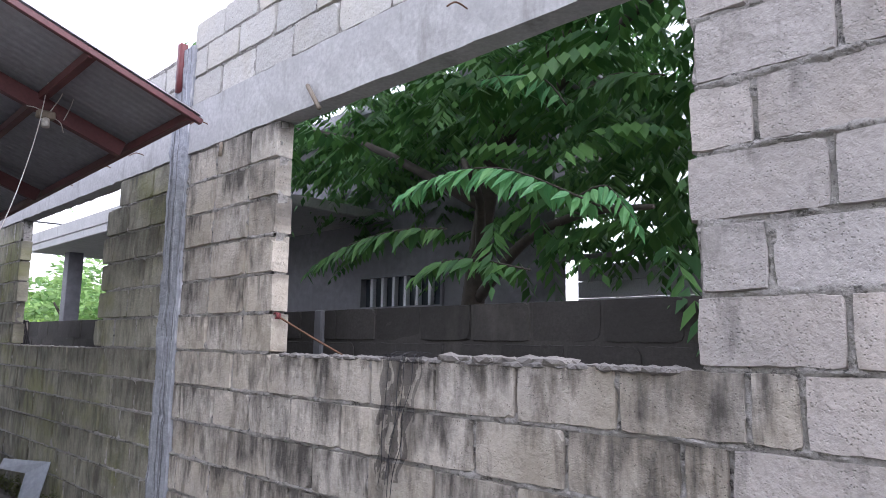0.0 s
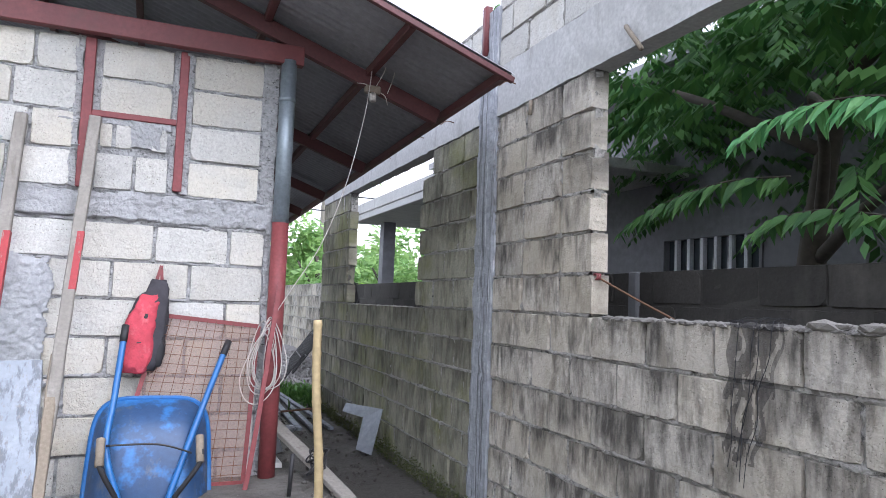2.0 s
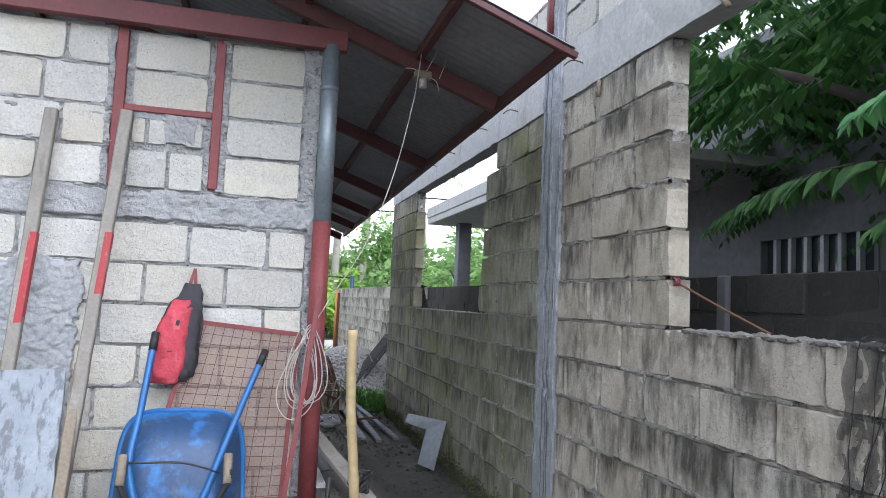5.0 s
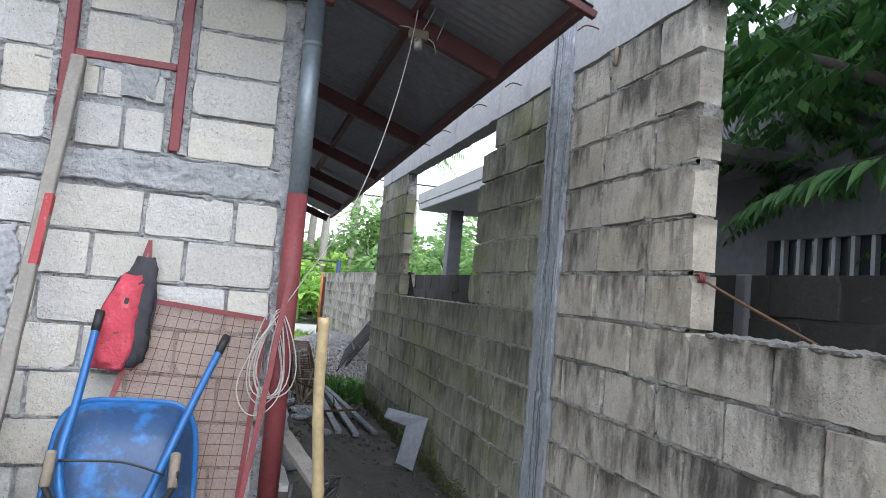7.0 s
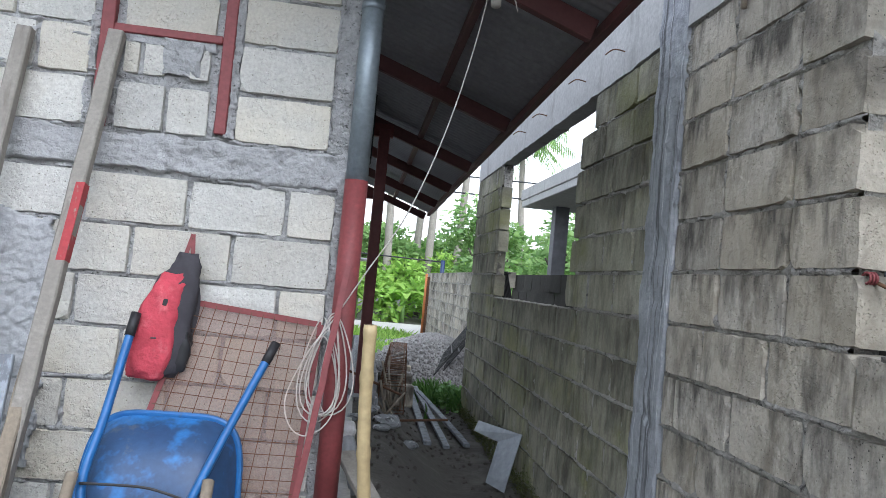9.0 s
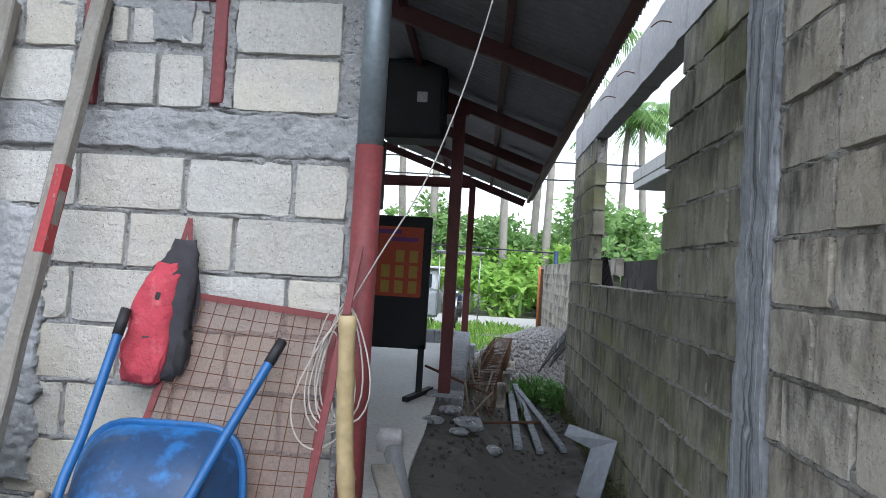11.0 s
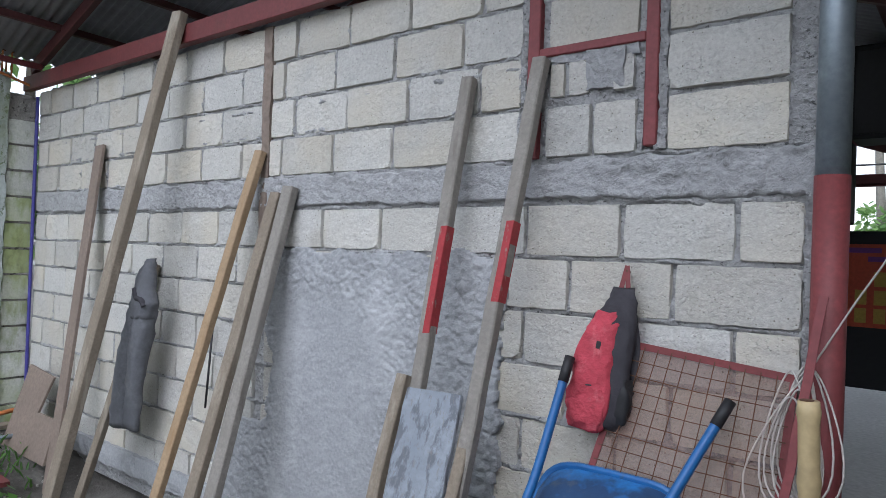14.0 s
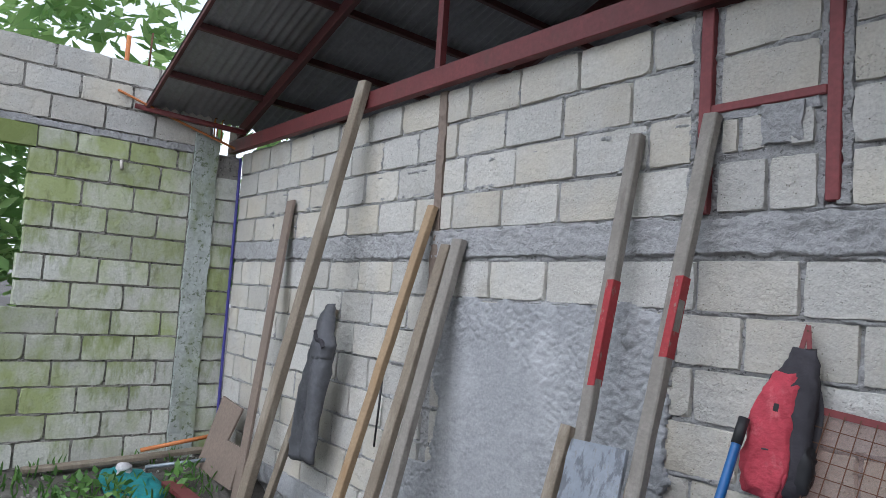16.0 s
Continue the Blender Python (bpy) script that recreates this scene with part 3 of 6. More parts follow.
rough_slab("lintel", (-9.0, -0.012, 2.06), (-1.72, THICK + 0.01, 2.235), M["moss_block"], wall_west, left_m, 0.1, 0.007, 12, "mossy cast concrete lintel beam")
rough_slab("levelling_course", (-9.0, -0.006, 2.24), (-0.46, THICK + 0.005, 2.295), M["band"], wall_west, left_m, 0.03, 0.012, 13, "grey mortar levelling course")
rough_slab("column", (-0.46, -0.03, GZ - 0.05), (-0.24, THICK, 2.42), M["moss_col"], wall_west, left_m, 0.05, 0.012, 17, "rough cast concrete column speckled with moss")

# Near-black block all over, with slightly lighter blotches.
M["fence_block"] = material("near_black_block", (0.085, 0.078, 0.07), (0.045, 0.041, 0.037), 3.0, 0.95, bump=0.7, fine=60, random_tone=0.3, stain=(0.15, 0.14, 0.12), stain_scale=(2, 2, 1), stain_cut=(0.6, 0.75), stain_max=0.5)

# ---- roof ----
XE, ZE, XR, SLOPE = 1.15, 2.19, -2.95, 0.36
ZR = ZE + (XE - XR) * SLOPE
YF, YB = -0.93, 7.45
XLE = -5.98
roof = thing("shed_roof", "corrugated metal gable roof on red steel trusses", "roof")


def corrugated(name, side):
    """One slope of ribbed sheet, ribs running down the slope."""
    xe = XE if side > 0 else XLE
    verts, faces = [], []
    ny = int((YB - YF) / 0.019)
    ns = 6
    for j in range(ny + 1):
        y = YF + (YB - YF) * j / ny
        w = 0.013 * math.sin(2 * math.pi * y / 0.076)
        for i in range(ns + 1):
            x = XR + (xe - XR) * i / ns
            verts.append((x, y, ZR - abs(x - XR) * SLOPE + w - 0.03 * max(0, y) + 0.004 * noise.noise((x * 2, y * 2, 1))))
    for j in range(ny):
        for i in range(ns):
            k = j * (ns + 1) + i
            faces.append((k, k + 1, k + ns + 2, k + ns + 1))
    ob = raw_mesh(name, verts, faces, M["roof"], roof, smooth=True)
    return ob


corrugated("roof_sheet", 1)
corrugated("roof_sheet", -1)


def roof_z(x):
    return ZR - abs(x - XR) * SLOPE


def roof_bar(name, p, q, w, h, up=(0, 0, 1)):
    bm = bmesh.new()
    bar(bm, p, q, w, h, up, 0.004)
    # All but tie beams and king posts take the steel darkened for shade.
    return part(name, bm, M["red_steel" if name in ("tie_beam", "king_post") else "shaded_steel"], roof)


for _y in (-0.06, 1.7, 3.3, 4.6, 5.9, 7.3):
    for _s in (1, -1):
        _xe = XE - 0.12 if _s > 0 else XLE + 0.06
        roof_bar("rafter", (_xe, _y, roof_z(_xe) - 0.11 - 0.03 * max(0, _y)), (XR, _y, roof_z(XR) - 0.11 - 0.03 * max(0, _y)), 0.05, 0.10)
    if _y in (1.7, 4.6, 5.9):
        continue
    roof_bar("tie_beam", (XL - 0.12, _y, 2.375) if _y < 0 else (XL + 0.1, _y, 2.375 - 0.03 * _y), (0.13 if _y < 0 else 0.3, _y, 2.375 - 0.03 * max(0, _y)), 0.06, 0.12)
    roof_bar("king_post", (XR + 0.16, _y, 2.42), (XR + 0.16, _y, roof_z(XR + 0.16) - 0.12), 0.05, 0.05)
for _xx in (1.09, 0.55, -0.1, -0.85, -1.55, -2.25, -2.88, -3.02, -3.5, -4.1, -4.74, -5.38):
    roof_bar("purlin", (_xx, YF + 0.03, roof_z(_xx) - 0.036), (_xx, YB, roof_z(_xx) - 0.036 - 0.03 * YB), 0.045, 0.055)
for _s in (1, -1):
    _xe = XE if _s > 0 else XLE
    roof_bar("barge_strip", (_xe, YF + 0.02, roof_z(_xe) - 0.04), (XR, YF + 0.02, roof_z(XR) - 0.04), 0.03, 0.035)

# ---- more materials ----
M["old_wood"] = material("weathered_timber", (0.30, 0.25, 0.19), (0.19, 0.155, 0.115), 5.0, 0.85, bump=0.6, fine=60, stain=(0.42, 0.38, 0.31), stain_scale=(9, 9, 1.2), stain_cut=(0.52, 0.7), stain_max=0.7)
M["grey_wood"] = material("grey_timber", (0.34, 0.315, 0.28), (0.22, 0.20, 0.175), 5.0, 0.85, bump=0.6, fine=60, stain=(0.13, 0.11, 0.09), stain_scale=(12, 12, 1.0), stain_cut=(0.56, 0.7), stain_max=0.7)
M["new_wood"] = material("fresh_sawn_timber", (0.42, 0.30, 0.18), (0.33, 0.23, 0.135), 6.0, 0.75, bump=0.3, fine=50, stain=(0.28, 0.17, 0.08), stain_scale=(14, 14, 1.0), stain_cut=(0.52, 0.66), stain_max=0.6)
M["ply"] = material("brown_plywood", (0.27, 0.21, 0.17), (0.20, 0.155, 0.125), 3.0, 0.8, bump=0.3, fine=40)
M["white_paint"] = material("chipped_white_paint", (0.34, 0.37, 0.41), (0.21, 0.24, 0.28), 5.0, 0.6, bump=0.5, fine=40, stain=(0.11, 0.115, 0.13), stain_scale=(22, 22, 5), stain_cut=(0.49, 0.58), stain_max=0.85, second=(0.20, 0.19, 0.18), second_scale=(60, 60, 16), second_cut=(0.58, 0.66), second_max=0.6)
M["red_paint"] = material("red_primer_paint", (0.27, 0.058, 0.06), (0.18, 0.042, 0.044), 8.0, 0.6, bump=0.2, fine=50)
M["red_mark"] = material("bright_red_paint_mark", (0.42, 0.032, 0.04), (0.30, 0.025, 0.03), 14.0, 0.6, bump=0.2, fine=50, stain=(0.24, 0.20, 0.16), stain_scale=(30, 30, 12), stain_cut=(0.58, 0.66), stain_max=0.8)
M["blue_paint"] = material("scratched_blue_paint", (0.025, 0.16, 0.43), (0.018, 0.11, 0.32), 6.0, 0.4, bump=0.2, fine=40, stain=(0.06, 0.10, 0.16), stain_scale=(8, 8, 8), stain_cut=(0.58, 0.68), stain_max=0.7)
M["blue_worn"] = material("worn_blue_tray", (0.03, 0.085, 0.20), (0.022, 0.055, 0.13), 4.0, 0.45, bump=0.4, fine=30, stain=(0.035, 0.19, 0.50), stain_scale=(3, 3, 3), stain_cut=(0.5, 0.6), stain_max=0.9, second=(0.10, 0.11, 0.13), second_scale=(9, 9, 5), second_cut=(0.58, 0.68), second_max=0.7)
M["black"] = material("black_rubber", (0.025, 0.025, 0.028), (0.015, 0.015, 0.017), 8.0, 0.6, bump=0.2, fine=40)
M["black_paint"] = material("matt_black_paint", (0.02, 0.021, 0.026), (0.012, 0.013, 0.017), 3.0, 0.7, bump=0.1, fine=30)
M["red_cloth"] = material("faded_red_nylon", (0.60, 0.075, 0.105), (0.46, 0.045, 0.07), 9.0, 0.8, bump=1.0, fine=30, stain=(0.66, 0.24, 0.25), stain_scale=(12, 12, 9), stain_cut=(0.55, 0.72), stain_max=0.6, second=(0.25, 0.03, 0.04), second_scale=(14, 14, 30), second_cut=(0.62, 0.7), second_max=0.6, bump_dist=0.014)
M["grey_cloth"] = material("dark_grey_nylon", (0.065, 0.06, 0.07), (0.035, 0.033, 0.04), 9.0, 0.85, bump=0.8, fine=24, bump_dist=0.01)
M["denim"] = material("dusty_grey_denim", (0.18, 0.185, 0.20), (0.11, 0.113, 0.125), 6.0, 0.95, bump=0.8, fine=30, stain=(0.24, 0.24, 0.24), stain_scale=(5, 5, 3), stain_cut=(0.55, 0.72), stain_max=0.6, bump_dist=0.008)
M["bamboo"] = material("dry_bamboo", (0.56, 0.44, 0.24), (0.44, 0.33, 0.17), 5.0, 0.55, bump=0.2, fine=30, stain=(0.30, 0.22, 0.12), stain_scale=(12, 12, 2), stain_cut=(0.58, 0.7), stain_max=0.6)
M["cable"] = material("dirty_white_cable", (0.62, 0.58, 0.54), (0.48, 0.44, 0.40), 12.0, 0.6, bump=0.1)
M["rust"] = material("rusty_steel", (0.20, 0.10, 0.055), (0.10, 0.055, 0.035), 9.0, 0.8, metal=0.2, bump=0.5, fine=50)
M["dark_steel"] = material("dark_steel_bar", (0.06, 0.058, 0.06), (0.035, 0.034, 0.036), 8.0, 0.55, metal=0.4, bump=0.3, fine=50)
M["orange"] = material("orange_pvc", (0.62, 0.22, 0.07), (0.5, 0.17, 0.05), 6.0, 0.6, bump=0.2)
M["teal"] = material("teal_net", (0.02, 0.26, 0.27), (0.012, 0.17, 0.18), 30.0, 0.8, bump=1.0, fine=60)
M["plate"] = material("bent_galvanised_plate", (0.42, 0.45, 0.49), (0.32, 0.345, 0.38), 5.0, 0.5, metal=0.35, bump=0.2, fine=25)
M["grey_pipe"] = material("grey_plastic_pipe", (0.30, 0.31, 0.33), (0.22, 0.23, 0.25), 6.0, 0.5, bump=0.1)
M["white_cloth"] = material("soiled_white_cloth", (0.66, 0.65, 0.66), (0.5, 0.49, 0.5), 8.0, 0.9, bump=0.6)
M["purple"] = material("blue_violet_pipe", (0.07, 0.06, 0.33), (0.05, 0.045, 0.24), 8.0, 0.5, bump=0.1)
M["gravel"] = material("pale_gravel", (0.34, 0.33, 0.32), (0.20, 0.195, 0.19), 14.0, 0.9, bump=1.0, fine=40)
M["far_house"] = material("grey_rendered_wall", (0.25, 0.25, 0.265), (0.18, 0.18, 0.19), 1.0, 0.9, bump=0.4, fine=10, stain=(0.15, 0.15, 0.15), stain_scale=(1.5, 1.5, 0.6), stain_cut=(0.52, 0.7), stain_max=0.6)
M["white_wall"] = material("white_painted_boards", (0.66, 0.68, 0.70), (0.55, 0.57, 0.59), 2.0, 0.8, bump=0.2)
M["blue_gate"] = material("dark_blue_gate_paint", (0.025, 0.05, 0.14), (0.015, 0.03, 0.09), 6.0, 0.5)
M["chrome"] = material("dull_chrome", (0.55, 0.55, 0.56), (0.40, 0.40, 0.42), 10.0, 0.3, metal=0.8, bump=0.1)
M["tri_body"] = material("brushed_sidecar_metal", (0.46, 0.48, 0.52), (0.32, 0.34, 0.37), 6.0, 0.4, metal=0.4, bump=0.1)
M["poster_red"] = material("orange_red_poster", (0.62, 0.10, 0.045), (0.52, 0.08, 0.035), 4.0, 0.6, bump=0.0)
M["poster_note"] = material("ochre_paper", (0.56, 0.36, 0.08), (0.48, 0.30, 0.06), 4.0, 0.7, bump=0.0)
M["poster_blue"] = material("violet_print", (0.22, 0.06, 0.26), (0.18, 0.05, 0.22), 4.0, 0.7, bump=0.0)


def glass_material():
    m = bpy.data.materials.new("window_glass")
    m.use_nodes = True
    b = m.node_tree.nodes["Principled BSDF"]
    b.inputs["Base Color"].default_value = (0.05, 0.06, 0.07, 1)
    b.inputs["Roughness"].default_value = 0.08
    return m


def screen_material():
    """A dusty, rust-brown wire gauze: half open."""
    m = bpy.data.materials.new("rust_brown_gauze")
    m.use_nodes = True
    n, ln = m.node_tree.nodes, m.node_tree.links
    b = n["Principled BSDF"]
    b.inputs["Base Color"].default_value = (0.36, 0.22, 0.18, 1)
    b.inputs["Roughness"].default_value = 0.9
    tr = n.new("ShaderNodeBsdfTransparent")
    mx = n.new("ShaderNodeMixShader")
    mx.inputs[0].default_value = 0.40
    ln.new(tr.outputs[0], mx.inputs[1])
    ln.new(b.outputs[0], mx.inputs[2])
    ln.new(mx.outputs[0], n["Material Output"].inputs["Surface"])
    return m


M["glass"] = glass_material()
M["gauze"] = screen_material()

# ---- fittings of the pale wall ----
def wall_bar(x0, x1, z0, z1, label=""):
    bm = bmesh.new()
    box(bm, (x0, -0.014, z0), (x1, 0.05, z1), None, 0.004)
    for v in bm.verts:
        v.co.x += 0.004 * noise.noise((v.co.z * 9, v.co.x, 0))
    return part("steel_strip", bm, M["red_paint"], wall_north, label)


wall_bar(-1.075, -1.02, 1.46, 2.31, "red primed steel channel set in the wall")
wall_bar(-0.575, -0.525, 1.48, 2.31, "red primed steel channel set in the wall")
wall_bar(-1.02, -0.575, 1.865, 1.90, "red primed steel channel set in the wall")
rough_slab("mortar_patch", (-0.81, -0.012, 1.715), (-0.66, 0.05, 1.862), M["band"], wall_north, white_m, 0.02, 0.014, 31, "rough smear of pale mortar")
rough_slab("mortar_patch", (-1.005, -0.004, 1.83), (-0.60, 0.05, 1.868), M["band"], wall_north, white_m, 0.02, 0.012, 32)
rough_slab("mortar_edge", (-0.085, -0.012, 1.45), (0.0, THICK, WTOP), M["mortar"], wall_north, white_m, 0.016, 0.016, 41, "crumbly mortar along the wall's end")
rough_slab("mortar_edge", (-0.035, -0.006, GZ), (0.004, THICK, 1.45), M["mortar"], wall_north, white_m, 0.016, 0.014, 42)
rough_slab("mortar_edge", (-0.60, -0.004, 1.46), (-0.575, 0.05, WTOP), M["mortar"], wall_north, white_m, 0.016, 0.016, 43)
rough_slab("mortar_edge", (-0.528, -0.004, 1.46), (-0.495, 0.05, WTOP), M["mortar"], wall_north, white_m, 0.016, 0.016, 44)
rough_slab("mortar_edge", (-1.115, -0.004, 1.46), (-1.075, 0.05, WTOP), M["mortar"], wall_north, white_m, 0.016, 0.016, 45)
rough_slab("tie_column", (STRIP - 0.04, -0.010, 1.05), (STRIP + 0.03, 0.05, WTOP), M["ply"], wall_north, white_m, 0.03, 0.008, 46, "narrow brownish concrete strip")
rough_slab("plinth", (-5.0, -0.035, -0.50), (STRIP + 0.2, 0.05, -0.36), M["plaster"], wall_north, white_m, 0.05, 0.014, 48, "grey render ledge at the wall's foot")


def plaster_patch():
    """Grey render over the middle of the wall: smooth in the middle, rough at the rim, with a torn outline."""
    x0, x1, z0, z1, st = -3.15, -1.08, -0.48, 1.10, 0.0085
    verts, faces, idx = [], [], {}

    def inside(x, z):
        e = 0.05 * noise.noise((x * 6, z * 6, 4)) + 0.03 * noise.noise((x * 17, z * 17, 1))
        left = -2.72 + 0.07 * math.sin(z * 4) if z > 0.1 else -3.1 + 0.3 * z
        right = -1.16 if z > 0.05 else -1.35
        return left + e < x < right + e and z < 1.06 + 0.6 * e

    def vert(i, j):
        if (i, j) not in idx:
            x, z = x0 + i * st, z0 + j * st
            smooth = max(0.0, min(1.0, min(x + 2.66, -1.80 - x, 0.88 - 0.5 * max(0, x + 2.2) - z) / 0.08 + 0.35 * noise.noise((x * 9, z * 9, 8))))
            wx, wz = x + 0.02 * noise.noise((x * 12, z * 12, 5)), z + 0.02 * noise.noise((x * 12, z * 12, 9))
            dist, cell = noise.voronoi((wx * 17, wz * 21, 0.0))
            gap = max(0.0, 1 - (dist[1] - dist[0]) * 5.5)
            r = (1 - smooth) * (0.008 * noise.noise(cell[0] * 3.1) + 0.005 * noise.noise((x * 55, z * 55, 2)) - 0.010 * gap * (0.4 + abs(noise.noise((x * 7, z * 7, 1)))))
            idx[(i, j)] = len(verts)
            verts.append((x, -0.020 - 0.006 * (1 - smooth) - r - 0.003 * noise.noise((x * 3, z * 3, 2)), z))
        return idx[(i, j)]

    for i in range(int((x1 - x0) / st)):
        for j in range(int((z1 - z0) / st)):
            if inside(x0 + (i + 0.5) * st, z0 + (j + 0.5) * st):
                faces.append((vert(i, j), vert(i + 1, j), vert(i + 1, j + 1), vert(i, j + 1)))
    n = len(verts)
    edges = {}
    for f in faces:
        for a, b in zip(f, f[1:] + f[:1]):
            edges[(a, b)] = 1
    skirt = {}
    base = list(verts)
    for a, b in list(edges):
        if (b, a) not in edges:
            for k in (a, b):
                if k not in skirt:
                    skirt[k] = len(verts)
                    verts.append((base[k][0], 0.01, base[k][2]))
            faces.append((b, a, skirt[a], skirt[b]))
    ob = raw_mesh("plaster_patch", verts, faces, M["plaster"], wall_north, smooth=True)
    ob["label"] = "fresh grey cement render patch"


plaster_patch()

# ---- corner pole ----
pole = thing("pipe_column", "galvanised pipe column, its lower part painted red", "column", (0.045, -0.058, GZ))


def local_tube(name, pts, r, mat, parent, n=12, label="", smooth=True):
    bm = bmesh.new()
    tube(bm, pts, r, n)
    return part(name, bm, mat, parent, label, smooth)


local_tube("upper_pipe", [(0, 0, 1.85), (0, 0, 2.86)], 0.048, M["galv"], pole, 20, "bare galvanised pipe")
local_tube("lower_pipe", [(0, 0, 0.28), (0, 0, 1.0), (0, 0, 1.86)], 0.0497, M["red_paint"], pole, 20, "red primed pipe")
local_tube("collar", [(0, 0, 2.60), (0, 0, 2.63)], 0.052, M["galv"], pole, 20)
_bm = bmesh.new()
box(_bm, (-0.13, -0.12, 0), (0.12, 0.12, 0.29), None, 0.03)
for _v2 in _bm.verts:
    _v2.co += Vector((noise.noise(_v2.co * 9), noise.noise(_v2.co * 7), 0)) * 0.02
part("footing", _bm, M["beam"], pole, "rough concrete footing")

# ---- leaning timbers ----
def plank(name, label, top, bot, w, t, mat, category="plank", face=(0, -1, 0), paint=None, group=""):
    """A board from bot to top with its broad side to `face`, edges knocked, slightly bowed; paint = (from, to) along it."""
    root = thing(name, label, category, bot, group)
    p, q = Vector((0, 0, 0)), Vector(top) - Vector(bot)
    d = q.normalized()
    fx = d.cross(Vector(face)).normalized()
    fy = fx.cross(d).normalized()
    rng = random.Random(int(abs(top[0]) * 1000))
    bm = bmesh.new()
    rings = []
    n = 14
    for i in range(n + 1):
        k = i / n
        c = q * k + fx * 0.012 * math.sin(k * math.pi * 1.3 + rng.random()) * 0.5
        ww, tt = w / 2 * (1 + rng.uniform(-0.03, 0.03)), t / 2 * (1 + rng.uniform(-0.05, 0.05))
        b = 0.12 * min(w, t)
        prof = [(-ww + b, -tt), (ww - b, -tt), (ww, -tt + b), (ww, tt - b), (ww - b, tt), (-ww + b, tt), (-ww, tt - b), (-ww, -tt + b)]
        rings.append([bm.verts.new(c + fx * x + fy * y) for x, y in prof])
    for a, b in zip(rings, rings[1:]):
        for k in range(8):
            bm.faces.new((a[k], a[(k + 1) % 8], b[(k + 1) % 8], b[k]))
    bm.faces.new(rings[0][::-1])
    bm.faces.new(rings[-1])
    part("board", bm, mat, root)
    if paint:
        bm = bmesh.new()
        bar(bm, q * paint[0] + fx * w * 0.24, q * paint[1] + fx * w * 0.24, w * 0.55, t * 1.04, face)
        for v in bm.verts:
            v.co += d * 0.10 * v.co.dot(fx)
        # the bar's section follows the same broad side
        part("paint_mark", bm, M["red_mark"], root, "red paint mark")
    return root


gy = ground_height
plank("plank", "brown board leaning on the pale wall", (-4.72, -0.03, 1.77), (-4.62, -0.35, gy(-4.62, -0.35)), 0.12, 0.025, M["ply"])
plank("timber", "long weathered timber leaning on the tie beam", (-3.56, -0.11, 2.50), (-3.88, -0.66, gy(-3.88, -0.66)), 0.10, 0.06, M["old_wood"])
plank("timber", "short weathered timber leaning behind hanging trousers", (-3.88, -0.03, 0.93), (-4.22, -0.35, gy(-4.22, -0.35)), 0.07, 0.04, M["old_wood"])
plank("timber", "fresh sawn timber leaning on the pale wall", (-2.79, -0.035, 1.60), (-3.05, -0.55, gy(-3.05, -0.55)), 0.065, 0.045, M["new_wood"])
plank("timber", "dark weathered timber leaning on the pale wall", (-2.62, -0.04, 1.36), (-2.74, -0.55, gy(-2.74, -0.55)), 0.08, 0.05, M["old_wood"])
plank("timber", "grey cracked timber leaning on the pale wall", (-2.51, -0.04, 1.39), (-2.63, -0.50, gy(-2.63, -0.50)), 0.085, 0.05, M["grey_wood"])
plank("timber", "grey timber with a red paint mark leaning on the wall", (-1.345, -0.035, 1.82), (-1.41, -0.45, gy(-1.41, -0.45)), 0.06, 0.05, M["grey_wood"], paint=(0.53, 0.72))
plank("timber", "grey timber with a red paint mark leaning on the wall", (-0.99, -0.035, 1.85), (-1.10, -0.50, gy(-1.10, -0.50)), 0.06, 0.05, M["grey_wood"], paint=(0.56, 0.70))
plank("timber", "short timber beside a white painted board", (-1.42, -0.30, 0.57), (-1.43, -0.66, gy(-1.43, -0.66)), 0.055, 0.045, M["old_wood"])
plank("painted_board", "chipped white painted board leaning on timbers", (-1.25, -0.31, 0.53), (-1.22, -0.64, gy(-1.22, -0.64)), 0.27, 0.022, M["white_paint"], "board")
plank("timber", "short timber wired to a long one", (-1.06, -0.285, 0.56), (-1.08, -0.60, gy(-1.08, -0.60)), 0.05, 0.04, M["old_wood"])

# cut plywood sheet in the far corner
_ply = thing("plywood_sheet", "brown plywood sheet with a cut-out leaning in the corner", "board", (-5.2, -0.30, gy(-5.2, -0.3)))
_bm = bmesh.new()
_prof = [(-0.32, 0.0), (0.45, 0.0), (0.42, 0.30), (0.10, 0.30), (0.16, 0.56), (-0.30, 0.60)]
_fr = [_bm.verts.new((x, -0.03 + 0.30 * z, z)) for x, z in _prof]
_bk = [_bm.verts.new((x, -0.012 + 0.30 * z, z)) for x, z in _prof]
_bm.faces.new(_fr)
_bm.faces.new(_bk[::-1])
for _k in range(6):
    _bm.faces.new((_fr[_k], _bk[_k], _bk[(_k + 1) % 6], _fr[(_k + 1) % 6]))
part("sheet", _bm, M["ply"], _ply)

# ---- wheelbarrow stood on its nose ----
wb = thing("wheelbarrow", "upturned blue wheelbarrow with black grips leaning on the wall", "wheelbarrow", (-0.59, -0.35, gy(-0.6, -0.4)))
WZ = gy(-0.6, -0.4)


def W(x, y, z):
    return Vector((x + 0.59, y + 0.35, z - WZ))


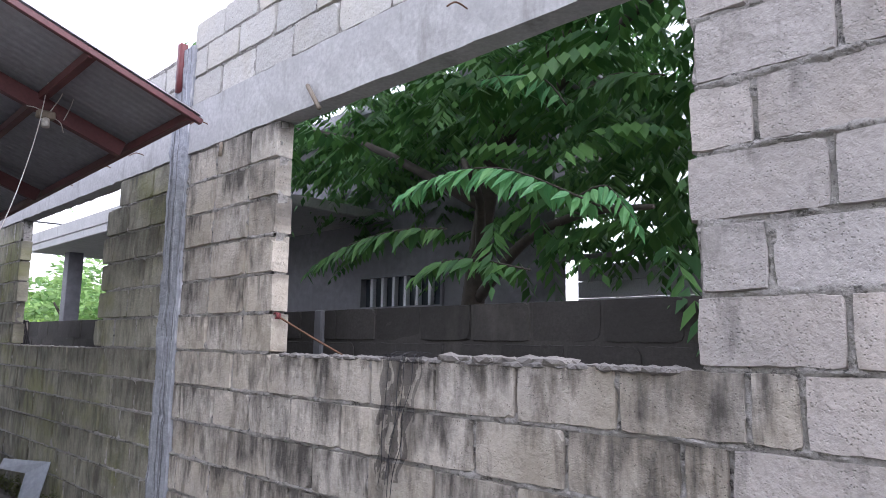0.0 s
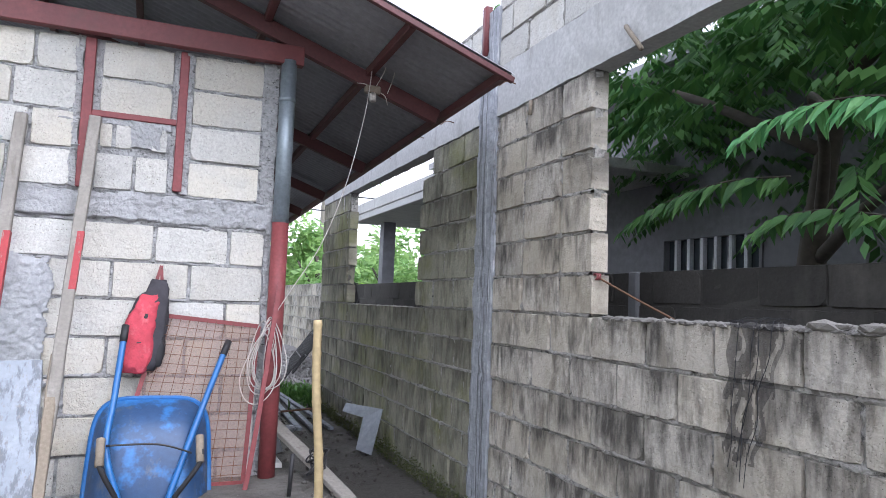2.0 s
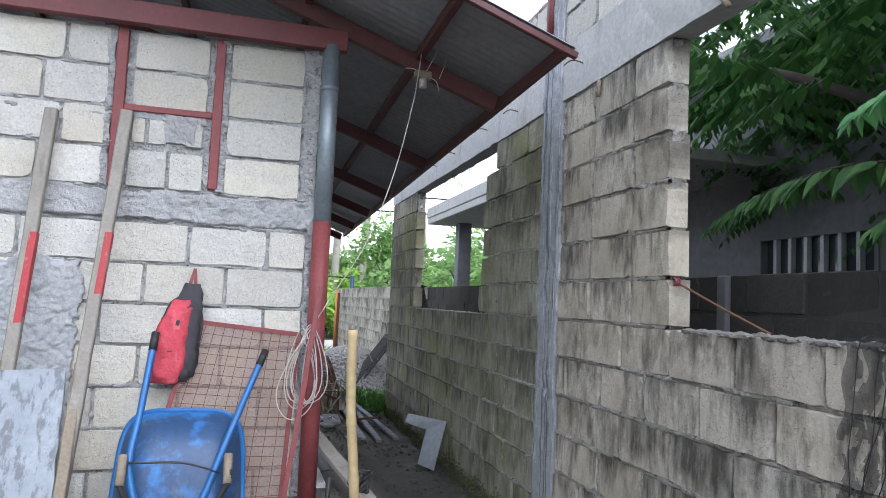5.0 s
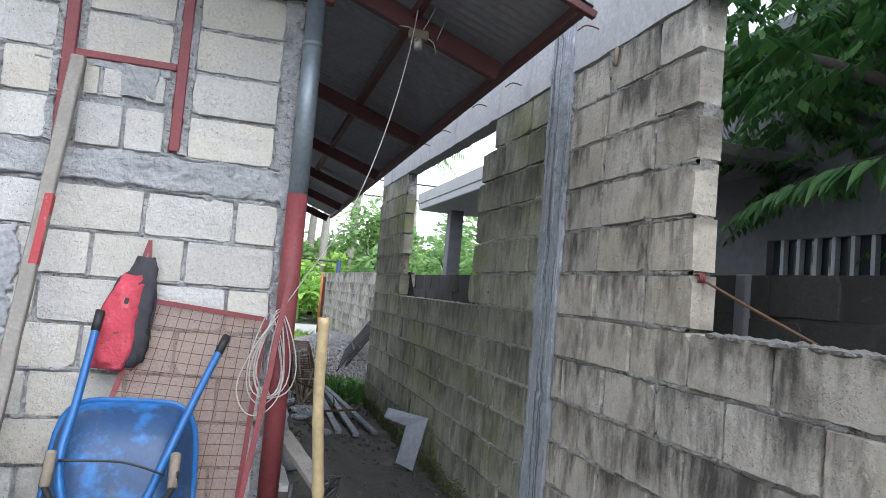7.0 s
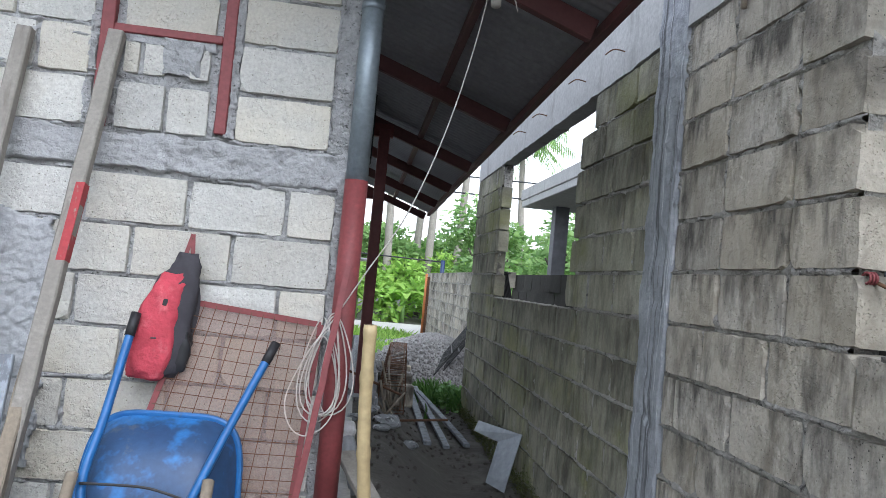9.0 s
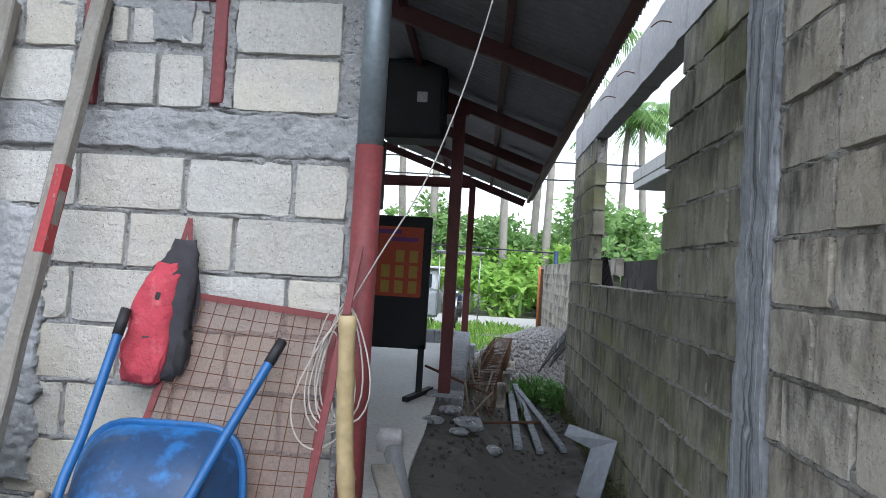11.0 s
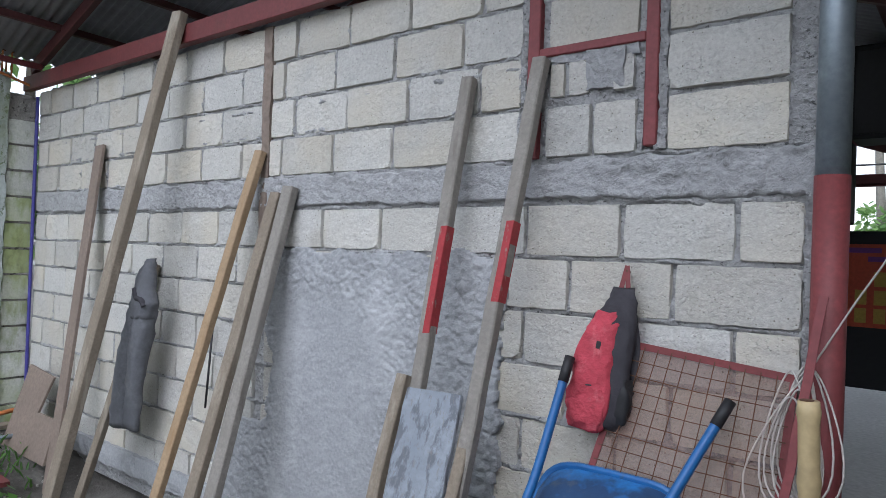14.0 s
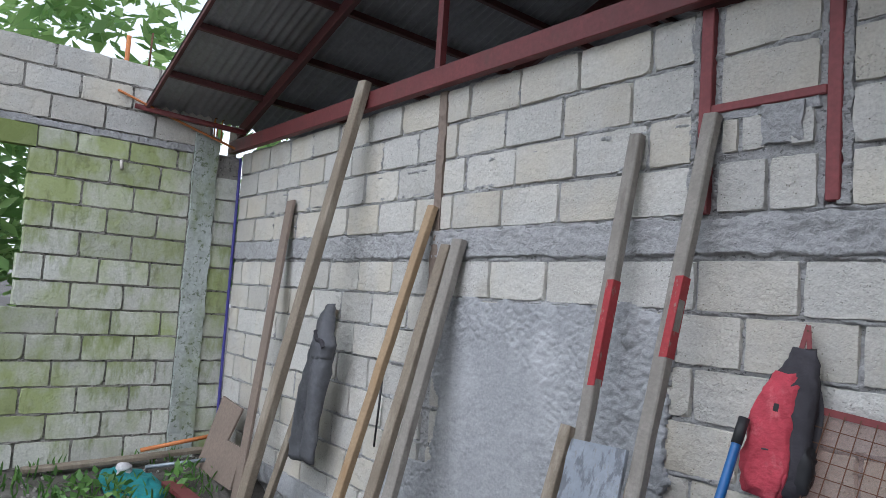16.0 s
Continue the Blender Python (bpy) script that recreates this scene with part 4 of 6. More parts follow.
def barrow_tray():
    """Tray seen from below: rounded rings from the rim at the wall to the belly."""
    rings_def = [(0.29, 0.31, -0.16, 0.0), (0.285, 0.30, -0.20, 0.0), (0.255, 0.265, -0.29, 0.01), (0.215, 0.21, -0.37, 0.02), (0.17, 0.14, -0.41, 0.03)]
    bm = bmesh.new()
    rings = []
    for hw, top, y, drop in rings_def:
        ring = []
        n = 36
        for k in range(n):
            a = 2 * math.pi * k / n
            c, s = math.cos(a), math.sin(a)
            e = 0.42
            px = math.copysign(abs(c) ** e, c)
            pz = math.copysign(abs(s) ** e, s)
            cz = (top - 0.40) / 2
            hz = (top + 0.40) / 2
            taper = 0.96 + 0.12 * (0.5 - 0.5 * pz)
            ring.append(bm.verts.new(W(-0.595 + px * hw * taper, y - 0.10 * (0.5 - 0.5 * pz) + 0.04 * pz, cz + pz * hz - drop)))
        rings.append(ring)
    for i, (a, b) in enumerate(zip(rings, rings[1:])):
        for k in range(len(a)):
            bm.faces.new((a[k], a[(k + 1) % len(a)], b[(k + 1) % len(a)], b[k]))
    bm.faces.new(rings[-1])
    return bm


_tray = part("tray", barrow_tray(), M["blue_worn"], wb, "worn dark blue steel tray", True)
_bm = bmesh.new()
_pts = []
for _k in range(41):
    _a = 2 * math.pi * _k / 40
    _c, _s = math.cos(_a), math.sin(_a)
    _px, _pz = math.copysign(abs(_c) ** 0.42, _c), math.copysign(abs(_s) ** 0.42, _s)
    _pts.append(W(-0.595 + _px * 0.297 * (0.96 + 0.12 * (0.5 - 0.5 * _pz)), -0.155 - 0.10 * (0.5 - 0.5 * _pz) + 0.04 * _pz, -0.045 + _pz * 0.36))
tube(_bm, _pts, 0.014, 8)
part("rim", _bm, M["blue_paint"], _tray, "bright blue rolled rim")
_bm = bmesh.new()
_n = len(_pts) - 1
_out = [_bm.verts.new(p + Vector((0, -0.004, 0))) for p in _pts[:-1]]
_ctr = W(-0.595, -0.2, -0.045)
_inn = [_bm.verts.new(_ctr + (p - _ctr) * 0.86 + Vector((0, -0.05, 0))) for p in _pts[:-1]]
for _k in range(_n):
    _bm.faces.new((_out[_k], _out[(_k + 1) % _n], _inn[(_k + 1) % _n], _inn[_k]))
part("flange", _bm, M["blue_paint"], _tray, "bright blue tray side", True)
for _g, _pp in (("l", [(-0.762, -0.155, 0.70), (-0.785, -0.31, 0.34), (-0.80, -0.43, 0.10), (-0.72, -0.50, -0.15), (-0.64, -0.50, -0.42)]),
                ("r", [(-0.22, -0.10, 0.62), (-0.345, -0.29, 0.30), (-0.44, -0.43, 0.04), (-0.51, -0.50, -0.18), (-0.55, -0.50, -0.42)])):
    _path = [W(*p) for p in _pp]
    _h = local_tube("handle", smooth_path(_path, 5), 0.017, M["blue_paint"], wb, 10, "blue tubular handle")
    _d = (_path[1] - _path[0]).normalized()
    local_tube("grip", [_path[0] - _d * 0.01, _path[0] + _d * 0.085], 0.0195, M["black"], _h, 10, "black plastic grip")
for _cx, _dx in ((-0.825, 0.09), (-0.365, -0.10)):
    local_tube("leg", smooth_path([W(_cx, -0.47, 0.14), W(_cx + 0.005, -0.53, 0.05), W(_cx + _dx, -0.50, -0.12), W(_cx + _dx * 1.2, -0.44, -0.18)], 5), 0.013, M["black"], wb, 8, "dark steel leg")
    local_tube("foot", [W(_cx, -0.455, 0.165), W(_cx + 0.004, -0.535, 0.05)], 0.021, M["old_wood"], wb, 8, "tan worn leg foot")
local_tube("tie_wire", smooth_path([W(-0.80, -0.45, 0.13), W(-0.6, -0.47, 0.135), W(-0.5, -0.48, 0.12), W(-0.40, -0.46, 0.08)], 5), 0.005, M["dark_steel"], wb, 8, "twisted dark tie wire")
_wheel = new("wheel")
_wheel.parent = wb
_wheel.location = W(-0.595, -0.50, -0.36)
_bm = bmesh.new()
tube(_bm, [(0, 0.13 * math.cos(2 * math.pi * k / 20), 0.13 * math.sin(2 * math.pi * k / 20)) for k in range(21)], 0.03, 8, False)
part("tyre", _bm, M["black"], _wheel, "", True)
local_tube("hub", [(-0.05, 0, 0), (0.05, 0, 0)], 0.03, M["blue_paint"], _wheel)

# ---- wire mesh panel ----
mp = thing("wire_mesh_panel", "red framed rusty wire mesh panel leaning on the wall", "panel", (-0.33, -0.2, gy(-0.33, -0.2)))
MO = Vector(mp.location)
_tl, _tr, _bl, _br = Vector((-0.575, -0.035, 0.765)), Vector((-0.045, -0.035, 0.715)), Vector((-0.80, -0.19, -0.16)), Vector((-0.10, -0.16, -0.16))


def mesh_pt(u, v):
    return (_tl * (1 - u) + _tr * u) * (1 - v) + (_bl * (1 - u) + _br * u) * v - MO


for _a, _b in ((mesh_pt(0, 0), mesh_pt(1, 0)), (mesh_pt(1, 0), mesh_pt(1, 1)), (mesh_pt(1, 1), mesh_pt(0, 1)), (mesh_pt(0, 1), mesh_pt(0, 0))):
    _bm = bmesh.new()
    bar(_bm, _a, _b, 0.024, 0.006, (0, -1, 0))
    part("frame_bar", _bm, M["red_paint"], mp, "red painted steel flat")
for _k in range(1, 11):
    _bm = bmesh.new()
    tube(_bm, [mesh_pt(_k / 11, 0) + Vector((0, -0.004, 0)), mesh_pt(_k / 11, 0.5) + Vector((0, -0.012, 0)), mesh_pt(_k / 11, 1) + Vector((0, -0.004, 0))], 0.0020, 4)
    part("wire", _bm, M["rust"], mp)
for _k in range(1, 18):
    _bm = bmesh.new()
    tube(_bm, [mesh_pt(0, _k / 18) + Vector((0, -0.008, 0)), mesh_pt(0.5, _k / 18 + 0.006) + Vector((0, -0.014, 0)), mesh_pt(1, _k / 18) + Vector((0, -0.008, 0))], 0.0020, 4)
    part("wire", _bm, M["rust"], mp)
_bm = bmesh.new()
_q = [[_bm.verts.new(mesh_pt(u / 6, 0.012 + v / 8 * 0.988) + Vector((0, 0.006 + 0.004 * math.sin(u * 2 + v), 0))) for u in range(7)] for v in range(9)]
for _v2 in range(8):
    for _u in range(6):
        _bm.faces.new((_q[_v2][_u], _q[_v2][_u + 1], _q[_v2 + 1][_u + 1], _q[_v2 + 1][_u]))
part("gauze", _bm, M["gauze"], mp, "dusty brown gauze", True)

# ---- backpack ----
bp = thing("backpack", "red and dark grey backpack hanging on the wall", "backpack", (-0.65, -0.03, 0.45))
bp.scale = (0.76, 0.5, 1.04)


def lump(rings, n=36, e=0.7, soft=1.0):
    """Lofted soft body from rings of (centre x, centre y, z, half width, half depth)."""
    bm = bmesh.new()
    rr = []
    fine = [tuple(a + (b - a) * k / 4 for a, b in zip(p, q)) for p, q in zip(rings, rings[1:]) for k in range(4)] + [rings[-1]]
    for cx, cy, z, hx, hy in fine:
        ring = []
        for k in range(n):
            a = 2 * math.pi * k / n
            c, s = math.cos(a), math.sin(a)
            p = Vector((cx + hx * math.copysign(abs(c) ** e, c), cy + hy * math.copysign(abs(s) ** e, s), z))
            p += Vector((noise.noise(p * 14), noise.noise(p * 14 + Vector((3, 0, 0))), noise.noise(p * 11 + Vector((0, 7, 0))))) * 0.018 * soft
            fold = 0.014 * soft * (1 - abs(noise.noise((p.x * 16 + p.z * 10, p.y * 16, p.z * 22))) * 2.2)
            p += Vector((c, s, 0)) * fold
            ring.append(bm.verts.new(p))
        rr.append(ring)
    for a, b in zip(rr, rr[1:]):
        for k in range(n):
            bm.faces.new((a[k], a[(k + 1) % n], b[(k + 1) % n], b[k]))
    bm.faces.new(rr[0][::-1])
    bm.faces.new(rr[-1])
    return bm


part("body", lump([(-0.055, -0.085, 0.0, 0.09, 0.06), (-0.05, -0.09, 0.03, 0.122, 0.08), (-0.03, -0.09, 0.14, 0.132, 0.088), (-0.005, -0.085, 0.28, 0.122, 0.085), (0.02, -0.07, 0.38, 0.105, 0.07), (0.045, -0.05, 0.45, 0.072, 0.05), (0.06, -0.035, 0.50, 0.035, 0.03)]), M["grey_cloth"], bp, "dark grey side and back", True)
_front = part("front_panel", lump([(-0.084, -0.130, 0.0, 0.078, 0.055), (-0.082, -0.145, 0.03, 0.100, 0.066), (-0.068, -0.150, 0.14, 0.106, 0.07), (-0.042, -0.140, 0.27, 0.096, 0.062), (-0.016, -0.118, 0.36, 0.080, 0.05), (0.008, -0.092, 0.415, 0.062, 0.03)]), M["red_cloth"], bp, "faded red front", True)
part("pocket", lump([(-0.084, -0.172, 0.012, 0.065, 0.035), (-0.080, -0.19, 0.04, 0.084, 0.04), (-0.070, -0.19, 0.10, 0.086, 0.04), (-0.064, -0.178, 0.145, 0.078, 0.034)]), M["red_cloth"], bp, "red lower pocket", True)
_bm = bmesh.new()
tube(_bm, smooth_path([(-0.145, -0.20, 0.148), (-0.10, -0.222, 0.156), (-0.05, -0.222, 0.160), (0.012, -0.20, 0.154)], 8), 0.003, 6)
part("zip", _bm, M["grey_cloth"], bp, "dark zip", True)
part("side_pocket", lump([(0.055, -0.085, 0.03, 0.035, 0.05), (0.07, -0.09, 0.07, 0.042, 0.06), (0.082, -0.09, 0.15, 0.040, 0.058), (0.085, -0.085, 0.19, 0.03, 0.045)]), M["black"], bp, "black mesh side pocket", True)
_bm = bmesh.new()
bar(_bm, (-0.02, -0.197, 0.285), (-0.015, -0.194, 0.312), 0.024, 0.006, (0, -1, 0), 0.002)
part("badge", _bm, M["black"], bp, "small dark square badge")
_bm = bmesh.new()
bar(_bm, (-0.085, -0.226, 0.055), (-0.08, -0.224, 0.08), 0.018, 0.005, (0, -1, 0), 0.002)
part("badge", _bm, M["white_cloth"], bp, "small white printed mark")
_bm = bmesh.new()
_lp = [Vector((0.035, -0.03, 0.49)), Vector((0.062, -0.02, 0.572)), Vector((0.072, -0.03, 0.495))]
for _a, _b in zip(_lp, _lp[1:]):
    bar(_bm, _a, _b, 0.022, 0.005, (0, -1, 0))
part("hanging_loop", _bm, M["red_paint"], bp, "dark red webbing loop")
for _sx in (0.10, 0.075):
    _bm = bmesh.new()
    _lp = smooth_path([(0.06, -0.02, 0.46), (_sx + 0.02, -0.02, 0.33), (_sx + 0.012, -0.03, 0.20), (_sx - 0.04, -0.03, 0.05)], 6)
    tube(_bm, _lp, 0.016, 6)
    part("strap", _bm, M["grey_cloth"], bp, "dark grey shoulder strap")
_bm = bmesh.new()
tube(_bm, [(0.062, 0.03, 0.55), (0.062, -0.03, 0.555)], 0.004, 6)
part("nail", _bm, M["rust"], bp)

# ---- trousers ----
jn = thing("trousers", "dusty dark grey trousers hanging on a timber", "trousers", (-3.74, -0.14, -0.12))
jn.scale = (0.95, 1.2, 1.0)
part("leg", lump([(-0.235, -0.05, 0.0, 0.10, 0.022), (-0.205, -0.055, 0.15, 0.09, 0.028), (-0.135, -0.065, 0.40, 0.075, 0.04), (-0.05, -0.06, 0.62, 0.075, 0.05), (0.0, -0.05, 0.78, 0.075, 0.05)], 24, 0.85, 0.55), M["denim"], jn, "", True)
part("leg", lump([(-0.075, -0.045, 0.01, 0.085, 0.02), (-0.05, -0.05, 0.18, 0.075, 0.03), (0.0, -0.055, 0.42, 0.07, 0.04), (0.045, -0.055, 0.62, 0.075, 0.05), (0.06, -0.045, 0.76, 0.08, 0.05)], 24, 0.85, 0.55), M["denim"], jn, "", True)
part("waist", lump([(0.03, -0.05, 0.72, 0.11, 0.05), (0.06, -0.055, 0.82, 0.115, 0.055), (0.05, -0.045, 0.92, 0.075, 0.045), (0.035, -0.03, 1.02, 0.05, 0.035), (0.03, -0.01, 1.09, 0.025, 0.02)], 24, 0.85, 0.55), M["denim"], jn, "", True)
_bm = bmesh.new()
tube(_bm, smooth_path([(0.02, -0.09, 0.90), (0.07, -0.10, 0.85), (0.12, -0.095, 0.84), (0.15, -0.09, 0.80)], 5), 0.018, 7)
part("belt", _bm, M["grey_cloth"], jn, "dark rolled waistband", True)

# ---- coil of cable, bamboo, pipes by the pole ----
coil = thing("cable_coil", "coil of dirty white cable hung on the pipe column", "cable", (0.02, -0.12, 0.55))
_rng = random.Random(5)
for _k in range(6):
    _w, _h, _o = _rng.uniform(0.03, 0.085), _rng.uniform(0.16, 0.22), _rng.uniform(-0.03, 0.03)
    _bm = bmesh.new()
    _pts = []
    for _j in range(25):
        _a = 2 * math.pi * _j / 24
        _pts.append(Vector((_o - 0.03 + _w * math.sin(_a) * (1.1 - 0.5 * math.cos(_a)), -0.01 - 0.012 * _k * 0.4 + 0.012 * math.sin(_a * 2 + _k), 0.02 + _h * math.cos(_a) - 0.02 * _k * 0.5)))
    tube(_bm, _pts, 0.0032, 6, False)
    part("loop", _bm, M["cable"], coil, "", True)
_bm = bmesh.new()
tube(_bm, smooth_path([(-0.01, -0.03, 0.20), (-0.10, -0.04, 0.06), (-0.17, -0.05, -0.12), (-0.14, -0.06, -0.24), (-0.06, -0.05, -0.27), (0.02, -0.05, -0.18), (0.03, -0.04, 0.0), (0.0, -0.03, 0.19)], 8), 0.0032, 6)
part("loop", _bm, M["cable"], coil, "", True)
wire = thing("drop_cable", "pale cable from the roof lamp down to the coil", "cable", (0.02, -0.13, 0.75))
_bm = bmesh.new()
tube(_bm, [p - Vector((0.02, -0.13, 0.75)) for p in smooth_path([(0.545, -0.18, 2.42), (0.50, -0.20, 2.05), (0.40, -0.22, 1.60), (0.27, -0.20, 1.22), (0.12, -0.16, 0.95), (0.02, -0.13, 0.77)], 8)], 0.003, 6)
part("cable", _bm, M["cable"], wire, "", True)

plank("steel_flat", "red primed steel flat leaning on the pipe column", (0.055, -0.150, 0.98), (-0.105, -0.30, gy(-0.105, -0.30)), 0.026, 0.007, M["red_paint"], "steel bar")
bam = thing("bamboo_pole", "dry bamboo pole standing by the pipe column", "bamboo pole", (0.20, -0.76, gy(0.20, -0.76)))
_b0 = Vector(bam.location)
_bt = Vector((0.138, -0.80, 0.785)) - _b0
_bm = bmesh.new()
_pts, _rs = [], []
for _k in range(0, 41):
    _u = _k / 40
    _node = min(abs(_u - q) for q in (0.02, 0.30, 0.58, 0.83, 0.985))
    _pts.append(_bt * _u + Vector((0.006 * math.sin(_u * 7), 0, 0)))
    _rs.append(0.023 + (0.003 if _node < 0.013 else 0) - 0.002 * _u)
tube(_bm, _pts, _rs, 12)
part("culm", _bm, M["bamboo"], bam, "", True)
_bm = bmesh.new()
tube(_bm, [_bt * 1.0005, _bt * 1.001 + Vector((0, 0, 0.0005))], [0.015, 0.015], 12)
part("hollow", _bm, M["rust"], bam, "dark hollow end")

gp = thing("grey_pipe", "grey plastic pipe wrapped in white cloth at its top", "pipe", (0.20, 0.52, gy(0.20, 0.52)))
_gt = Vector((0.10, 0.62, 0.15)) - Vector(gp.location)
local_tube("pipe", [(0, 0, 0), _gt], 0.042, M["grey_pipe"], gp, 14)
_bm = lump([(_gt.x + 0.01, _gt.y, _gt.z - 0.06, 0.05, 0.05), (_gt.x, _gt.y, _gt.z, 0.06, 0.055), (_gt.x - 0.01, _gt.y, _gt.z + 0.035, 0.04, 0.035)], 14, 1.0)
part("cloth_cap", _bm, M["white_cloth"], gp, "soiled white cloth", True)
st = thing("steel_stake", "short black steel stake standing in the concrete", "stake", (0.10, -0.50, gy(0.10, -0.5)))
local_tube("bar", [(0, 0, 0), (0.01, 0, 0.22)], 0.012, M["dark_steel"], st)
tg = thing("wire_tangle", "tangle of dark tie wire on a plank", "wire", (0.30, -0.25, gy(0.30, -0.25) + 0.10))
for _k in range(5):
    _rng = random.Random(_k + 60)
    _bm = bmesh.new()
    tube(_bm, smooth_path([Vector((_rng.uniform(-0.07, 0.07), _rng.uniform(-0.05, 0.05), _rng.uniform(-0.06, 0.10))) for _ in range(7)], 5), 0.005, 5)
    part("wire", _bm, M["dark_steel"], tg, "", True)
plank("plank", "grey plank lying against the pipe column", (0.12, 0.30, 0.10), (0.42, -0.55, gy(0.42, -0.55) + 0.02), 0.09, 0.03, M["grey_wood"], face=(0, 0, 1))

# ---- lamp socket under the rafter ----
lamp = thing("lamp_holder", "bare lamp holder wired to the rafter", "lamp", (0.565, -0.12, 2.20))
_bm = bmesh.new()
box(_bm, (-0.05, -0.02, 0.0), (0.05, 0.03, 0.05), None, 0.008)
part("base", _bm, M["old_wood"], lamp, "wooden base block")
local_tube("socket", [(0.0, 0.0, 0.0), (0.0, -0.01, -0.05)], 0.022, M["cable"], lamp, 12)
for _k, (_a, _b) in enumerate((((-0.10, 0.02, 0.06), (-0.02, 0, 0.02)), ((0.03, 0, 0.02), (0.10, 0.0, -0.06)), ((0.02, 0, 0.05), (0.07, -0.05, 0.20)), ((0.10, 0.05, 0.0), (0.14, -0.02, 0.22)))):
    local_tube("wire", smooth_path([_a, tuple((Vector(_a) + Vector(_b)) / 2 + Vector((0.01, -0.02, 0.01))), _b], 4), 0.003, M["cable"], lamp, 5)

# ---- details of the dark wall ----
def rod(name, label, category, pts, r, mat, n=7, group=""):
    o = Vector(pts[0])
    root = thing(name, label, category, pts[0], group)
    local_tube("bar", [Vector(p) - o for p in (smooth_path(pts, 5) if len(pts) > 2 else pts)], r, mat, root, n)
    return root


rod("steel_rod", "thin red steel rod sticking out of the window jamb", "rod", [(1.46, -1.30, 1.06), (1.50, -1.55, 0.955), (1.53, -1.80, 0.86)], 0.0055, M["rust"])
_knot = thing("tie_knot", "faded pink cord knotted round the rod", "cord", (1.45, -1.32, 1.07))
for _k in range(3):
    _bm = bmesh.new()
    tube(_bm, [Vector((0.010 * _k - 0.01, 0.017 * math.cos(a), 0.015 * math.sin(a) - 0.012)) for a in [2 * math.pi * q / 10 for q in range(11)]], 0.004, 5, False)
    part("turn", _bm, M["red_paint"], _knot, "", True)
for _y, _z in ((-2.73, 2.30), (-0.45, 2.30), (0.53, 2.27), (1.19, 2.29), (2.10, 2.28), (2.75, 2.28)):
    rod("tie_wire", "bent rusty tie wire sticking out of the lintel", "wire", [(XD + 0.01, _y, _z), (XD - 0.07, _y + 0.01, _z + 0.015), (XD - 0.12, _y + 0.015, _z - 0.02)], 0.004, M["rust"], 5, "tie wires in the lintel")
rod("formwork_peg", "short wooden peg sticking out of the lintel", "peg", [(XD - 0.03, -1.60, 2.26), (XD - 0.06, -1.76, 2.09)], 0.012, M["old_wood"], 6)
rod("formwork_peg", "short wooden peg under the lintel", "peg", [(XD - 0.015, -0.66, 2.14), (XD - 0.022, -0.665, 2.05)], 0.011, M["old_wood"], 6)
rod("starter_bar", "red primed steel bracket on top of the wall", "bracket", [(XD - 0.02, -0.02, 2.62), (XD - 0.02, -0.02, 2.97)], 0.035, M["red_steel"], 4)


def sill_rubble(name, y0, y1, z, n, seed, big):
    """Broken mortar along a sill."""
    rng = random.Random(seed)
    bm = bmesh.new()
    for _ in range(n):
        y = rng.uniform(y0, y1)
        r = rng.uniform(0.5, 1.0) * big
        q = bmesh.ops.create_icosphere(bm, subdivisions=1, radius=r)["verts"]
        cx = XD + rng.uniform(-0.002, 0.14) if rng.random() > 0.45 else XD + rng.uniform(-0.008, 0.02)
        for v in q:
            v.co = Vector((cx, y, z)) + Vector((v.co.x * 1.0, v.co.y * 1.7, v.co.z * 0.6)) * rng.uniform(0.75, 1.2)
    ob = tagged(part(name, bm, M["pale_weathered_block"], wall_east), "broken pale mortar along the sill", kind="stuff")
    return ob


sill_rubble("sill_mortar", -3.62, -1.45, S0 - 0.010, 260, 3, 0.026)
sill_rubble("sill_mortar", 1.25, 3.55, S0 - 0.012, 90, 4, 0.022)
sill_rubble("sill_mortar", -3.2, -2.6, S0 + 0.004, 46, 9, 0.038)

# torn black net hanging over the sill
net = thing("torn_net", "torn black netting draped over the window sill", "net", (XD, -2.38, S0))
M["net"] = screen_material()
M["net"].name = "black_netting"
M["net"].node_tree.nodes["Principled BSDF"].inputs["Base Color"].default_value = (0.02, 0.018, 0.022, 1)
for _nd in M["net"].node_tree.nodes:
    if _nd.type == "MIX_SHADER":
        _nd.inputs[0].default_value = 0.52
_vs, _fs = [], []
for _j in range(61):
    _u = _j / 60
    for _i in range(29):
        _w = _i / 28
        _yy = (-0.15 + 0.27 * _w) * (1 - 0.4 * _u) + 0.08 * _u + 0.012 * math.sin(_j * 0.35 + _i * 0.3)
        _vs.append((-0.020 - 0.010 * noise.noise((_i * 0.25, _j * 0.10, 0)) if _j > 3 else 0.06 - 0.02 * _j, _yy, 0.014 - 0.56 * max(0, _u - 0.06)))
for _j in range(60):
    for _i in range(28):
        if noise.noise((_i * 0.22, _j * 0.07, 9)) + 0.5 * noise.noise((_i * 0.6, _j * 0.2, 4)) > -0.42 + 0.40 * _j / 60:
            _k = _j * 29 + _i
            _fs.append((_k, _k + 1, _k + 30, _k + 29))
raw_mesh("netting", _vs, _fs, M["net"], net, True)
_rng = random.Random(12)
for _k in range(4):
    _y0 = _rng.uniform(-0.12, 0.11)
    _len = _rng.uniform(0.35, 0.62)
    _pts = [Vector((0.08, _y0, 0.02)), Vector((-0.018, _y0, 0.015))] + [Vector((-0.026, _y0 * (1 - 0.5 * _j / 5) + 0.09 * _j / 5 + _rng.uniform(-0.015, 0.015), -_len * _j / 5)) for _j in range(1, 6)]
    _bm = bmesh.new()
    tube(_bm, smooth_path(_pts, 3), 0.0015, 4)
    part("strand", _bm, M["black"], net)

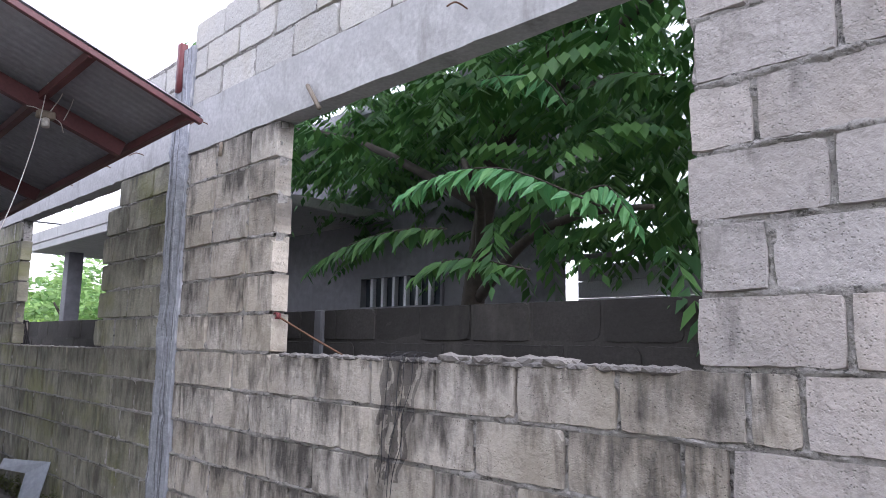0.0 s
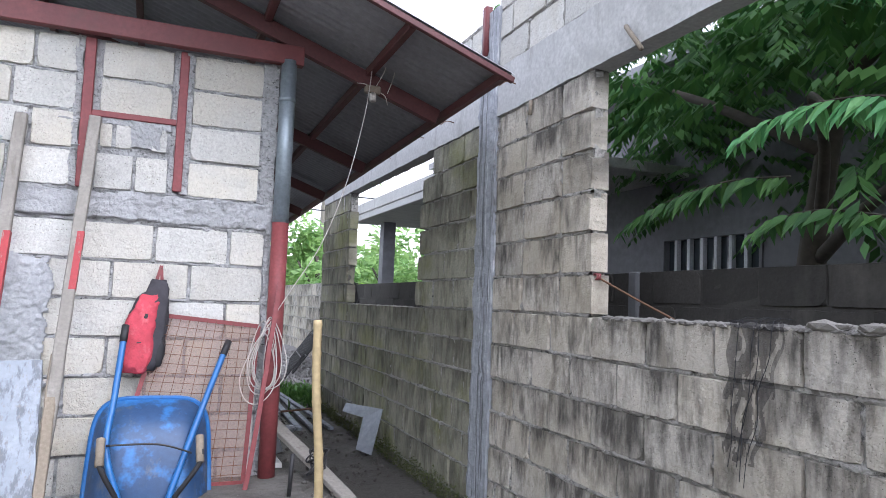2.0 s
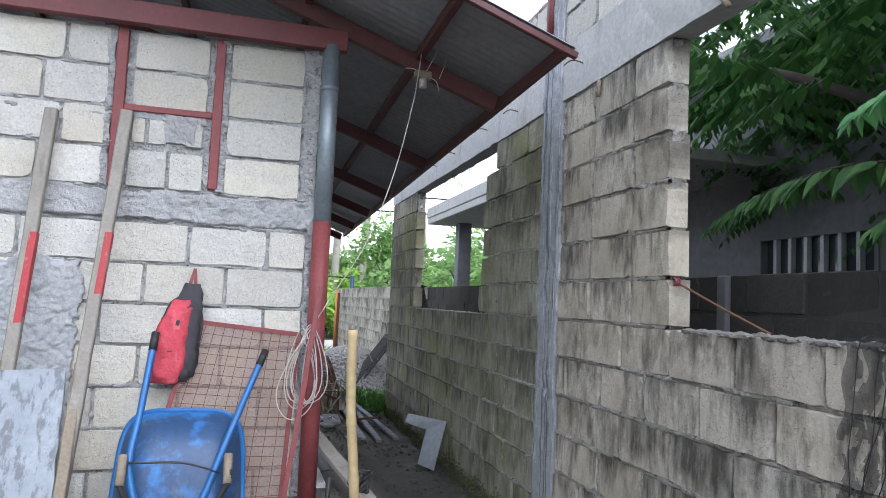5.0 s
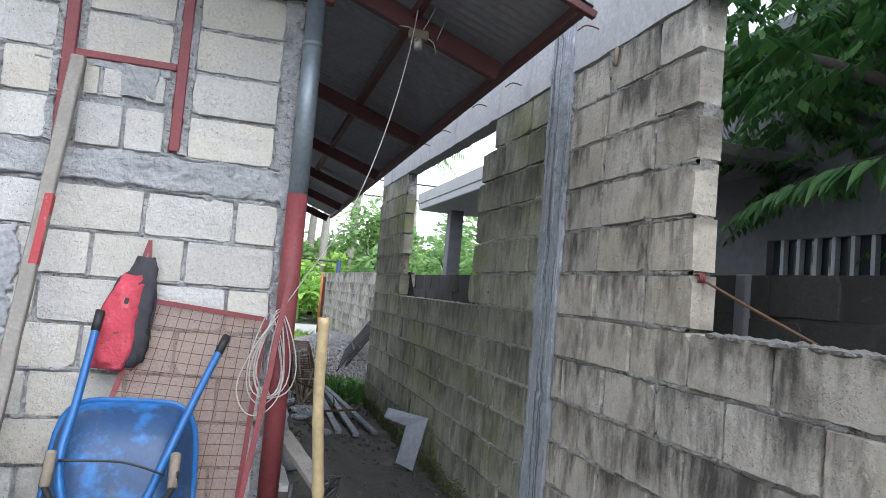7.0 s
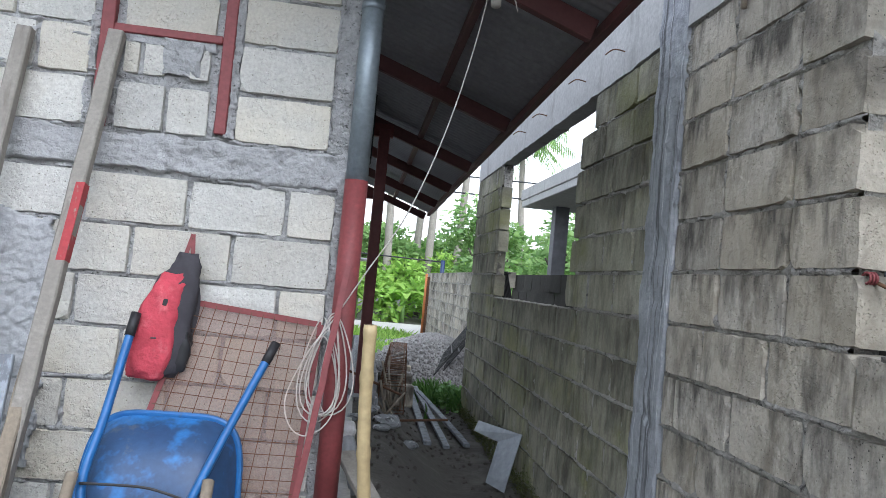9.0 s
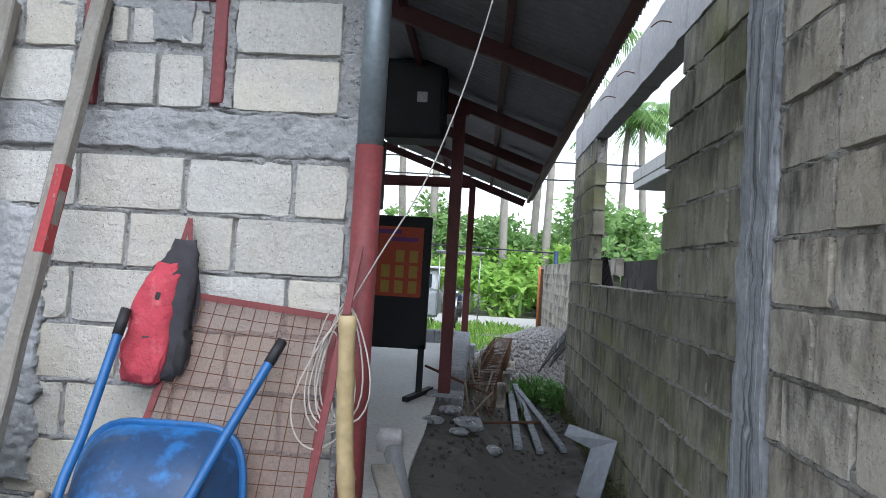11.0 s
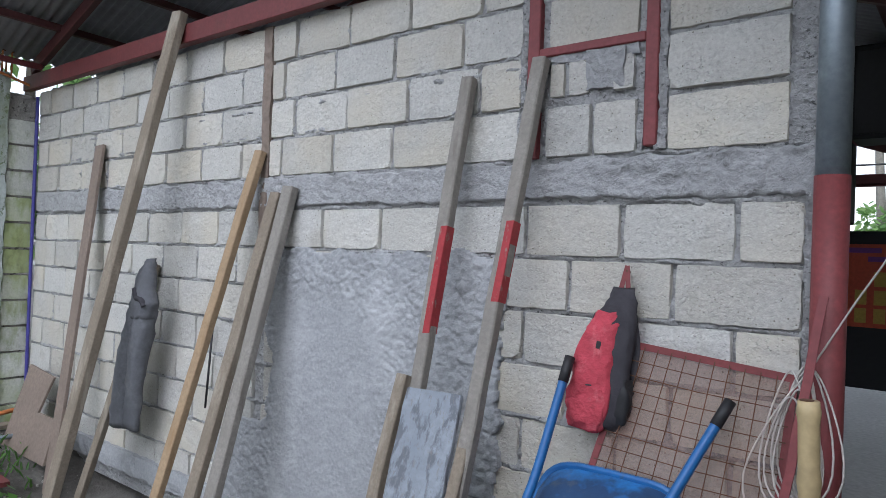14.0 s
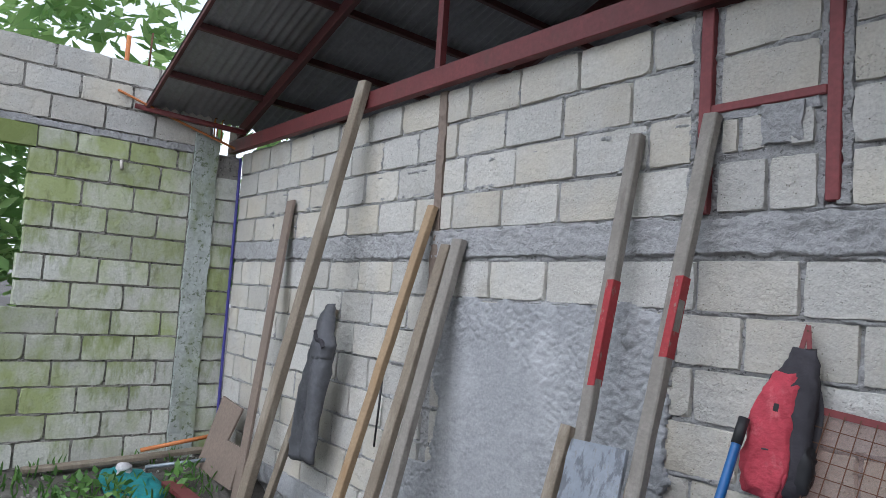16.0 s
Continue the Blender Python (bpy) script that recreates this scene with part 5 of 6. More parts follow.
# bent plate leaning at the wall's foot
pl = thing("bent_plate", "bent galvanised metal plate lying against the dark wall", "metal plate", (1.25, 2.0, gy(1.25, 2.0)))
_bm = bmesh.new()
_o = Vector(pl.location)
_P = [Vector(p) - _o for p in ((1.385, 1.93, -0.10), (1.13, 2.30, -0.09), (1.10, 2.30, -0.17), (1.25, 2.10, -0.20), (1.15, 1.95, -0.46), (1.26, 1.82, -0.49))]
_fr = [_bm.verts.new(p) for p in _P]
_bk = [_bm.verts.new(p + Vector((0.006, 0.008, -0.003))) for p in _P]
_bm.faces.new(_fr)
_bm.faces.new(_bk[::-1])
for _k in range(6):
    _bm.faces.new((_fr[_k], _bk[_k], _bk[(_k + 1) % 6], _fr[(_k + 1) % 6]))
part("plate", _bm, M["plate"], pl)

# ---- hall floor, posts and things ----
ZS = -0.13
slab = tagged(rough_slab("hall_floor", (-5.9, 0.115, -0.45), (0.16, 7.45, ZS), M["slab"], None, Matrix.Identity(4), 0.35, 0.012, 5), "worn concrete floor of the open shed", "floor", kind="structure")
_bm = bmesh.new()
box(_bm, (0.16, 3.45, -0.62), (0.38, 7.3, 0.06), None, 0.02)
for _v2 in _bm.verts:
    _v2.co += Vector((noise.noise(_v2.co * 3), 0, noise.noise(_v2.co * 3 + Vector((5, 0, 0))))) * 0.03
curb = tagged(part("kerb", _bm, M["column"]), "rough concrete kerb along the shed floor", "kerb", kind="structure")
_bm = bmesh.new()
box(_bm, (-5.0, 7.3, -0.6), (0.3, 7.46, 0.05), None, 0.02)
tagged(part("kerb", _bm, M["column"]), "rough concrete kerb along the shed floor", "kerb", kind="structure")


def post(x, y, top, w):
    root = thing("steel_post", "dark red steel post carrying the roof", "post", (x, y, ZS), "posts under the shed roof")
    bm = bmesh.new()
    bar(bm, (0, 0, 0), (0, 0, top - ZS), w, w, (0, 1, 0), 0.006)
    part("shaft", bm, M["red_steel"], root)
    bm = bmesh.new()
    box(bm, (-0.15, -0.13, -0.48), (0.17, 0.15, 0.02), None, 0.02)
    part("footing", bm, M["column"], root, "rough concrete footing")
    return root


post(0.22, 3.3, roof_z(0.22) - 0.24, 0.10)
post(0.29, 7.28, roof_z(0.29) - 0.36, 0.09)
post(-5.6, 7.28, roof_z(-5.6) - 0.36, 0.09)
rod("tie_bar", "thin red steel bar between the end posts", "bar", [(-5.6, 7.28, 2.02), (0.30, 7.28, 2.10)], 0.022, M["red_steel"], 6)

nb = thing("notice_board", "black notice board on a stand with an orange poster", "notice board", (-0.25, 3.15, ZS))
_bm = bmesh.new()
box(_bm, (-0.75, -0.02, 0.38), (0.305, 0.02, 1.46), None, 0.006)
_panel = part("panel", _bm, M["black_paint"], nb, "matt black panel")
_bm = bmesh.new()
box(_bm, (-0.215, -0.028, 0.80), (0.24, -0.021, 1.37))
_poster = part("poster", _bm, M["poster_red"], _panel, "orange-red poster with ochre notes")
for _r in range(3):
    for _c in range(4):
        if not (_r == 2 and _c == 1):
            _bm = bmesh.new()
            box(_bm, (-0.205 + 0.113 * _c, -0.033, 0.83 + 0.125 * _r), (-0.205 + 0.113 * _c + 0.07, -0.0285, 0.83 + 0.125 * _r + 0.10))
            part("note", _bm, M["poster_note"], _panel, "ochre paper note")
_bm = bmesh.new()
box(_bm, (-0.02, -0.033, 1.25), (0.20, -0.0285, 1.285))
box(_bm, (-0.19, -0.033, 1.31), (0.06, -0.0285, 1.345))
part("lettering", _bm, M["poster_blue"], _panel, "violet lines of print")
for _x in (0.27, -0.72):
    _bm = bmesh.new()
    bar(_bm, (_x, 0, 0.03), (_x, 0, 0.42), 0.05, 0.04, (0, 1, 0))
    part("leg", _bm, M["black_paint"], nb)
    _bm = bmesh.new()
    bar(_bm, (_x - 0.08, -0.28, 0.02), (_x + 0.08, 0.28, 0.02), 0.05, 0.035, (0, 0, 1))
    part("foot", _bm, M["black_paint"], nb)

sp = thing("loudspeaker", "black loudspeaker box hung under the roof", "loudspeaker", (-0.12, 3.0, 1.92))
_bm = bmesh.new()
box(_bm, (-0.24, -0.17, 0.0), (0.24, 0.17, 0.62), None, 0.015)
_cab = part("cabinet", _bm, M["black_paint"], sp, "matt black cabinet")
_bm = bmesh.new()
box(_bm, (-0.21, -0.182, 0.03), (0.21, -0.171, 0.58), None, 0.004)
part("grille", _bm, M["black"], _cab, "black front grille")
_bm = bmesh.new()
box(_bm, (0.02, -0.188, 0.28), (0.10, -0.183, 0.36))
part("label", _bm, M["white_cloth"], _cab, "small white label")
for _x in (-0.18, 0.18):
    local_tube("bracket", [(_x, 0, 0.60), (_x, 0.0, roof_z(-0.12) - 0.03 * 3 - 1.92 - 0.03)], 0.012, M["dark_steel"], sp)
bx = thing("wall_speaker", "slim black loudspeaker hanging beside the wall", "loudspeaker", (-0.62, 3.05, 1.37))
_bm = bmesh.new()
box(_bm, (-0.26, -0.1, 0.0), (0.26, 0.1, 0.56), None, 0.012)
part("cabinet", _bm, M["black_paint"], bx)
local_tube("hanger", [(0, 0, 0.55), (0, 0, roof_z(-0.62) - 0.09 - 1.37 - 0.03)], 0.01, M["dark_steel"], bx)

# ---- alley clutter ----
cage = thing("rebar_cage", "rusty reinforcing cage with stirrups lying in the alley", "rebar cage", (0.55, 3.5, gy(0.55, 3.5)))
_co = Vector(cage.location)


def cage_c(u):
    return Vector((0.52 + 0.34 * u, 3.45 + 4.4 * u, -0.18 + 0.04 * math.sin(u * 3))) - _co


for _dx, _dz in ((-0.09, -0.09), (0.09, -0.09), (0.09, 0.09), (-0.09, 0.09)):
    _bm = bmesh.new()
    tube(_bm, [cage_c(u / 8) + Vector((_dx, 0, _dz)) for u in range(9)], 0.008, 6)
    part("long_bar", _bm, M["rust"], cage)
for _k in range(30):
    _c = cage_c(_k / 29)
    _bm = bmesh.new()
    _r = 0.125
    tube(_bm, [_c + Vector(p) for p in ((-_r, 0, -_r), (_r, 0.02, -_r), (_r, 0.02, _r), (-_r, 0, _r), (-_r, 0, -_r))], 0.006, 5, False)
    part("stirrup", _bm, M["rust"], cage)
for _x, _y in ((0.56, 3.9), (0.66, 5.2), (0.8, 7.0)):
    _bk = thing("concrete_block", "old concrete block propping the cage", "block", (_x, _y, gy(_x, _y)), "blocks under the cage")
    _bm = bmesh.new()
    box(_bm, (-0.2, -0.08, 0), (0.2, 0.08, 0.21), None, 0.012)
    part("body", _bm, M["dark_block"], _bk)
_rng = random.Random(33)
for _k in range(9):
    _x, _y = 0.45 + _rng.uniform(-0.1, 0.2), 2.9 + _rng.uniform(-0.3, 0.9)
    _a = _rng.uniform(-0.6, 0.6)
    _l = _rng.uniform(0.35, 0.8)
    _z = gy(_x, _y)
    rod("stick", "dry stick thrown on the rubble", "stick", [(_x, _y, _z + 0.01), (_x + _l * math.sin(_a) * 0.6, _y + _l * math.cos(_a) * 0.7, _z + _rng.uniform(0.1, 0.42))], 0.010, M["old_wood"], 6, "dry sticks")
rod("stick", "long dark stick lying across the cage", "stick", [(0.05, 3.3, 0.10), (0.62, 3.35, -0.12)], 0.012, M["rust"], 6)
rod("stick", "long dark stick lying across the cage", "stick", [(0.50, 3.1, -0.30), (1.02, 3.15, -0.27)], 0.012, M["rust"], 6)
for _a, _b, _w in (((0.84, 3.05), (0.93, 8.2), 0.07), ((1.02, 3.1), (0.94, 5.5), 0.06), ((1.22, 3.2), (0.96, 5.2), 0.06)):
    plank("metal_stud", "pale painted metal stud lying on the ground", (_b[0], _b[1], gy(*_b) + 0.16), (_a[0], _a[1], gy(*_a) + 0.03), _w, 0.03, M["white_paint"], "stud", face=(0, 0, 1), group="metal studs in the alley")

# gravel heap
def heap(x, y):
    return 0.48 * math.exp(-((x - 1.8) / 0.8) ** 2 - ((y - 10.5) / 3.2) ** 2) + 0.25 * math.exp(-((x - 1.1) / 0.6) ** 2 - ((y - 8.5) / 2.0) ** 2)


def stones(name, label, n, x0, x1, y0, y1, size, fn, mat, seed, keep):
    rng = random.Random(seed)
    bm0 = bmesh.new()
    bmesh.ops.create_icosphere(bm0, subdivisions=1, radius=1.0)
    base = [v.co.copy() for v in bm0.verts]
    fcs = [[v.index for v in f.verts] for f in bm0.faces]
    bm0.free()
    verts, faces = [], []
    done = 0
    while done < n:
        x, y = rng.uniform(x0, x1), rng.uniform(y0, y1)
        done += 1
        if not keep(x, y):
            continue
        r = size * rng.uniform(0.5, 1.3)
        k = len(verts)
        rot = Euler((rng.uniform(0, 6), rng.uniform(0, 6), rng.uniform(0, 6))).to_matrix()
        c = Vector((x, y, fn(x, y) + r * 0.25))
        for v in base:
            verts.append(c + rot @ Vector((v.x * r * rng.uniform(0.8, 1.25), v.y * r, v.z * r * 0.7)))
        faces += [[i + k for i in f] for f in fcs]
    return tagged(raw_mesh(name, verts, faces, mat), label, "gravel", kind="stuff")


_v, _f = grid_patch("gravel_heap", 0.35, 2.15, 5.5, 16.0, 0.1, lambda x, y: gy(x, y) + heap(x, y) * (1 if x > 0.45 else 0) - 0.02 + 0.03 * noise.noise((x * 6, y * 6, 0)), None)
tagged(raw_mesh("gravel_heap", _v, _f, M["gravel"]), "heap of pale gravel beside the alley", "gravel", kind="stuff")
stones("gravel", "loose pale gravel on the heap", 5200, 0.45, 2.1, 5.8, 15.5, 0.028, lambda x, y: gy(x, y) + heap(x, y), M["gravel"], 5, lambda x, y: True)
stones("rubble", "small stones and rubble scattered on the earth", 900, 0.2, 1.4, -0.6, 5.8, 0.016, gy, M["ground"], 6, lambda x, y: noise.noise((x * 2, y * 2, 0)) > -0.1)
stones("rubble", "small stones and rubble scattered on the earth", 500, -5.9, -1.5, -3.0, -0.2, 0.02, gy, M["dark_mortar"], 7, lambda x, y: noise.noise((x * 2, y * 2, 0)) > -0.1)
for _k, (_x, _y, _r) in enumerate(((0.45, 2.55, 0.10), (0.30, 2.75, 0.07), (0.62, 2.4, 0.06), (0.38, 2.2, 0.05), (0.20, 2.35, 0.06))):
    _ch = thing("concrete_chunk", "broken concrete chunk on the earth", "rubble", (_x, _y, gy(_x, _y)), "broken concrete chunks")
    _bm = bmesh.new()
    bmesh.ops.create_icosphere(_bm, subdivisions=2, radius=_r)
    for _v2 in _bm.verts:
        _v2.co = Vector((_v2.co.x * 1.3, _v2.co.y, _v2.co.z * 0.55 + _r * 0.35)) * (1 + 0.35 * noise.noise(_v2.co * 14 + Vector((_k, 0, 0))))
    part("body", _bm, M["column"], _ch)

# dark steel grilles leaning past the wall's end
for _k, _s in enumerate((0.0, 0.14)):
    gr = thing("steel_grille", "black steel bar grille leaning on the gravel", "grille", (1.25 + _s, 6.6 + _s * 2, gy(1.25, 6.6) + 0.12), "steel grilles by the gravel")
    for _j in range(9):
        _bm = bmesh.new()
        bar(_bm, (0.0 + 0.02 * _j, 0.16 * _j, 0.0), (0.55 + 0.02 * _j, 0.16 * _j, 0.75), 0.018, 0.018)
        part("bar", _bm, M["dark_steel"], gr)
    for _u in (0.06, 0.5, 0.94):
        _bm = bmesh.new()
        bar(_bm, (0.55 * _u - 0.01, -0.05, 0.75 * _u), (0.55 * _u + 0.17, 1.33, 0.75 * _u), 0.02, 0.02)
        part("rail", _bm, M["dark_steel"], gr)
sg = thing("window_grille", "small dark grille standing behind the far window sill", "grille", (1.75, 4.0, 0.62))
for _j in range(8):
    _bm = bmesh.new()
    bar(_bm, (0.0, 0.07 * _j, 0.0), (-0.10, 0.07 * _j + 0.12, 0.50), 0.012, 0.012)
    part("bar", _bm, M["dark_steel"], sg)
for _z, _o in ((0.02, 0.0), (0.48, -0.095)):
    _bm = bmesh.new()
    bar(_bm, (_o, -0.02, _z), (_o, 0.64, _z), 0.016, 0.016)
    part("rail", _bm, M["dark_steel"], sg)
local_tube("support", [(0.0, 0.2, 0.05), (0.1, 0.2, GZ - 0.62)], 0.02, M["dark_steel"], sg)

# ---- foliage helpers ----
def leaf_cloud(n, blobs, size, seed, droop=0.3, aspect=0.45):
    """Leaf blades spread through lumpy blobs (x, y, z, rx, ry, rz), denser at their skins."""
    rng = np.random.RandomState(seed)
    blobs = np.array(blobs, float)
    wgt = blobs[:, 3] * blobs[:, 4] * blobs[:, 5]
    pick = rng.choice(len(blobs), n, p=wgt / wgt.sum())
    d = rng.normal(size=(n, 3))
    d /= np.linalg.norm(d, axis=1, keepdims=True)
    r = rng.uniform(0.35, 1.0, (n, 1)) ** 0.5
    c = blobs[pick, :3] + d * r * blobs[pick, 3:] * rng.uniform(0.75, 1.15, (n, 1))
    a = rng.normal(size=(n, 3)) * (1, 1, 0.5) + d * 0.6
    a[:, 2] -= droop
    a /= np.linalg.norm(a, axis=1, keepdims=True)
    b = np.cross(a, rng.normal(size=(n, 3)) * 0.6 + (0, 0, 1))
    b /= np.linalg.norm(b, axis=1, keepdims=True) + 1e-6
    s = size * rng.uniform(0.6, 1.4, (n, 1))
    up = np.cross(a, b)
    v = np.stack([c, c + a * s * 0.5 + b * s * aspect * 0.5 - up * s * 0.05, c + a * s - up * s * 0.12, c + a * s * 0.5 - b * s * aspect * 0.5 - up * s * 0.05], 1).reshape(-1, 3)
    f = (np.arange(n)[:, None] * 4 + np.arange(4)).tolist()
    return v, f


def fronds(origins, dirs, seed, length=(0.4, 0.7), pairs=11, leaf=0.11, droop=0.9, width=0.36, hang=0.55):
    """Pinnate leaves: a drooping rachis with pairs of pointed, hanging leaflets."""
    rng = random.Random(seed)
    verts, faces = [], []
    for o, d in zip(origins, dirs):
        o, d = Vector(o), Vector(d).normalized()
        ln = rng.uniform(*length)
        side = d.cross(Vector((0, 0, 1)))
        if side.length < 1e-3:
            side = Vector((1, 0, 0))
        side.normalize()
        prev = o
        for k in range(pairs + 1):
            u = (k + 0.6) / (pairs + 0.6)
            p = o + d * ln * u + Vector((0, 0, -droop * ln * 0.45 * u * u))
            tang = (p - prev).normalized()
            prev = p
            for sg_ in ((1, -1) if k < pairs else (0,)):
                l = leaf * (0.7 + 0.5 * math.sin(math.pi * min(u + 0.12, 1))) * rng.uniform(0.85, 1.15)
                if sg_:
                    a = (side * sg_ * 0.75 + tang * 0.55 + Vector((0, 0, -hang - 0.4 * rng.random()))).normalized()
                else:
                    a = (tang + Vector((0, 0, -0.4))).normalized()
                b = a.cross(Vector((rng.uniform(-0.3, 0.3), rng.uniform(-0.3, 0.3), 1))).normalized()
                nrm = a.cross(b)
                w = l * width * 0.5
                i = len(verts)
                verts += [p, p + a * l * 0.38 + b * w + nrm * 0.1 * w, p + a * l, p + a * l * 0.38 - b * w + nrm * 0.1 * w]
                faces.append((i, i + 1, i + 2, i + 3))
    return verts, faces


def tree_trunk(name, paths, mat, parent):
    for pts, r0, r1 in paths:
        sp_ = smooth_path([Vector(p) for p in pts], 5)
        bm = bmesh.new()
        n = len(sp_)
        tube(bm, sp_, [r0 + (r1 - r0) * k / (n - 1) for k in range(n)], 8)
        part(name, bm, mat, parent, "", True)
        name = "limb"


# ---- the pinnate-leaved tree behind the near window ----
def window_tree():
    root = thing("tree", "leafy tree with drooping pinnate leaves behind the block wall", "tree", (3.7, -0.6, GZ))
    o = Vector(root.location)

    def L(*p):
        return Vector(p) - o

    limbs = [([L(3.7, -0.6, GZ), L(3.65, -0.7, 0.8), L(3.55, -0.9, 1.7), L(3.4, -1.3, 3.0)], 0.13, 0.06),
             ([L(3.6, -0.85, 1.3), L(3.2, -1.6, 1.62), L(2.7, -2.4, 1.66), L(2.25, -3.1, 1.55)], 0.05, 0.012),
             ([L(3.55, -0.9, 1.6), L(3.1, -1.3, 1.95), L(2.5, -1.7, 2.05), L(2.0, -2.2, 1.80)], 0.045, 0.010),
             ([L(3.5, -1.0, 2.0), L(3.2, 0.2, 2.7), L(2.9, 1.2, 3.0)], 0.05, 0.012),
             ([L(3.45, -1.1, 2.4), L(3.1, -2.6, 3.0), L(2.8, -4.0, 3.3)], 0.05, 0.012),
             ([L(3.4, -1.3, 2.9), L(3.8, -2.6, 3.8), L(4.2, -4.2, 4.3)], 0.05, 0.012)]
    tree_trunk("trunk", limbs, M["bark"], root)
    rng = random.Random(77)
    org, dr = [], []
    while len(org) < 2300:
        x, y, z = rng.uniform(2.15, 7.0), rng.uniform(-6.8, 3.2), rng.uniform(1.4, 5.2)
        low = 1.55 + 0.35 * max(0.0, (y + 1.5)) * 0.4 if x < 3.2 else 1.8
        if z < low + 0.25 * noise.noise((x, y, 0)) + (0.5 if x < 2.5 else 0):
            continue
        if y > -1.9 and z < 2.25 + 0.10 * (y + 1.9) and x < 4.6:
            continue
        if ((x - 4.4) / 2.7) ** 2 + ((y + 1.9) / 5.0) ** 2 + ((z - 3.0) / 2.2) ** 2 > 1.0 + 0.3 * noise.noise((x, y, z)):
            continue
        if noise.noise((x * 1.1, y * 1.1, z * 1.1)) < -0.22:
            continue
        org.append(L(x, y, z))
        dr.append((rng.uniform(-1, 0.6), rng.uniform(-1, 1), rng.uniform(-0.3, 0.35)))
    v, f = fronds(org, dr, 5, (0.45, 0.75), 9, 0.145, 0.9, 0.42)
    crown = raw_mesh("crown", v, f, M["leaf"], root)
    # the sprays that hang into the opening; daylight is put into the brighter ones' colour
    rng = random.Random(9)
    for pts, leaf_len, mat, gap in (([(2.05, -2.95, 1.54), (1.98, -2.54, 1.75), (1.98, -2.21, 1.82), (1.97, -1.91, 1.80), (1.96, -1.69, 1.72)], 0.135, "lit_leaf", 0.034),
                                    ([(2.08, -2.80, 1.60), (2.05, -2.93, 1.63), (2.04, -3.02, 1.60), (2.03, -3.15, 1.42)], 0.115, "lit_leaf", 0.032),
                                    ([(2.45, -2.50, 2.22), (2.48, -2.33, 2.42), (2.5, -2.08, 2.52), (2.5, -1.85, 2.55), (2.5, -1.62, 2.53)], 0.13, "lit_leaf", 0.040),
                                    ([(2.3, -1.75, 1.60), (2.2, -1.45, 1.61), (2.15, -1.15, 1.57), (2.12, -0.85, 1.49), (2.1, -0.62, 1.38)], 0.13, "leaf", 0.036),
                                    ([(2.2, -2.45, 1.30), (2.15, -2.07, 1.38), (2.14, -1.8, 1.36), (2.12, -1.62, 1.27)], 0.125, "leaf", 0.036),
                                    ([(2.6, -3.0, 2.30), (2.55, -2.75, 2.36), (2.5, -2.6, 2.30), (2.45, -2.5, 2.20)], 0.12, "leaf", 0.036)):
        verts, faces = [], []
        path = smooth_path([L(*p) for p in pts], 14)
        run, due = 0.0, 0.02
        total = sum((q - p).length for p, q in zip(path, path[1:]))
        for p, q in zip(path, path[1:]):
            tang = (q - p).normalized()
            run += (q - p).length
            while due < run:
                due += gap * rng.uniform(0.7, 1.3)
                u = run / total
                side = tang.cross(Vector((0, 0, 1))).normalized()
                for sg in (1, -1):
                    if rng.random() < 0.10:
                        continue
                    l = leaf_len * (0.65 + 0.5 * math.sin(math.pi * min(0.15 + u * 0.85, 1.0))) * rng.uniform(0.75, 1.2)
                    ax = (side * sg * rng.uniform(0.35, 0.9) + tang * rng.uniform(0.1, 0.65) + Vector((0, 0, -rng.uniform(0.45, 1.1)))).normalized()
                    wd = ax.cross(side * sg + Vector((rng.uniform(-0.5, 0.5), rng.uniform(-0.5, 0.5), 0.5))).normalized() * l * rng.uniform(0.15, 0.21)
                    up = ax.cross(wd).normalized() * l * 0.05 * sg
                    i = len(verts)
                    o_ = p.lerp(q, rng.random())
                    curl = Vector((0, 0, -0.10 * l))
                    verts += [o_, o_ + ax * l * 0.18 + wd * 0.75 + up, o_ + ax * l * 0.42 + wd + up, o_ + ax * l * 0.72 + wd * 0.5 + up + curl * 0.4, o_ + ax * l + curl,
                              o_ + ax * l * 0.72 - wd * 0.5 + up + curl * 0.4, o_ + ax * l * 0.42 - wd + up, o_ + ax * l * 0.18 - wd * 0.75 + up, o_ + ax * l * 0.45]
                    faces += [(i, i + 1, i + 2, i + 8), (i + 8, i + 2, i + 3, i + 4), (i + 8, i + 4, i + 5, i + 6), (i, i + 8, i + 6, i + 7)]
        raw_mesh("spray", verts, faces, M[mat], root)["label"] = "hanging spray of pointed leaves"
        bm = bmesh.new()
        tube(bm, path, [0.006 - 0.0045 * k / len(path) for k in range(len(path))], 5)
        part("twig", bm, M["bark"], root, "", True)
    return root


window_tree()

# ---- boundary fence and neighbours beyond the dark wall ----
XF = 2.25
fence = thing("fence", "old dark concrete block fence with pillars", "fence", (XF, 0, GZ))
fence_m = Matrix(((0, 1, 0, 0), (-1, 0, 0, 0), (0, 0, 1, 0), (0, 0, 0, 1)))
_rng = random.Random(51)
for _k in range(8):
    _z0 = -0.05 + _k * BH
    _x = -6.4
    _f0 = 0.206 if _k % 2 else 0.41
    while _x < 5.8:
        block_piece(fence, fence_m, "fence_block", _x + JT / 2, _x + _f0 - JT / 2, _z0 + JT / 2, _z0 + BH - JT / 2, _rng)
        _x += _f0
        _f0 = 0.41
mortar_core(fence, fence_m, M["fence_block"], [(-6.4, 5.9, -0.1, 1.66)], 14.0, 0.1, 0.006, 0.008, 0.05)
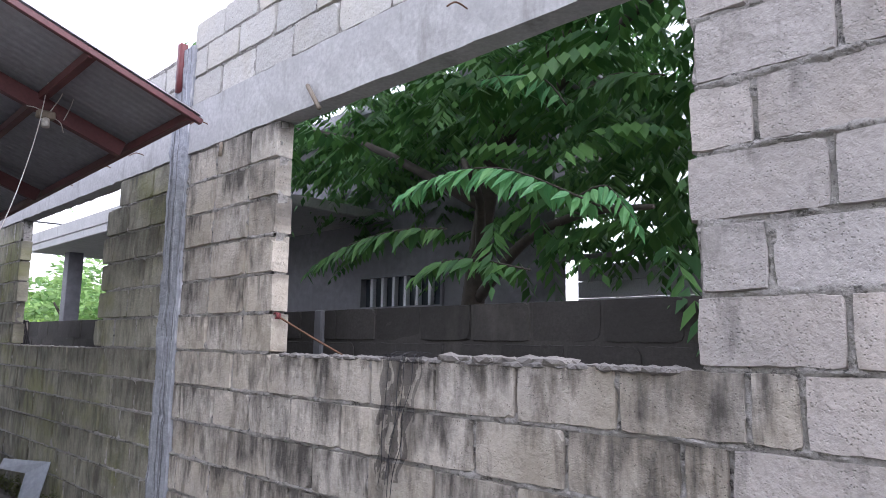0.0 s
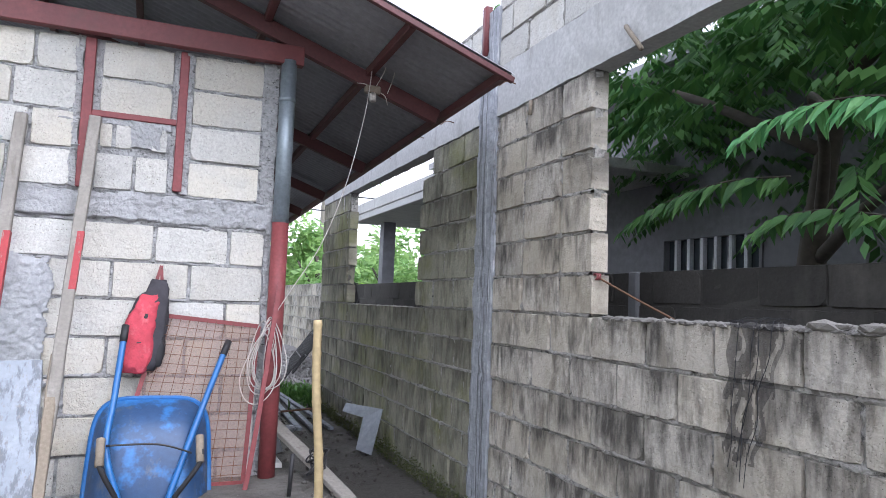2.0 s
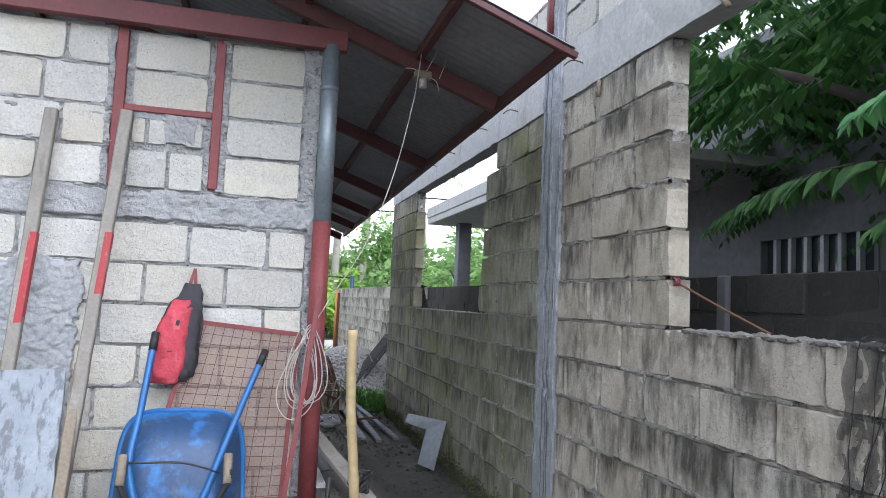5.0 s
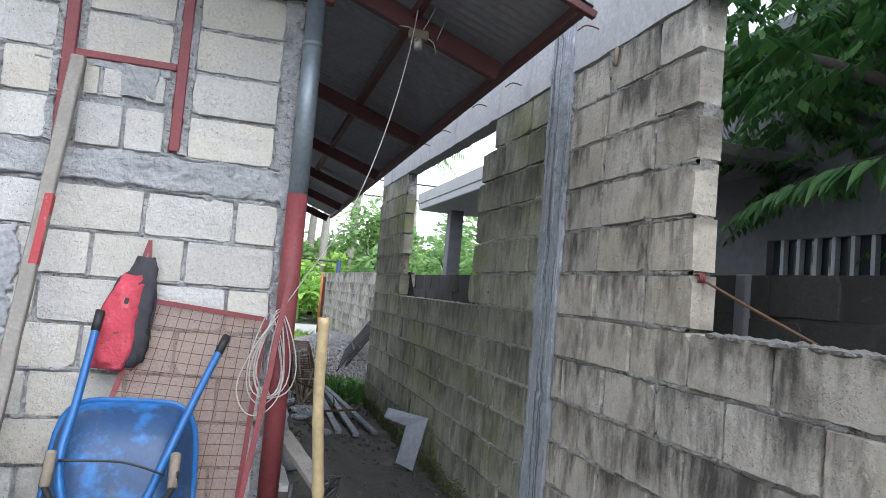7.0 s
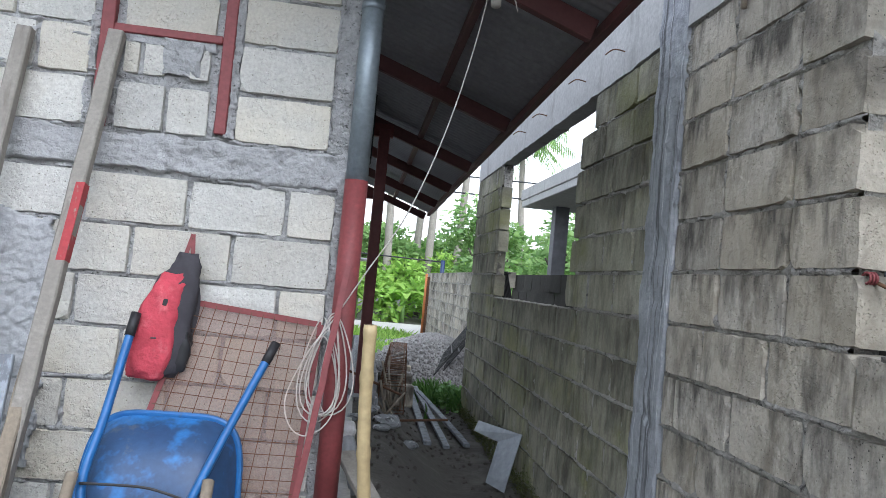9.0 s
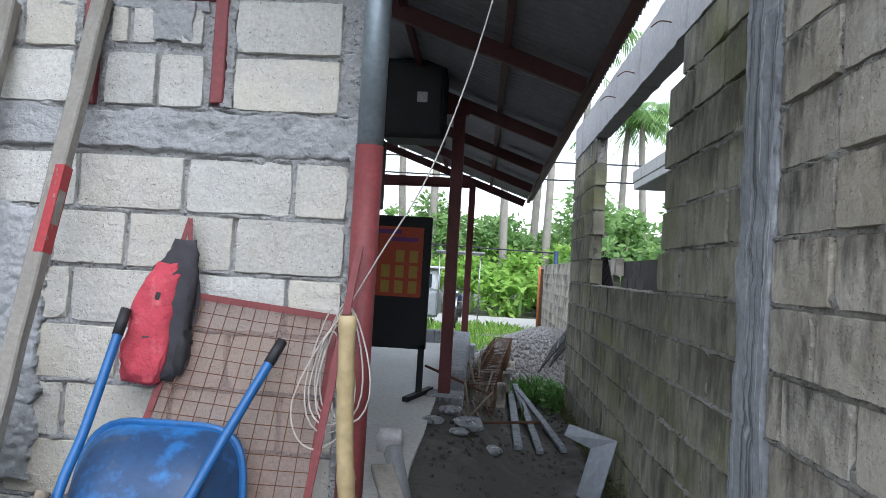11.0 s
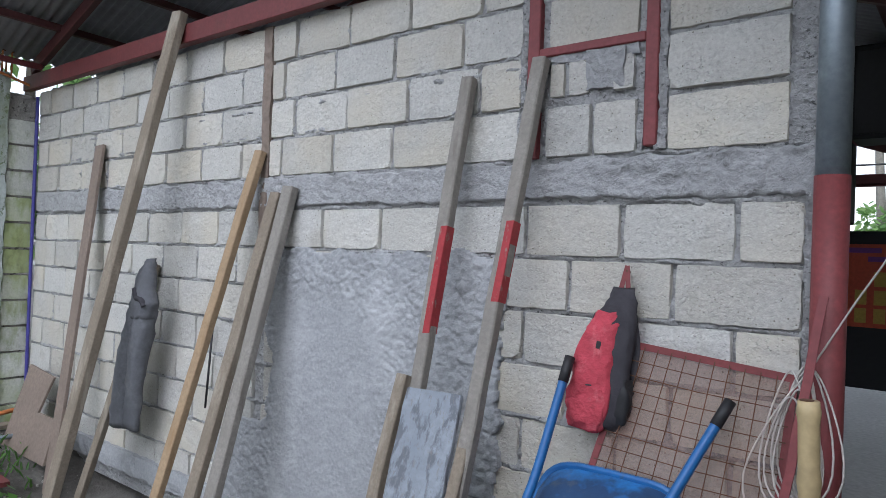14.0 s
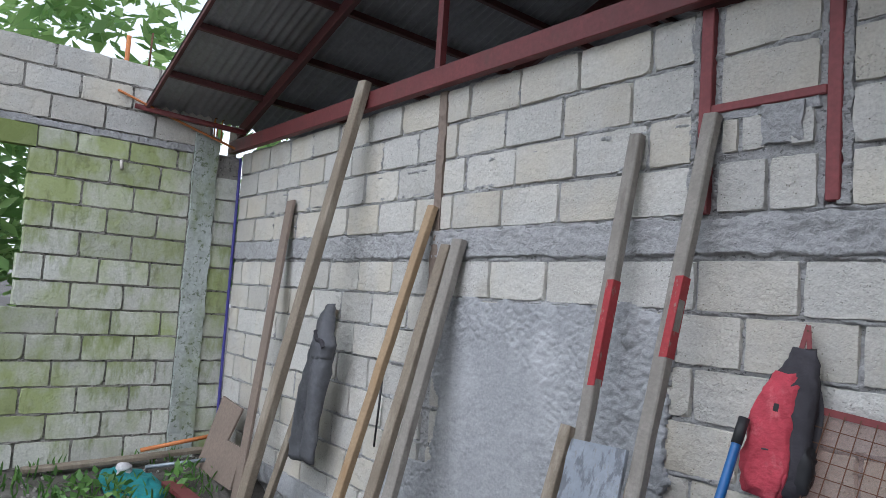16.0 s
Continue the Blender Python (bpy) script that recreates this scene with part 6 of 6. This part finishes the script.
for _y in (-2.42, 0.6, 3.6):
    _bm = bmesh.new()
    box(_bm, (-0.03, -_y - 0.045, -0.1), (0.14, -_y + 0.045, 1.665), None, 0.01)
    part("pillar", _bm, M["far_house"], fence, "grey concrete pillar")

fence2 = thing("fence", "pale grey concrete block fence running to the road", "fence", (XF - 0.1, 11.5, GZ))
fence2_m = Matrix(((0, 1, 0, 0), (-1, 0, 0, 0), (0, 0, 1, 0), (0, 0, 0, 1)))
for _k in range(8):
    _z0 = -0.1 + _k * 0.225
    _x = -5.6
    _f0 = 0.206 if _k % 2 else 0.41
    while _x < 4.9:
        block_piece(fence2, fence2_m, "dark_block", _x + JT / 2, _x + _f0 - JT / 2, _z0 + JT / 2, _z0 + 0.225 - JT / 2, _rng)
        _x += _f0
        _f0 = 0.41
mortar_core(fence2, fence2_m, M["dark_mortar"], [(-5.6, 5.0, -0.15, 1.70)], 15.0, 0.1, 0.006, 0.008, 0.05)


def facade(root, name, x, y0, y1, z0, z1, mat, openings, t=0.18):
    """A wall in the plane x with openings (y0, y1, z0, z1) cut through it, as one mesh."""
    ys = sorted({y0, y1, *[v for o_ in openings for v in o_[:2]]})
    zs = sorted({z0, z1, *[v for o_ in openings for v in o_[2:]]})
    bm = bmesh.new()
    for a, b in zip(ys, ys[1:]):
        for c, d in zip(zs, zs[1:]):
            m_y, m_z = (a + b) / 2, (c + d) / 2
            if not any(o_[0] < m_y < o_[1] and o_[2] < m_z < o_[3] for o_ in openings):
                box(bm, (x, a, c), (x + t, b, d))
    bmesh.ops.remove_doubles(bm, verts=bm.verts, dist=1e-5)
    return part(name, bm, mat, root)


nh = thing("house", "grey rendered house with a louvred window beyond the fence", "house", (5.0, 2.0, GZ))
facade(nh, "wall", 0.0, -2.6, 7.0, -0.1, 4.2, M["far_house"], [(-1.05, 0.42, 1.88, 2.28)])
_bm = bmesh.new()
box(_bm, (-0.5, -2.9, 4.2), (4.0, 7.2, 4.32))
part("roof", _bm, M["roof"], nh)
_win = new("window")
_win.parent = nh
for _lo, _hi in (((-0.02, -1.05, 1.86), (0.1, 0.42, 1.90)), ((-0.02, -1.05, 2.26), (0.1, 0.42, 2.30)), ((-0.02, -1.07, 1.88), (0.1, -1.03, 2.28)), ((-0.02, 0.40, 1.88), (0.1, 0.44, 2.28))):
    _bm = bmesh.new()
    box(_bm, _lo, _hi)
    part("frame", _bm, M["far_house"], _win)
for _k in range(1, 7):
    _bm = bmesh.new()
    _y = -1.05 + 1.47 * _k / 7
    box(_bm, (0.0, _y - 0.022, 1.90), (0.06, _y + 0.022, 2.26))
    part("mullion", _bm, M["white_wall"], _win, "pale mullion")
_bm = bmesh.new()
box(_bm, (0.07, -1.03, 1.9), (0.08, 0.4, 2.26))
part("pane", _bm, M["glass"], _win)
wh = thing("outbuilding", "white boarded outbuilding behind the tree", "house", (5.4, -2.5, GZ))
for _k in range(14):
    _bm = bmesh.new()
    box(_bm, (0.0, -3.4, -0.1 + 0.17 * _k), (0.10 + 0.012 * (_k % 2), 1.9, 0.06 + 0.17 * _k))
    part("board", _bm, M["white_wall"], wh)
_bm = bmesh.new()
bar(_bm, (-0.5, -0.75, 2.28), (2.6, -0.75, 2.75), 5.5, 0.05, (0, 0, 1))
part("roof", _bm, M["roof"], wh)

# house with the concrete canopy seen through the far window
ch = thing("house", "unfinished grey concrete house with a flat canopy", "house", (3.0, 8.0, GZ))
_bm = bmesh.new()
box(_bm, (0.0, -6.0, 2.98), (4.0, 1.5, 3.10), None, 0.01)
box(_bm, (-0.02, -6.0, 3.10), (0.14, 1.52, 3.30), None, 0.01)
box(_bm, (0.0, 1.38, 3.10), (4.0, 1.52, 3.30), None, 0.01)
part("canopy", _bm, M["beam"], ch, "pale concrete canopy")
for _y in (0.9, -2.4, -5.4):
    _bm = bmesh.new()
    box(_bm, (0.45, _y - 0.12, -0.1), (0.70, _y + 0.12, 2.98), None, 0.008)
    part("column", _bm, M["far_house"], ch)
facade(ch, "wall", 2.2, -6.0, 1.4, -0.1, 2.98, M["far_house"], [(-1.5, 0.4, 1.3, 2.5)])

# ---- road and what stands beyond ----
_v, _f = grid_patch("road", -60, 60, 16.6, 21.0, 1.0, lambda x, y: -0.585 + 0.01 * noise.noise((x, y, 0)), None)
tagged(raw_mesh("road", _v, _f, M["road"], smooth=True), "pale concrete village road", "road", kind="structure")

gate = thing("gate", "open rusty orange steel gate leaf", "gate", (2.05, 16.2, -0.6))
for _x in (0.0, 0.32):
    local_tube("stile", [(_x, 0, 0), (_x, 0, 1.75)], 0.035, M["orange"], gate, 6, "rusty orange stile")
for _z in (0.1, 0.9, 1.65):
    local_tube("rail", [(0, 0, _z), (0.32, 0, _z)], 0.022, M["rust"], gate, 6)
for _k in range(1, 4):
    local_tube("bar", [(0.08 * _k, 0, 0.1), (0.08 * _k, 0, 1.65)], 0.01, M["rust"], gate, 5)
_bm = bmesh.new()
box(_bm, (0.03, -0.008, 0.12), (0.29, 0.004, 1.63))
part("sheet", _bm, M["rust"], gate, "rusty sheet infill")
rod("gate_post", "dark blue steel gate post", "post", [(2.42, 15.8, -0.6), (2.42, 15.8, 1.55)], 0.06, M["blue_gate"], 8)
rod("cable", "black service cable sagging across the yard", "cable", [(2.42, 15.8, 1.5), (-4, 17, 1.65), (-14, 19, 1.9)], 0.02, M["black"], 5)
for _x in (-30, 30):
    rod("utility_pole", "grey concrete utility pole beside the road", "pole", [(_x, 22.1, -0.6), (_x, 22.1, 6.2)], 0.15, M["beam"], 8, "utility poles")
rod("overhead_cable", "black overhead cable along the road", "cable", [(-30, 22, 4.6), (0, 22, 4.25), (30, 22, 4.7)], 0.03, M["black"], 5, "overhead cables along the road")
rod("overhead_cable", "black overhead cable along the road", "cable", [(-30, 22.2, 5.3), (0, 22.2, 4.9), (30, 22.2, 5.4)], 0.03, M["black"], 5, "overhead cables along the road")

# motorcycle with a sidecar
tr = thing("tricycle", "parked motorcycle with a silver covered sidecar", "tricycle", (-0.55, 15.6, -0.585))
_bm = bmesh.new()
box(_bm, (-0.75, -0.75, 0.28), (0.0, 0.75, 0.95), None, 0.06)
_side = part("sidecar_body", _bm, M["tri_body"], tr, "brushed silver sidecar")
_bm = bmesh.new()
box(_bm, (-0.73, -0.74, 0.95), (-0.04, 0.5, 1.50), None, 0.05)
part("sidecar_cab", _bm, M["white_wall"], tr, "white sidecar cab")
_bm = bmesh.new()
box(_bm, (-0.60, -0.755, 1.02), (-0.18, -0.735, 1.36), None, 0.02)
part("window", _bm, M["glass"], tr)
_bm = bmesh.new()
box(_bm, (-0.85, -0.9, 1.50), (0.15, 0.9, 1.56), None, 0.02)
part("cab_roof", _bm, M["white_wall"], tr)
_bm = bmesh.new()
box(_bm, (-0.1, -1.0, 1.92), (1.1, 0.9, 1.97), None, 0.015)
part("awning", _bm, M["roof"], tr, "flat awning over the driver")
for _x, _y in ((1.0, -0.9), (1.0, 0.8), (0.0, -0.9)):
    local_tube("awning_post", [(_x, _y, 0.3), (_x, _y, 1.93)], 0.015, M["chrome"], tr, 6)
for _x, _y, _r in ((-0.5, -0.5, 0.24), (0.45, -0.75, 0.29), (0.45, 0.6, 0.29)):
    _wh = new("wheel")
    _wh.parent = tr
    _wh.location = (_x, _y, _r)
    _bm = bmesh.new()
    tube(_bm, [(0, _r * 0.88 * math.cos(2 * math.pi * k / 20), _r * 0.88 * math.sin(2 * math.pi * k / 20)) for k in range(21)], 0.035, 6, False)
    part("tyre", _bm, M["black"], _wh, "", True)
    for _k in range(6):
        _a = math.pi * _k / 6
        local_tube("spoke", [(0, -_r * 0.8 * math.cos(_a), -_r * 0.8 * math.sin(_a)), (0, _r * 0.8 * math.cos(_a), _r * 0.8 * math.sin(_a))], 0.006, M["chrome"], _wh, 4)
local_tube("fork", [(0.45, -0.75, 0.29), (0.45, -0.5, 0.95)], 0.03, M["chrome"], tr)
local_tube("handlebar", [(0.15, -0.5, 1.0), (0.45, -0.52, 1.04), (0.75, -0.5, 1.0)], 0.015, M["dark_steel"], tr)
part("tank", lump([(0.45, -0.1, 0.72, 0.13, 0.28), (0.45, -0.1, 0.85, 0.12, 0.26), (0.45, -0.1, 0.93, 0.06, 0.18)], 14, 0.8), M["blue_gate"], tr, "dark blue fuel tank", True)
_bm = bmesh.new()
box(_bm, (0.33, 0.15, 0.76), (0.57, 0.85, 0.84), None, 0.03)
part("seat", _bm, M["black"], tr)
part("engine", lump([(0.45, 0.0, 0.28, 0.14, 0.2), (0.45, 0.0, 0.5, 0.15, 0.22), (0.45, 0.0, 0.66, 0.08, 0.15)], 12, 0.6), M["dark_steel"], tr)
local_tube("headlamp", [(0.45, -0.62, 0.92), (0.45, -0.5, 0.92)], [0.085, 0.05], M["chrome"], tr, 12)


def broad_tree(label, x, y, h, w, n, seed, leaf=0.34):
    root = thing("tree", label, "tree", (x, y, -0.6), "trees beyond the road" if y > 20 else "")
    rng = random.Random(seed)
    tree_trunk("trunk", [([(0, 0, 0), (0.1, 0.05, h * 0.3), (0.0, 0.1, h * 0.7)], 0.14, 0.05), ([(0.05, 0, h * 0.35), (w * 0.4, 0.2, h * 0.6)], 0.06, 0.02), ([(0.05, 0, h * 0.4), (-w * 0.4, -0.2, h * 0.65)], 0.06, 0.02)], M["bark"], root)
    blobs = [(rng.uniform(-w, w) * 0.6, rng.uniform(-w, w) * 0.6, h * rng.uniform(0.25, 0.92), w * rng.uniform(0.25, 0.5), w * rng.uniform(0.25, 0.5), h * rng.uniform(0.08, 0.17)) for _ in range(14)]
    v, f = leaf_cloud(n, blobs, leaf, seed)
    raw_mesh("crown", v, f, M["far_leaf"], root)


_rng = random.Random(91)
for _k in range(13):
    _x = -9.5 + _k * 1.75 + _rng.uniform(-0.5, 0.5)
    broad_tree("dense green tree beyond the road", _x, 27.5 + _rng.uniform(-1.5, 2.5), _rng.uniform(2.9, 4.5), _rng.uniform(1.7, 2.6), 2600, 200 + _k)
broad_tree("bright green tree beside the fence", 3.6, 15.5, 3.9, 1.5, 2600, 301, 0.22)
broad_tree("bright green tree beside the fence", 5.0, 13.0, 3.6, 1.4, 2200, 302, 0.22)
broad_tree("green tree beyond the mossy wall", -8.0, -2.2, 5.6, 2.2, 3600, 303, 0.24)
broad_tree("green tree beyond the mossy wall", -8.6, 0.8, 5.4, 2.2, 3600, 304, 0.24)
broad_tree("green tree beyond the mossy wall", -7.8, -5.2, 5.2, 2.0, 3000, 305, 0.24)


def palm(x, y, h, lean, seed, head=True):
    root = thing("palm_tree", "tall coconut palm with a pale bare trunk", "palm tree", (x, y, -0.6), "coconut palms")
    bm = bmesh.new()
    pts = [Vector((lean * (k / 10) ** 1.6, 0.1 * math.sin(k), h * k / 10)) for k in range(11)]
    tube(bm, pts, [0.19 - 0.008 * k for k in range(11)], 9)
    part("trunk", bm, M["palm_bark"], root, "", True)
    rng = random.Random(seed)
    org, dr = [], []
    for k in range(16):
        a = 2 * math.pi * k / 16 + rng.uniform(-0.2, 0.2)
        org.append(pts[-1])
        dr.append((math.cos(a), math.sin(a), rng.uniform(-0.25, 0.8)))
    v, f = fronds(org, dr, seed, (2.0, 2.9), 22, 0.75, 1.2, 0.10)
    raw_mesh("crown", v, f, M["far_leaf"], root)


for _k, (_x, _y, _h, _l) in enumerate(((1.35, 25.5, 11, -0.4), (-0.55, 26.0, 12, -0.6), (-1.6, 25.0, 11, 0.3), (2.6, 27.5, 12, 0.5), (3.05, 26.0, 11, 0.2), (-2.9, 27.0, 10, -0.5), (4.3, 26.5, 12, 0.4), (-4.4, 26.0, 11, 0.2), (6.3, 28.0, 9.0, 0.3), (7.2, 27, 8.5, -0.3), (-6.2, 27.0, 10, 0.4))):
    palm(_x, _y, _h, _l, 400 + _k)


def undergrowth():
    blobs = []
    rng = random.Random(8)
    for k in range(150):
        y = rng.uniform(21.4, 30.0)
        blobs.append((rng.uniform(-13, 10), y, rng.uniform(-0.5, 0.6) + (y - 21.4) * 0.22, rng.uniform(0.6, 1.1), rng.uniform(0.4, 0.8), rng.uniform(0.4, 0.8)))
    v, f = leaf_cloud(26000, blobs, 0.30, 71, 0.2, 0.5)
    tagged(raw_mesh("undergrowth", v, f, M["jungle"]), "bright green undergrowth beyond the road", "undergrowth", kind="stuff")


undergrowth()


def banana(x, y, h, seed):
    root = thing("banana_plant", "banana plant with broad bright leaves", "plant", (x, y, -0.6), "banana plants")
    bm = bmesh.new()
    tube(bm, [(0, 0, 0), (0.02, 0, h * 0.5)], [0.09, 0.05], 8)
    part("stem", bm, M["far_leaf"], root, "", True)
    rng = random.Random(seed)
    for k in range(7):
        a = 2 * math.pi * k / 7 + rng.uniform(-0.3, 0.3)
        d = Vector((math.cos(a), math.sin(a), 0))
        s = Vector((-d.y, d.x, 0))
        ln = rng.uniform(0.9, 1.4)
        verts, faces = [], []
        for j in range(8):
            u = j / 7
            c = Vector((0, 0, h * 0.5)) + d * ln * u * 0.75 + Vector((0, 0, ln * (0.9 * u - 0.85 * u * u)))
            w = 0.20 * math.sin(math.pi * min(0.97, u * 0.9 + 0.08)) + 0.01
            verts += [c - s * w + Vector((0, 0, 0.3 * w)), c, c + s * w + Vector((0, 0, 0.3 * w))]
        for j in range(7):
            i = j * 3
            faces += [(i, i + 1, i + 4, i + 3), (i + 1, i + 2, i + 5, i + 4)]
        raw_mesh("leaf", verts, faces, M["jungle"], root, True)


for _k in range(9):
    banana(-3.2 + 0.85 * _k + 0.2 * (_k % 2), 22.0 + 0.4 * (_k % 3), 1.6 + 0.5 * (_k % 2), 500 + _k)


def grass(name, label, n, keep, size, seed, box_, mat, z=None):
    rng = random.Random(seed)
    verts, faces = [], []
    x0, x1, y0, y1 = box_
    tries = 0
    while len(faces) < n and tries < n * 20:
        tries += 1
        x, y = rng.uniform(x0, x1), rng.uniform(y0, y1)
        if not keep(x, y):
            continue
        zz = (z or gy)(x, y)
        a = rng.uniform(0, 6.28)
        h = size * rng.uniform(0.4, 1.3)
        l = h * rng.uniform(0.2, 0.8)
        w = size * 0.07
        i = len(verts)
        d = Vector((math.cos(a), math.sin(a), 0))
        s = Vector((-d.y, d.x, 0)) * w
        c = Vector((x, y, zz))
        verts += [c - s, c + s, c + d * l * 0.5 + Vector((0, 0, h * 0.7)) + s, c + d * l + Vector((0, 0, h)), c + d * l * 0.5 + Vector((0, 0, h * 0.7)) - s]
        faces.append((i, i + 1, i + 2, i + 3, i + 4))
    tagged(raw_mesh(name, verts, faces, mat), label, "grass", kind="stuff")


grass("grass", "bright weeds between the gravel and the alley", 1900, lambda x, y: noise.noise((x * 1.6, y * 0.8, 3)) > 0.0, 0.17, 1, (0.85, 1.75, 4.3, 9.5), M["weed"])
grass("grass", "patchy grass along the roadside", 5000, lambda x, y: noise.noise((x * 0.7, y * 0.7, 3)) > -0.05, 0.22, 2, (-4.5, 2.0, 9.0, 16.3), M["jungle"])
grass("grass", "low weeds at the foot of the mossy wall", 420, lambda x, y: noise.noise((x * 1.5, y * 1.5, 5)) > 0.05, 0.11, 3, (-5.9, -3.2, -2.6, -0.1), M["weed"])
_cloud_v, _cloud_f = leaf_cloud(520, [(-4.9, -1.3, GZ + 0.06, 0.5, 0.3, 0.08), (-5.0, -0.6, GZ + 0.06, 0.2, 0.15, 0.08), (-4.1, -0.85, GZ + 0.04, 0.2, 0.15, 0.08), (-3.3, -0.5, GZ - 0.05, 0.15, 0.12, 0.08), (1.35, 5.2, GZ + 0.1, 0.2, 0.5, 0.15)], 0.07, 15, 0.0, 0.55)
tagged(raw_mesh("weeds", _cloud_v, _cloud_f, M["weed"]), "small broad-leaved weeds on the earth", "weeds", kind="stuff")

# ---- far corner of the yard ----
rod("conduit", "thin blue conduit up the wall corner", "conduit", [(XL + 0.035, -0.03, GZ), (XL + 0.03, -0.028, 0.8), (XL + 0.04, -0.03, 2.26)], 0.014, M["purple"], 7)
rod("steel_stake", "orange primed stake on top of the mossy wall", "stake", [(XL - 0.05, -1.10, 2.60), (XL - 0.05, -1.10, 3.17)], 0.022, M["orange"], 6)
rod("starter_bar", "thin starter bar standing out of the wall", "rebar", [(XL - 0.07, -0.91, 2.9), (XL - 0.07, -0.90, 3.26)], 0.010, M["rust"], 5)
rod("orange_rod", "orange rod sagging from the wall to the tie beam", "rod", [(XL + 0.02, -1.16, 2.66), (XL + 0.06, -0.75, 2.52), (XL + 0.10, -0.12, 2.33)], 0.012, M["orange"], 6)
rod("steel_channel", "red steel channel resting on the wall under the roof", "channel", [(XL - 0.02, -1.0, 2.56), (XL + 0.35, -0.12, 2.44)], 0.03, M["red_steel"], 4)
rod("wooden_peg", "short peg in the mossy wall", "peg", [(XL, -1.07, 2.06), (XL + 0.03, -1.07, 1.98)], 0.016, M["cable"], 6)
sc = thing("starter_cage", "orange-red column starter bars with ties", "rebar cage", (XL - 0.07, -0.33, 2.40))
for _dx in (-0.06, 0.06):
    for _dy in (-0.1, -0.03, 0.04, 0.11):
        local_tube("bar", [(_dx, _dy, 0), (_dx, _dy, 0.62)], 0.008, M["orange"], sc, 5)
for _z in (0.2, 0.4):
    _bm = bmesh.new()
    tube(_bm, [(-0.07, -0.11, _z), (0.07, -0.11, _z), (0.07, 0.12, _z), (-0.07, 0.12, _z), (-0.07, -0.11, _z)], 0.006, 5, False)
    part("tie", _bm, M["rust"], sc)
_bm = lump([(0, 0, 0, 0.26, 0.16), (0.02, 0, 0.06, 0.30, 0.20), (0.03, 0.02, 0.11, 0.22, 0.13), (0, 0, 0.14, 0.06, 0.05)], 24, 1.0)
for _v2 in _bm.verts:
    _v2.co += Vector((noise.noise(_v2.co * 12), noise.noise(_v2.co * 12 + Vector((4, 0, 0))), noise.noise(_v2.co * 12 + Vector((0, 4, 0))))) * 0.05
_nt2 = part("crumpled_net", _bm, M["teal"], None, "", True)
_nt2.location = (-5.15, -0.95, GZ - 0.02)
_nt2.scale = (1.7, 1.0, 0.75)
tagged(_nt2, "crumpled teal net lying on the earth", "net")
_st = part("stone", lump([(0, 0, 0, 0.05, 0.05), (0, 0, 0.04, 0.06, 0.055), (0, 0, 0.08, 0.03, 0.03)], 10, 1.0), M["white_cloth"], None, "", True)
_st.location = (-5.25, -0.98, GZ + 0.07)
tagged(_st, "pale round stone resting on the net", "stone")
plank("plank", "low board lying along the mossy wall", (-5.72, -0.20, GZ + 0.09), (-5.72, -1.6, GZ + 0.05), 0.03, 0.12, M["old_wood"], face=(1, 0, 0))
rod("orange_pipe", "orange pipe lying on the low board", "pipe", [(-5.68, -0.75, GZ + 0.14), (-5.55, -0.12, GZ + 0.26)], 0.018, M["orange"], 7)
rod("grey_rod", "grey rod lying on the earth by the wall", "pipe", [(-5.5, -0.75, GZ + 0.04), (-5.35, -0.15, GZ + 0.10)], 0.018, M["galv"], 7)
plank("plank", "dark red painted board lying on the earth", (-4.95, -0.72, GZ + 0.05), (-4.45, -0.70, GZ + 0.02), 0.12, 0.03, M["red_steel"], face=(0, 0, 1))
plank("plank", "grey board lying in the yard", (-4.9, -1.05, GZ + 0.02), (-4.0, -0.85, GZ + 0.02), 0.12, 0.025, M["grey_wood"], face=(0, 0, 1))
for _k, (_x, _h, _bend) in enumerate(((-2.46, 0.42, 0), (-2.28, 0.44, 0), (-2.26, 0.40, 0), (-2.14, 0.44, 0), (-2.12, 0.44, 1), (-2.02, 0.42, 1))):
    _z = gy(_x, -0.25)
    _pts = [(_x, -0.25, _z), (_x + 0.01, -0.23, _z + _h)]
    if _bend:
        _pts += [(_x + 0.05, -0.23, _z + _h + 0.02), (_x + 0.08, -0.24, _z + _h - 0.02), (_x + 0.08, -0.25, _z + 0.1)]
    rod("rebar", "red primed reinforcing bar standing by the wall", "rebar", _pts, 0.009, M["red_paint"], 6, "red bars by the wall")
rod("rebar", "thin dark bar leaning on the wall", "rebar", [(-3.22, -0.05, 0.10), (-3.20, -0.03, 0.62)], 0.007, M["dark_steel"], 5)

_blobs = [(XD - 0.03, 0.15 * k - 1.2, gy(1.35, 0.15 * k - 1.2) + 0.03 + 0.05 * random.Random(k).random(), 0.03, 0.14, 0.05 + 0.10 * random.Random(k + 50).random()) for k in range(42)]
_mv, _mf = leaf_cloud(9000, _blobs, 0.016, 61, 0.1, 0.6)
M["moss"] = leaf_material("dark_olive_moss", (0.05, 0.06, 0.02), (0.13, 0.15, 0.045), 0.1, 0.9)
tagged(raw_mesh("moss", _mv, _mf, M["moss"]), "olive moss growing along the dark wall's foot", "moss", kind="stuff")
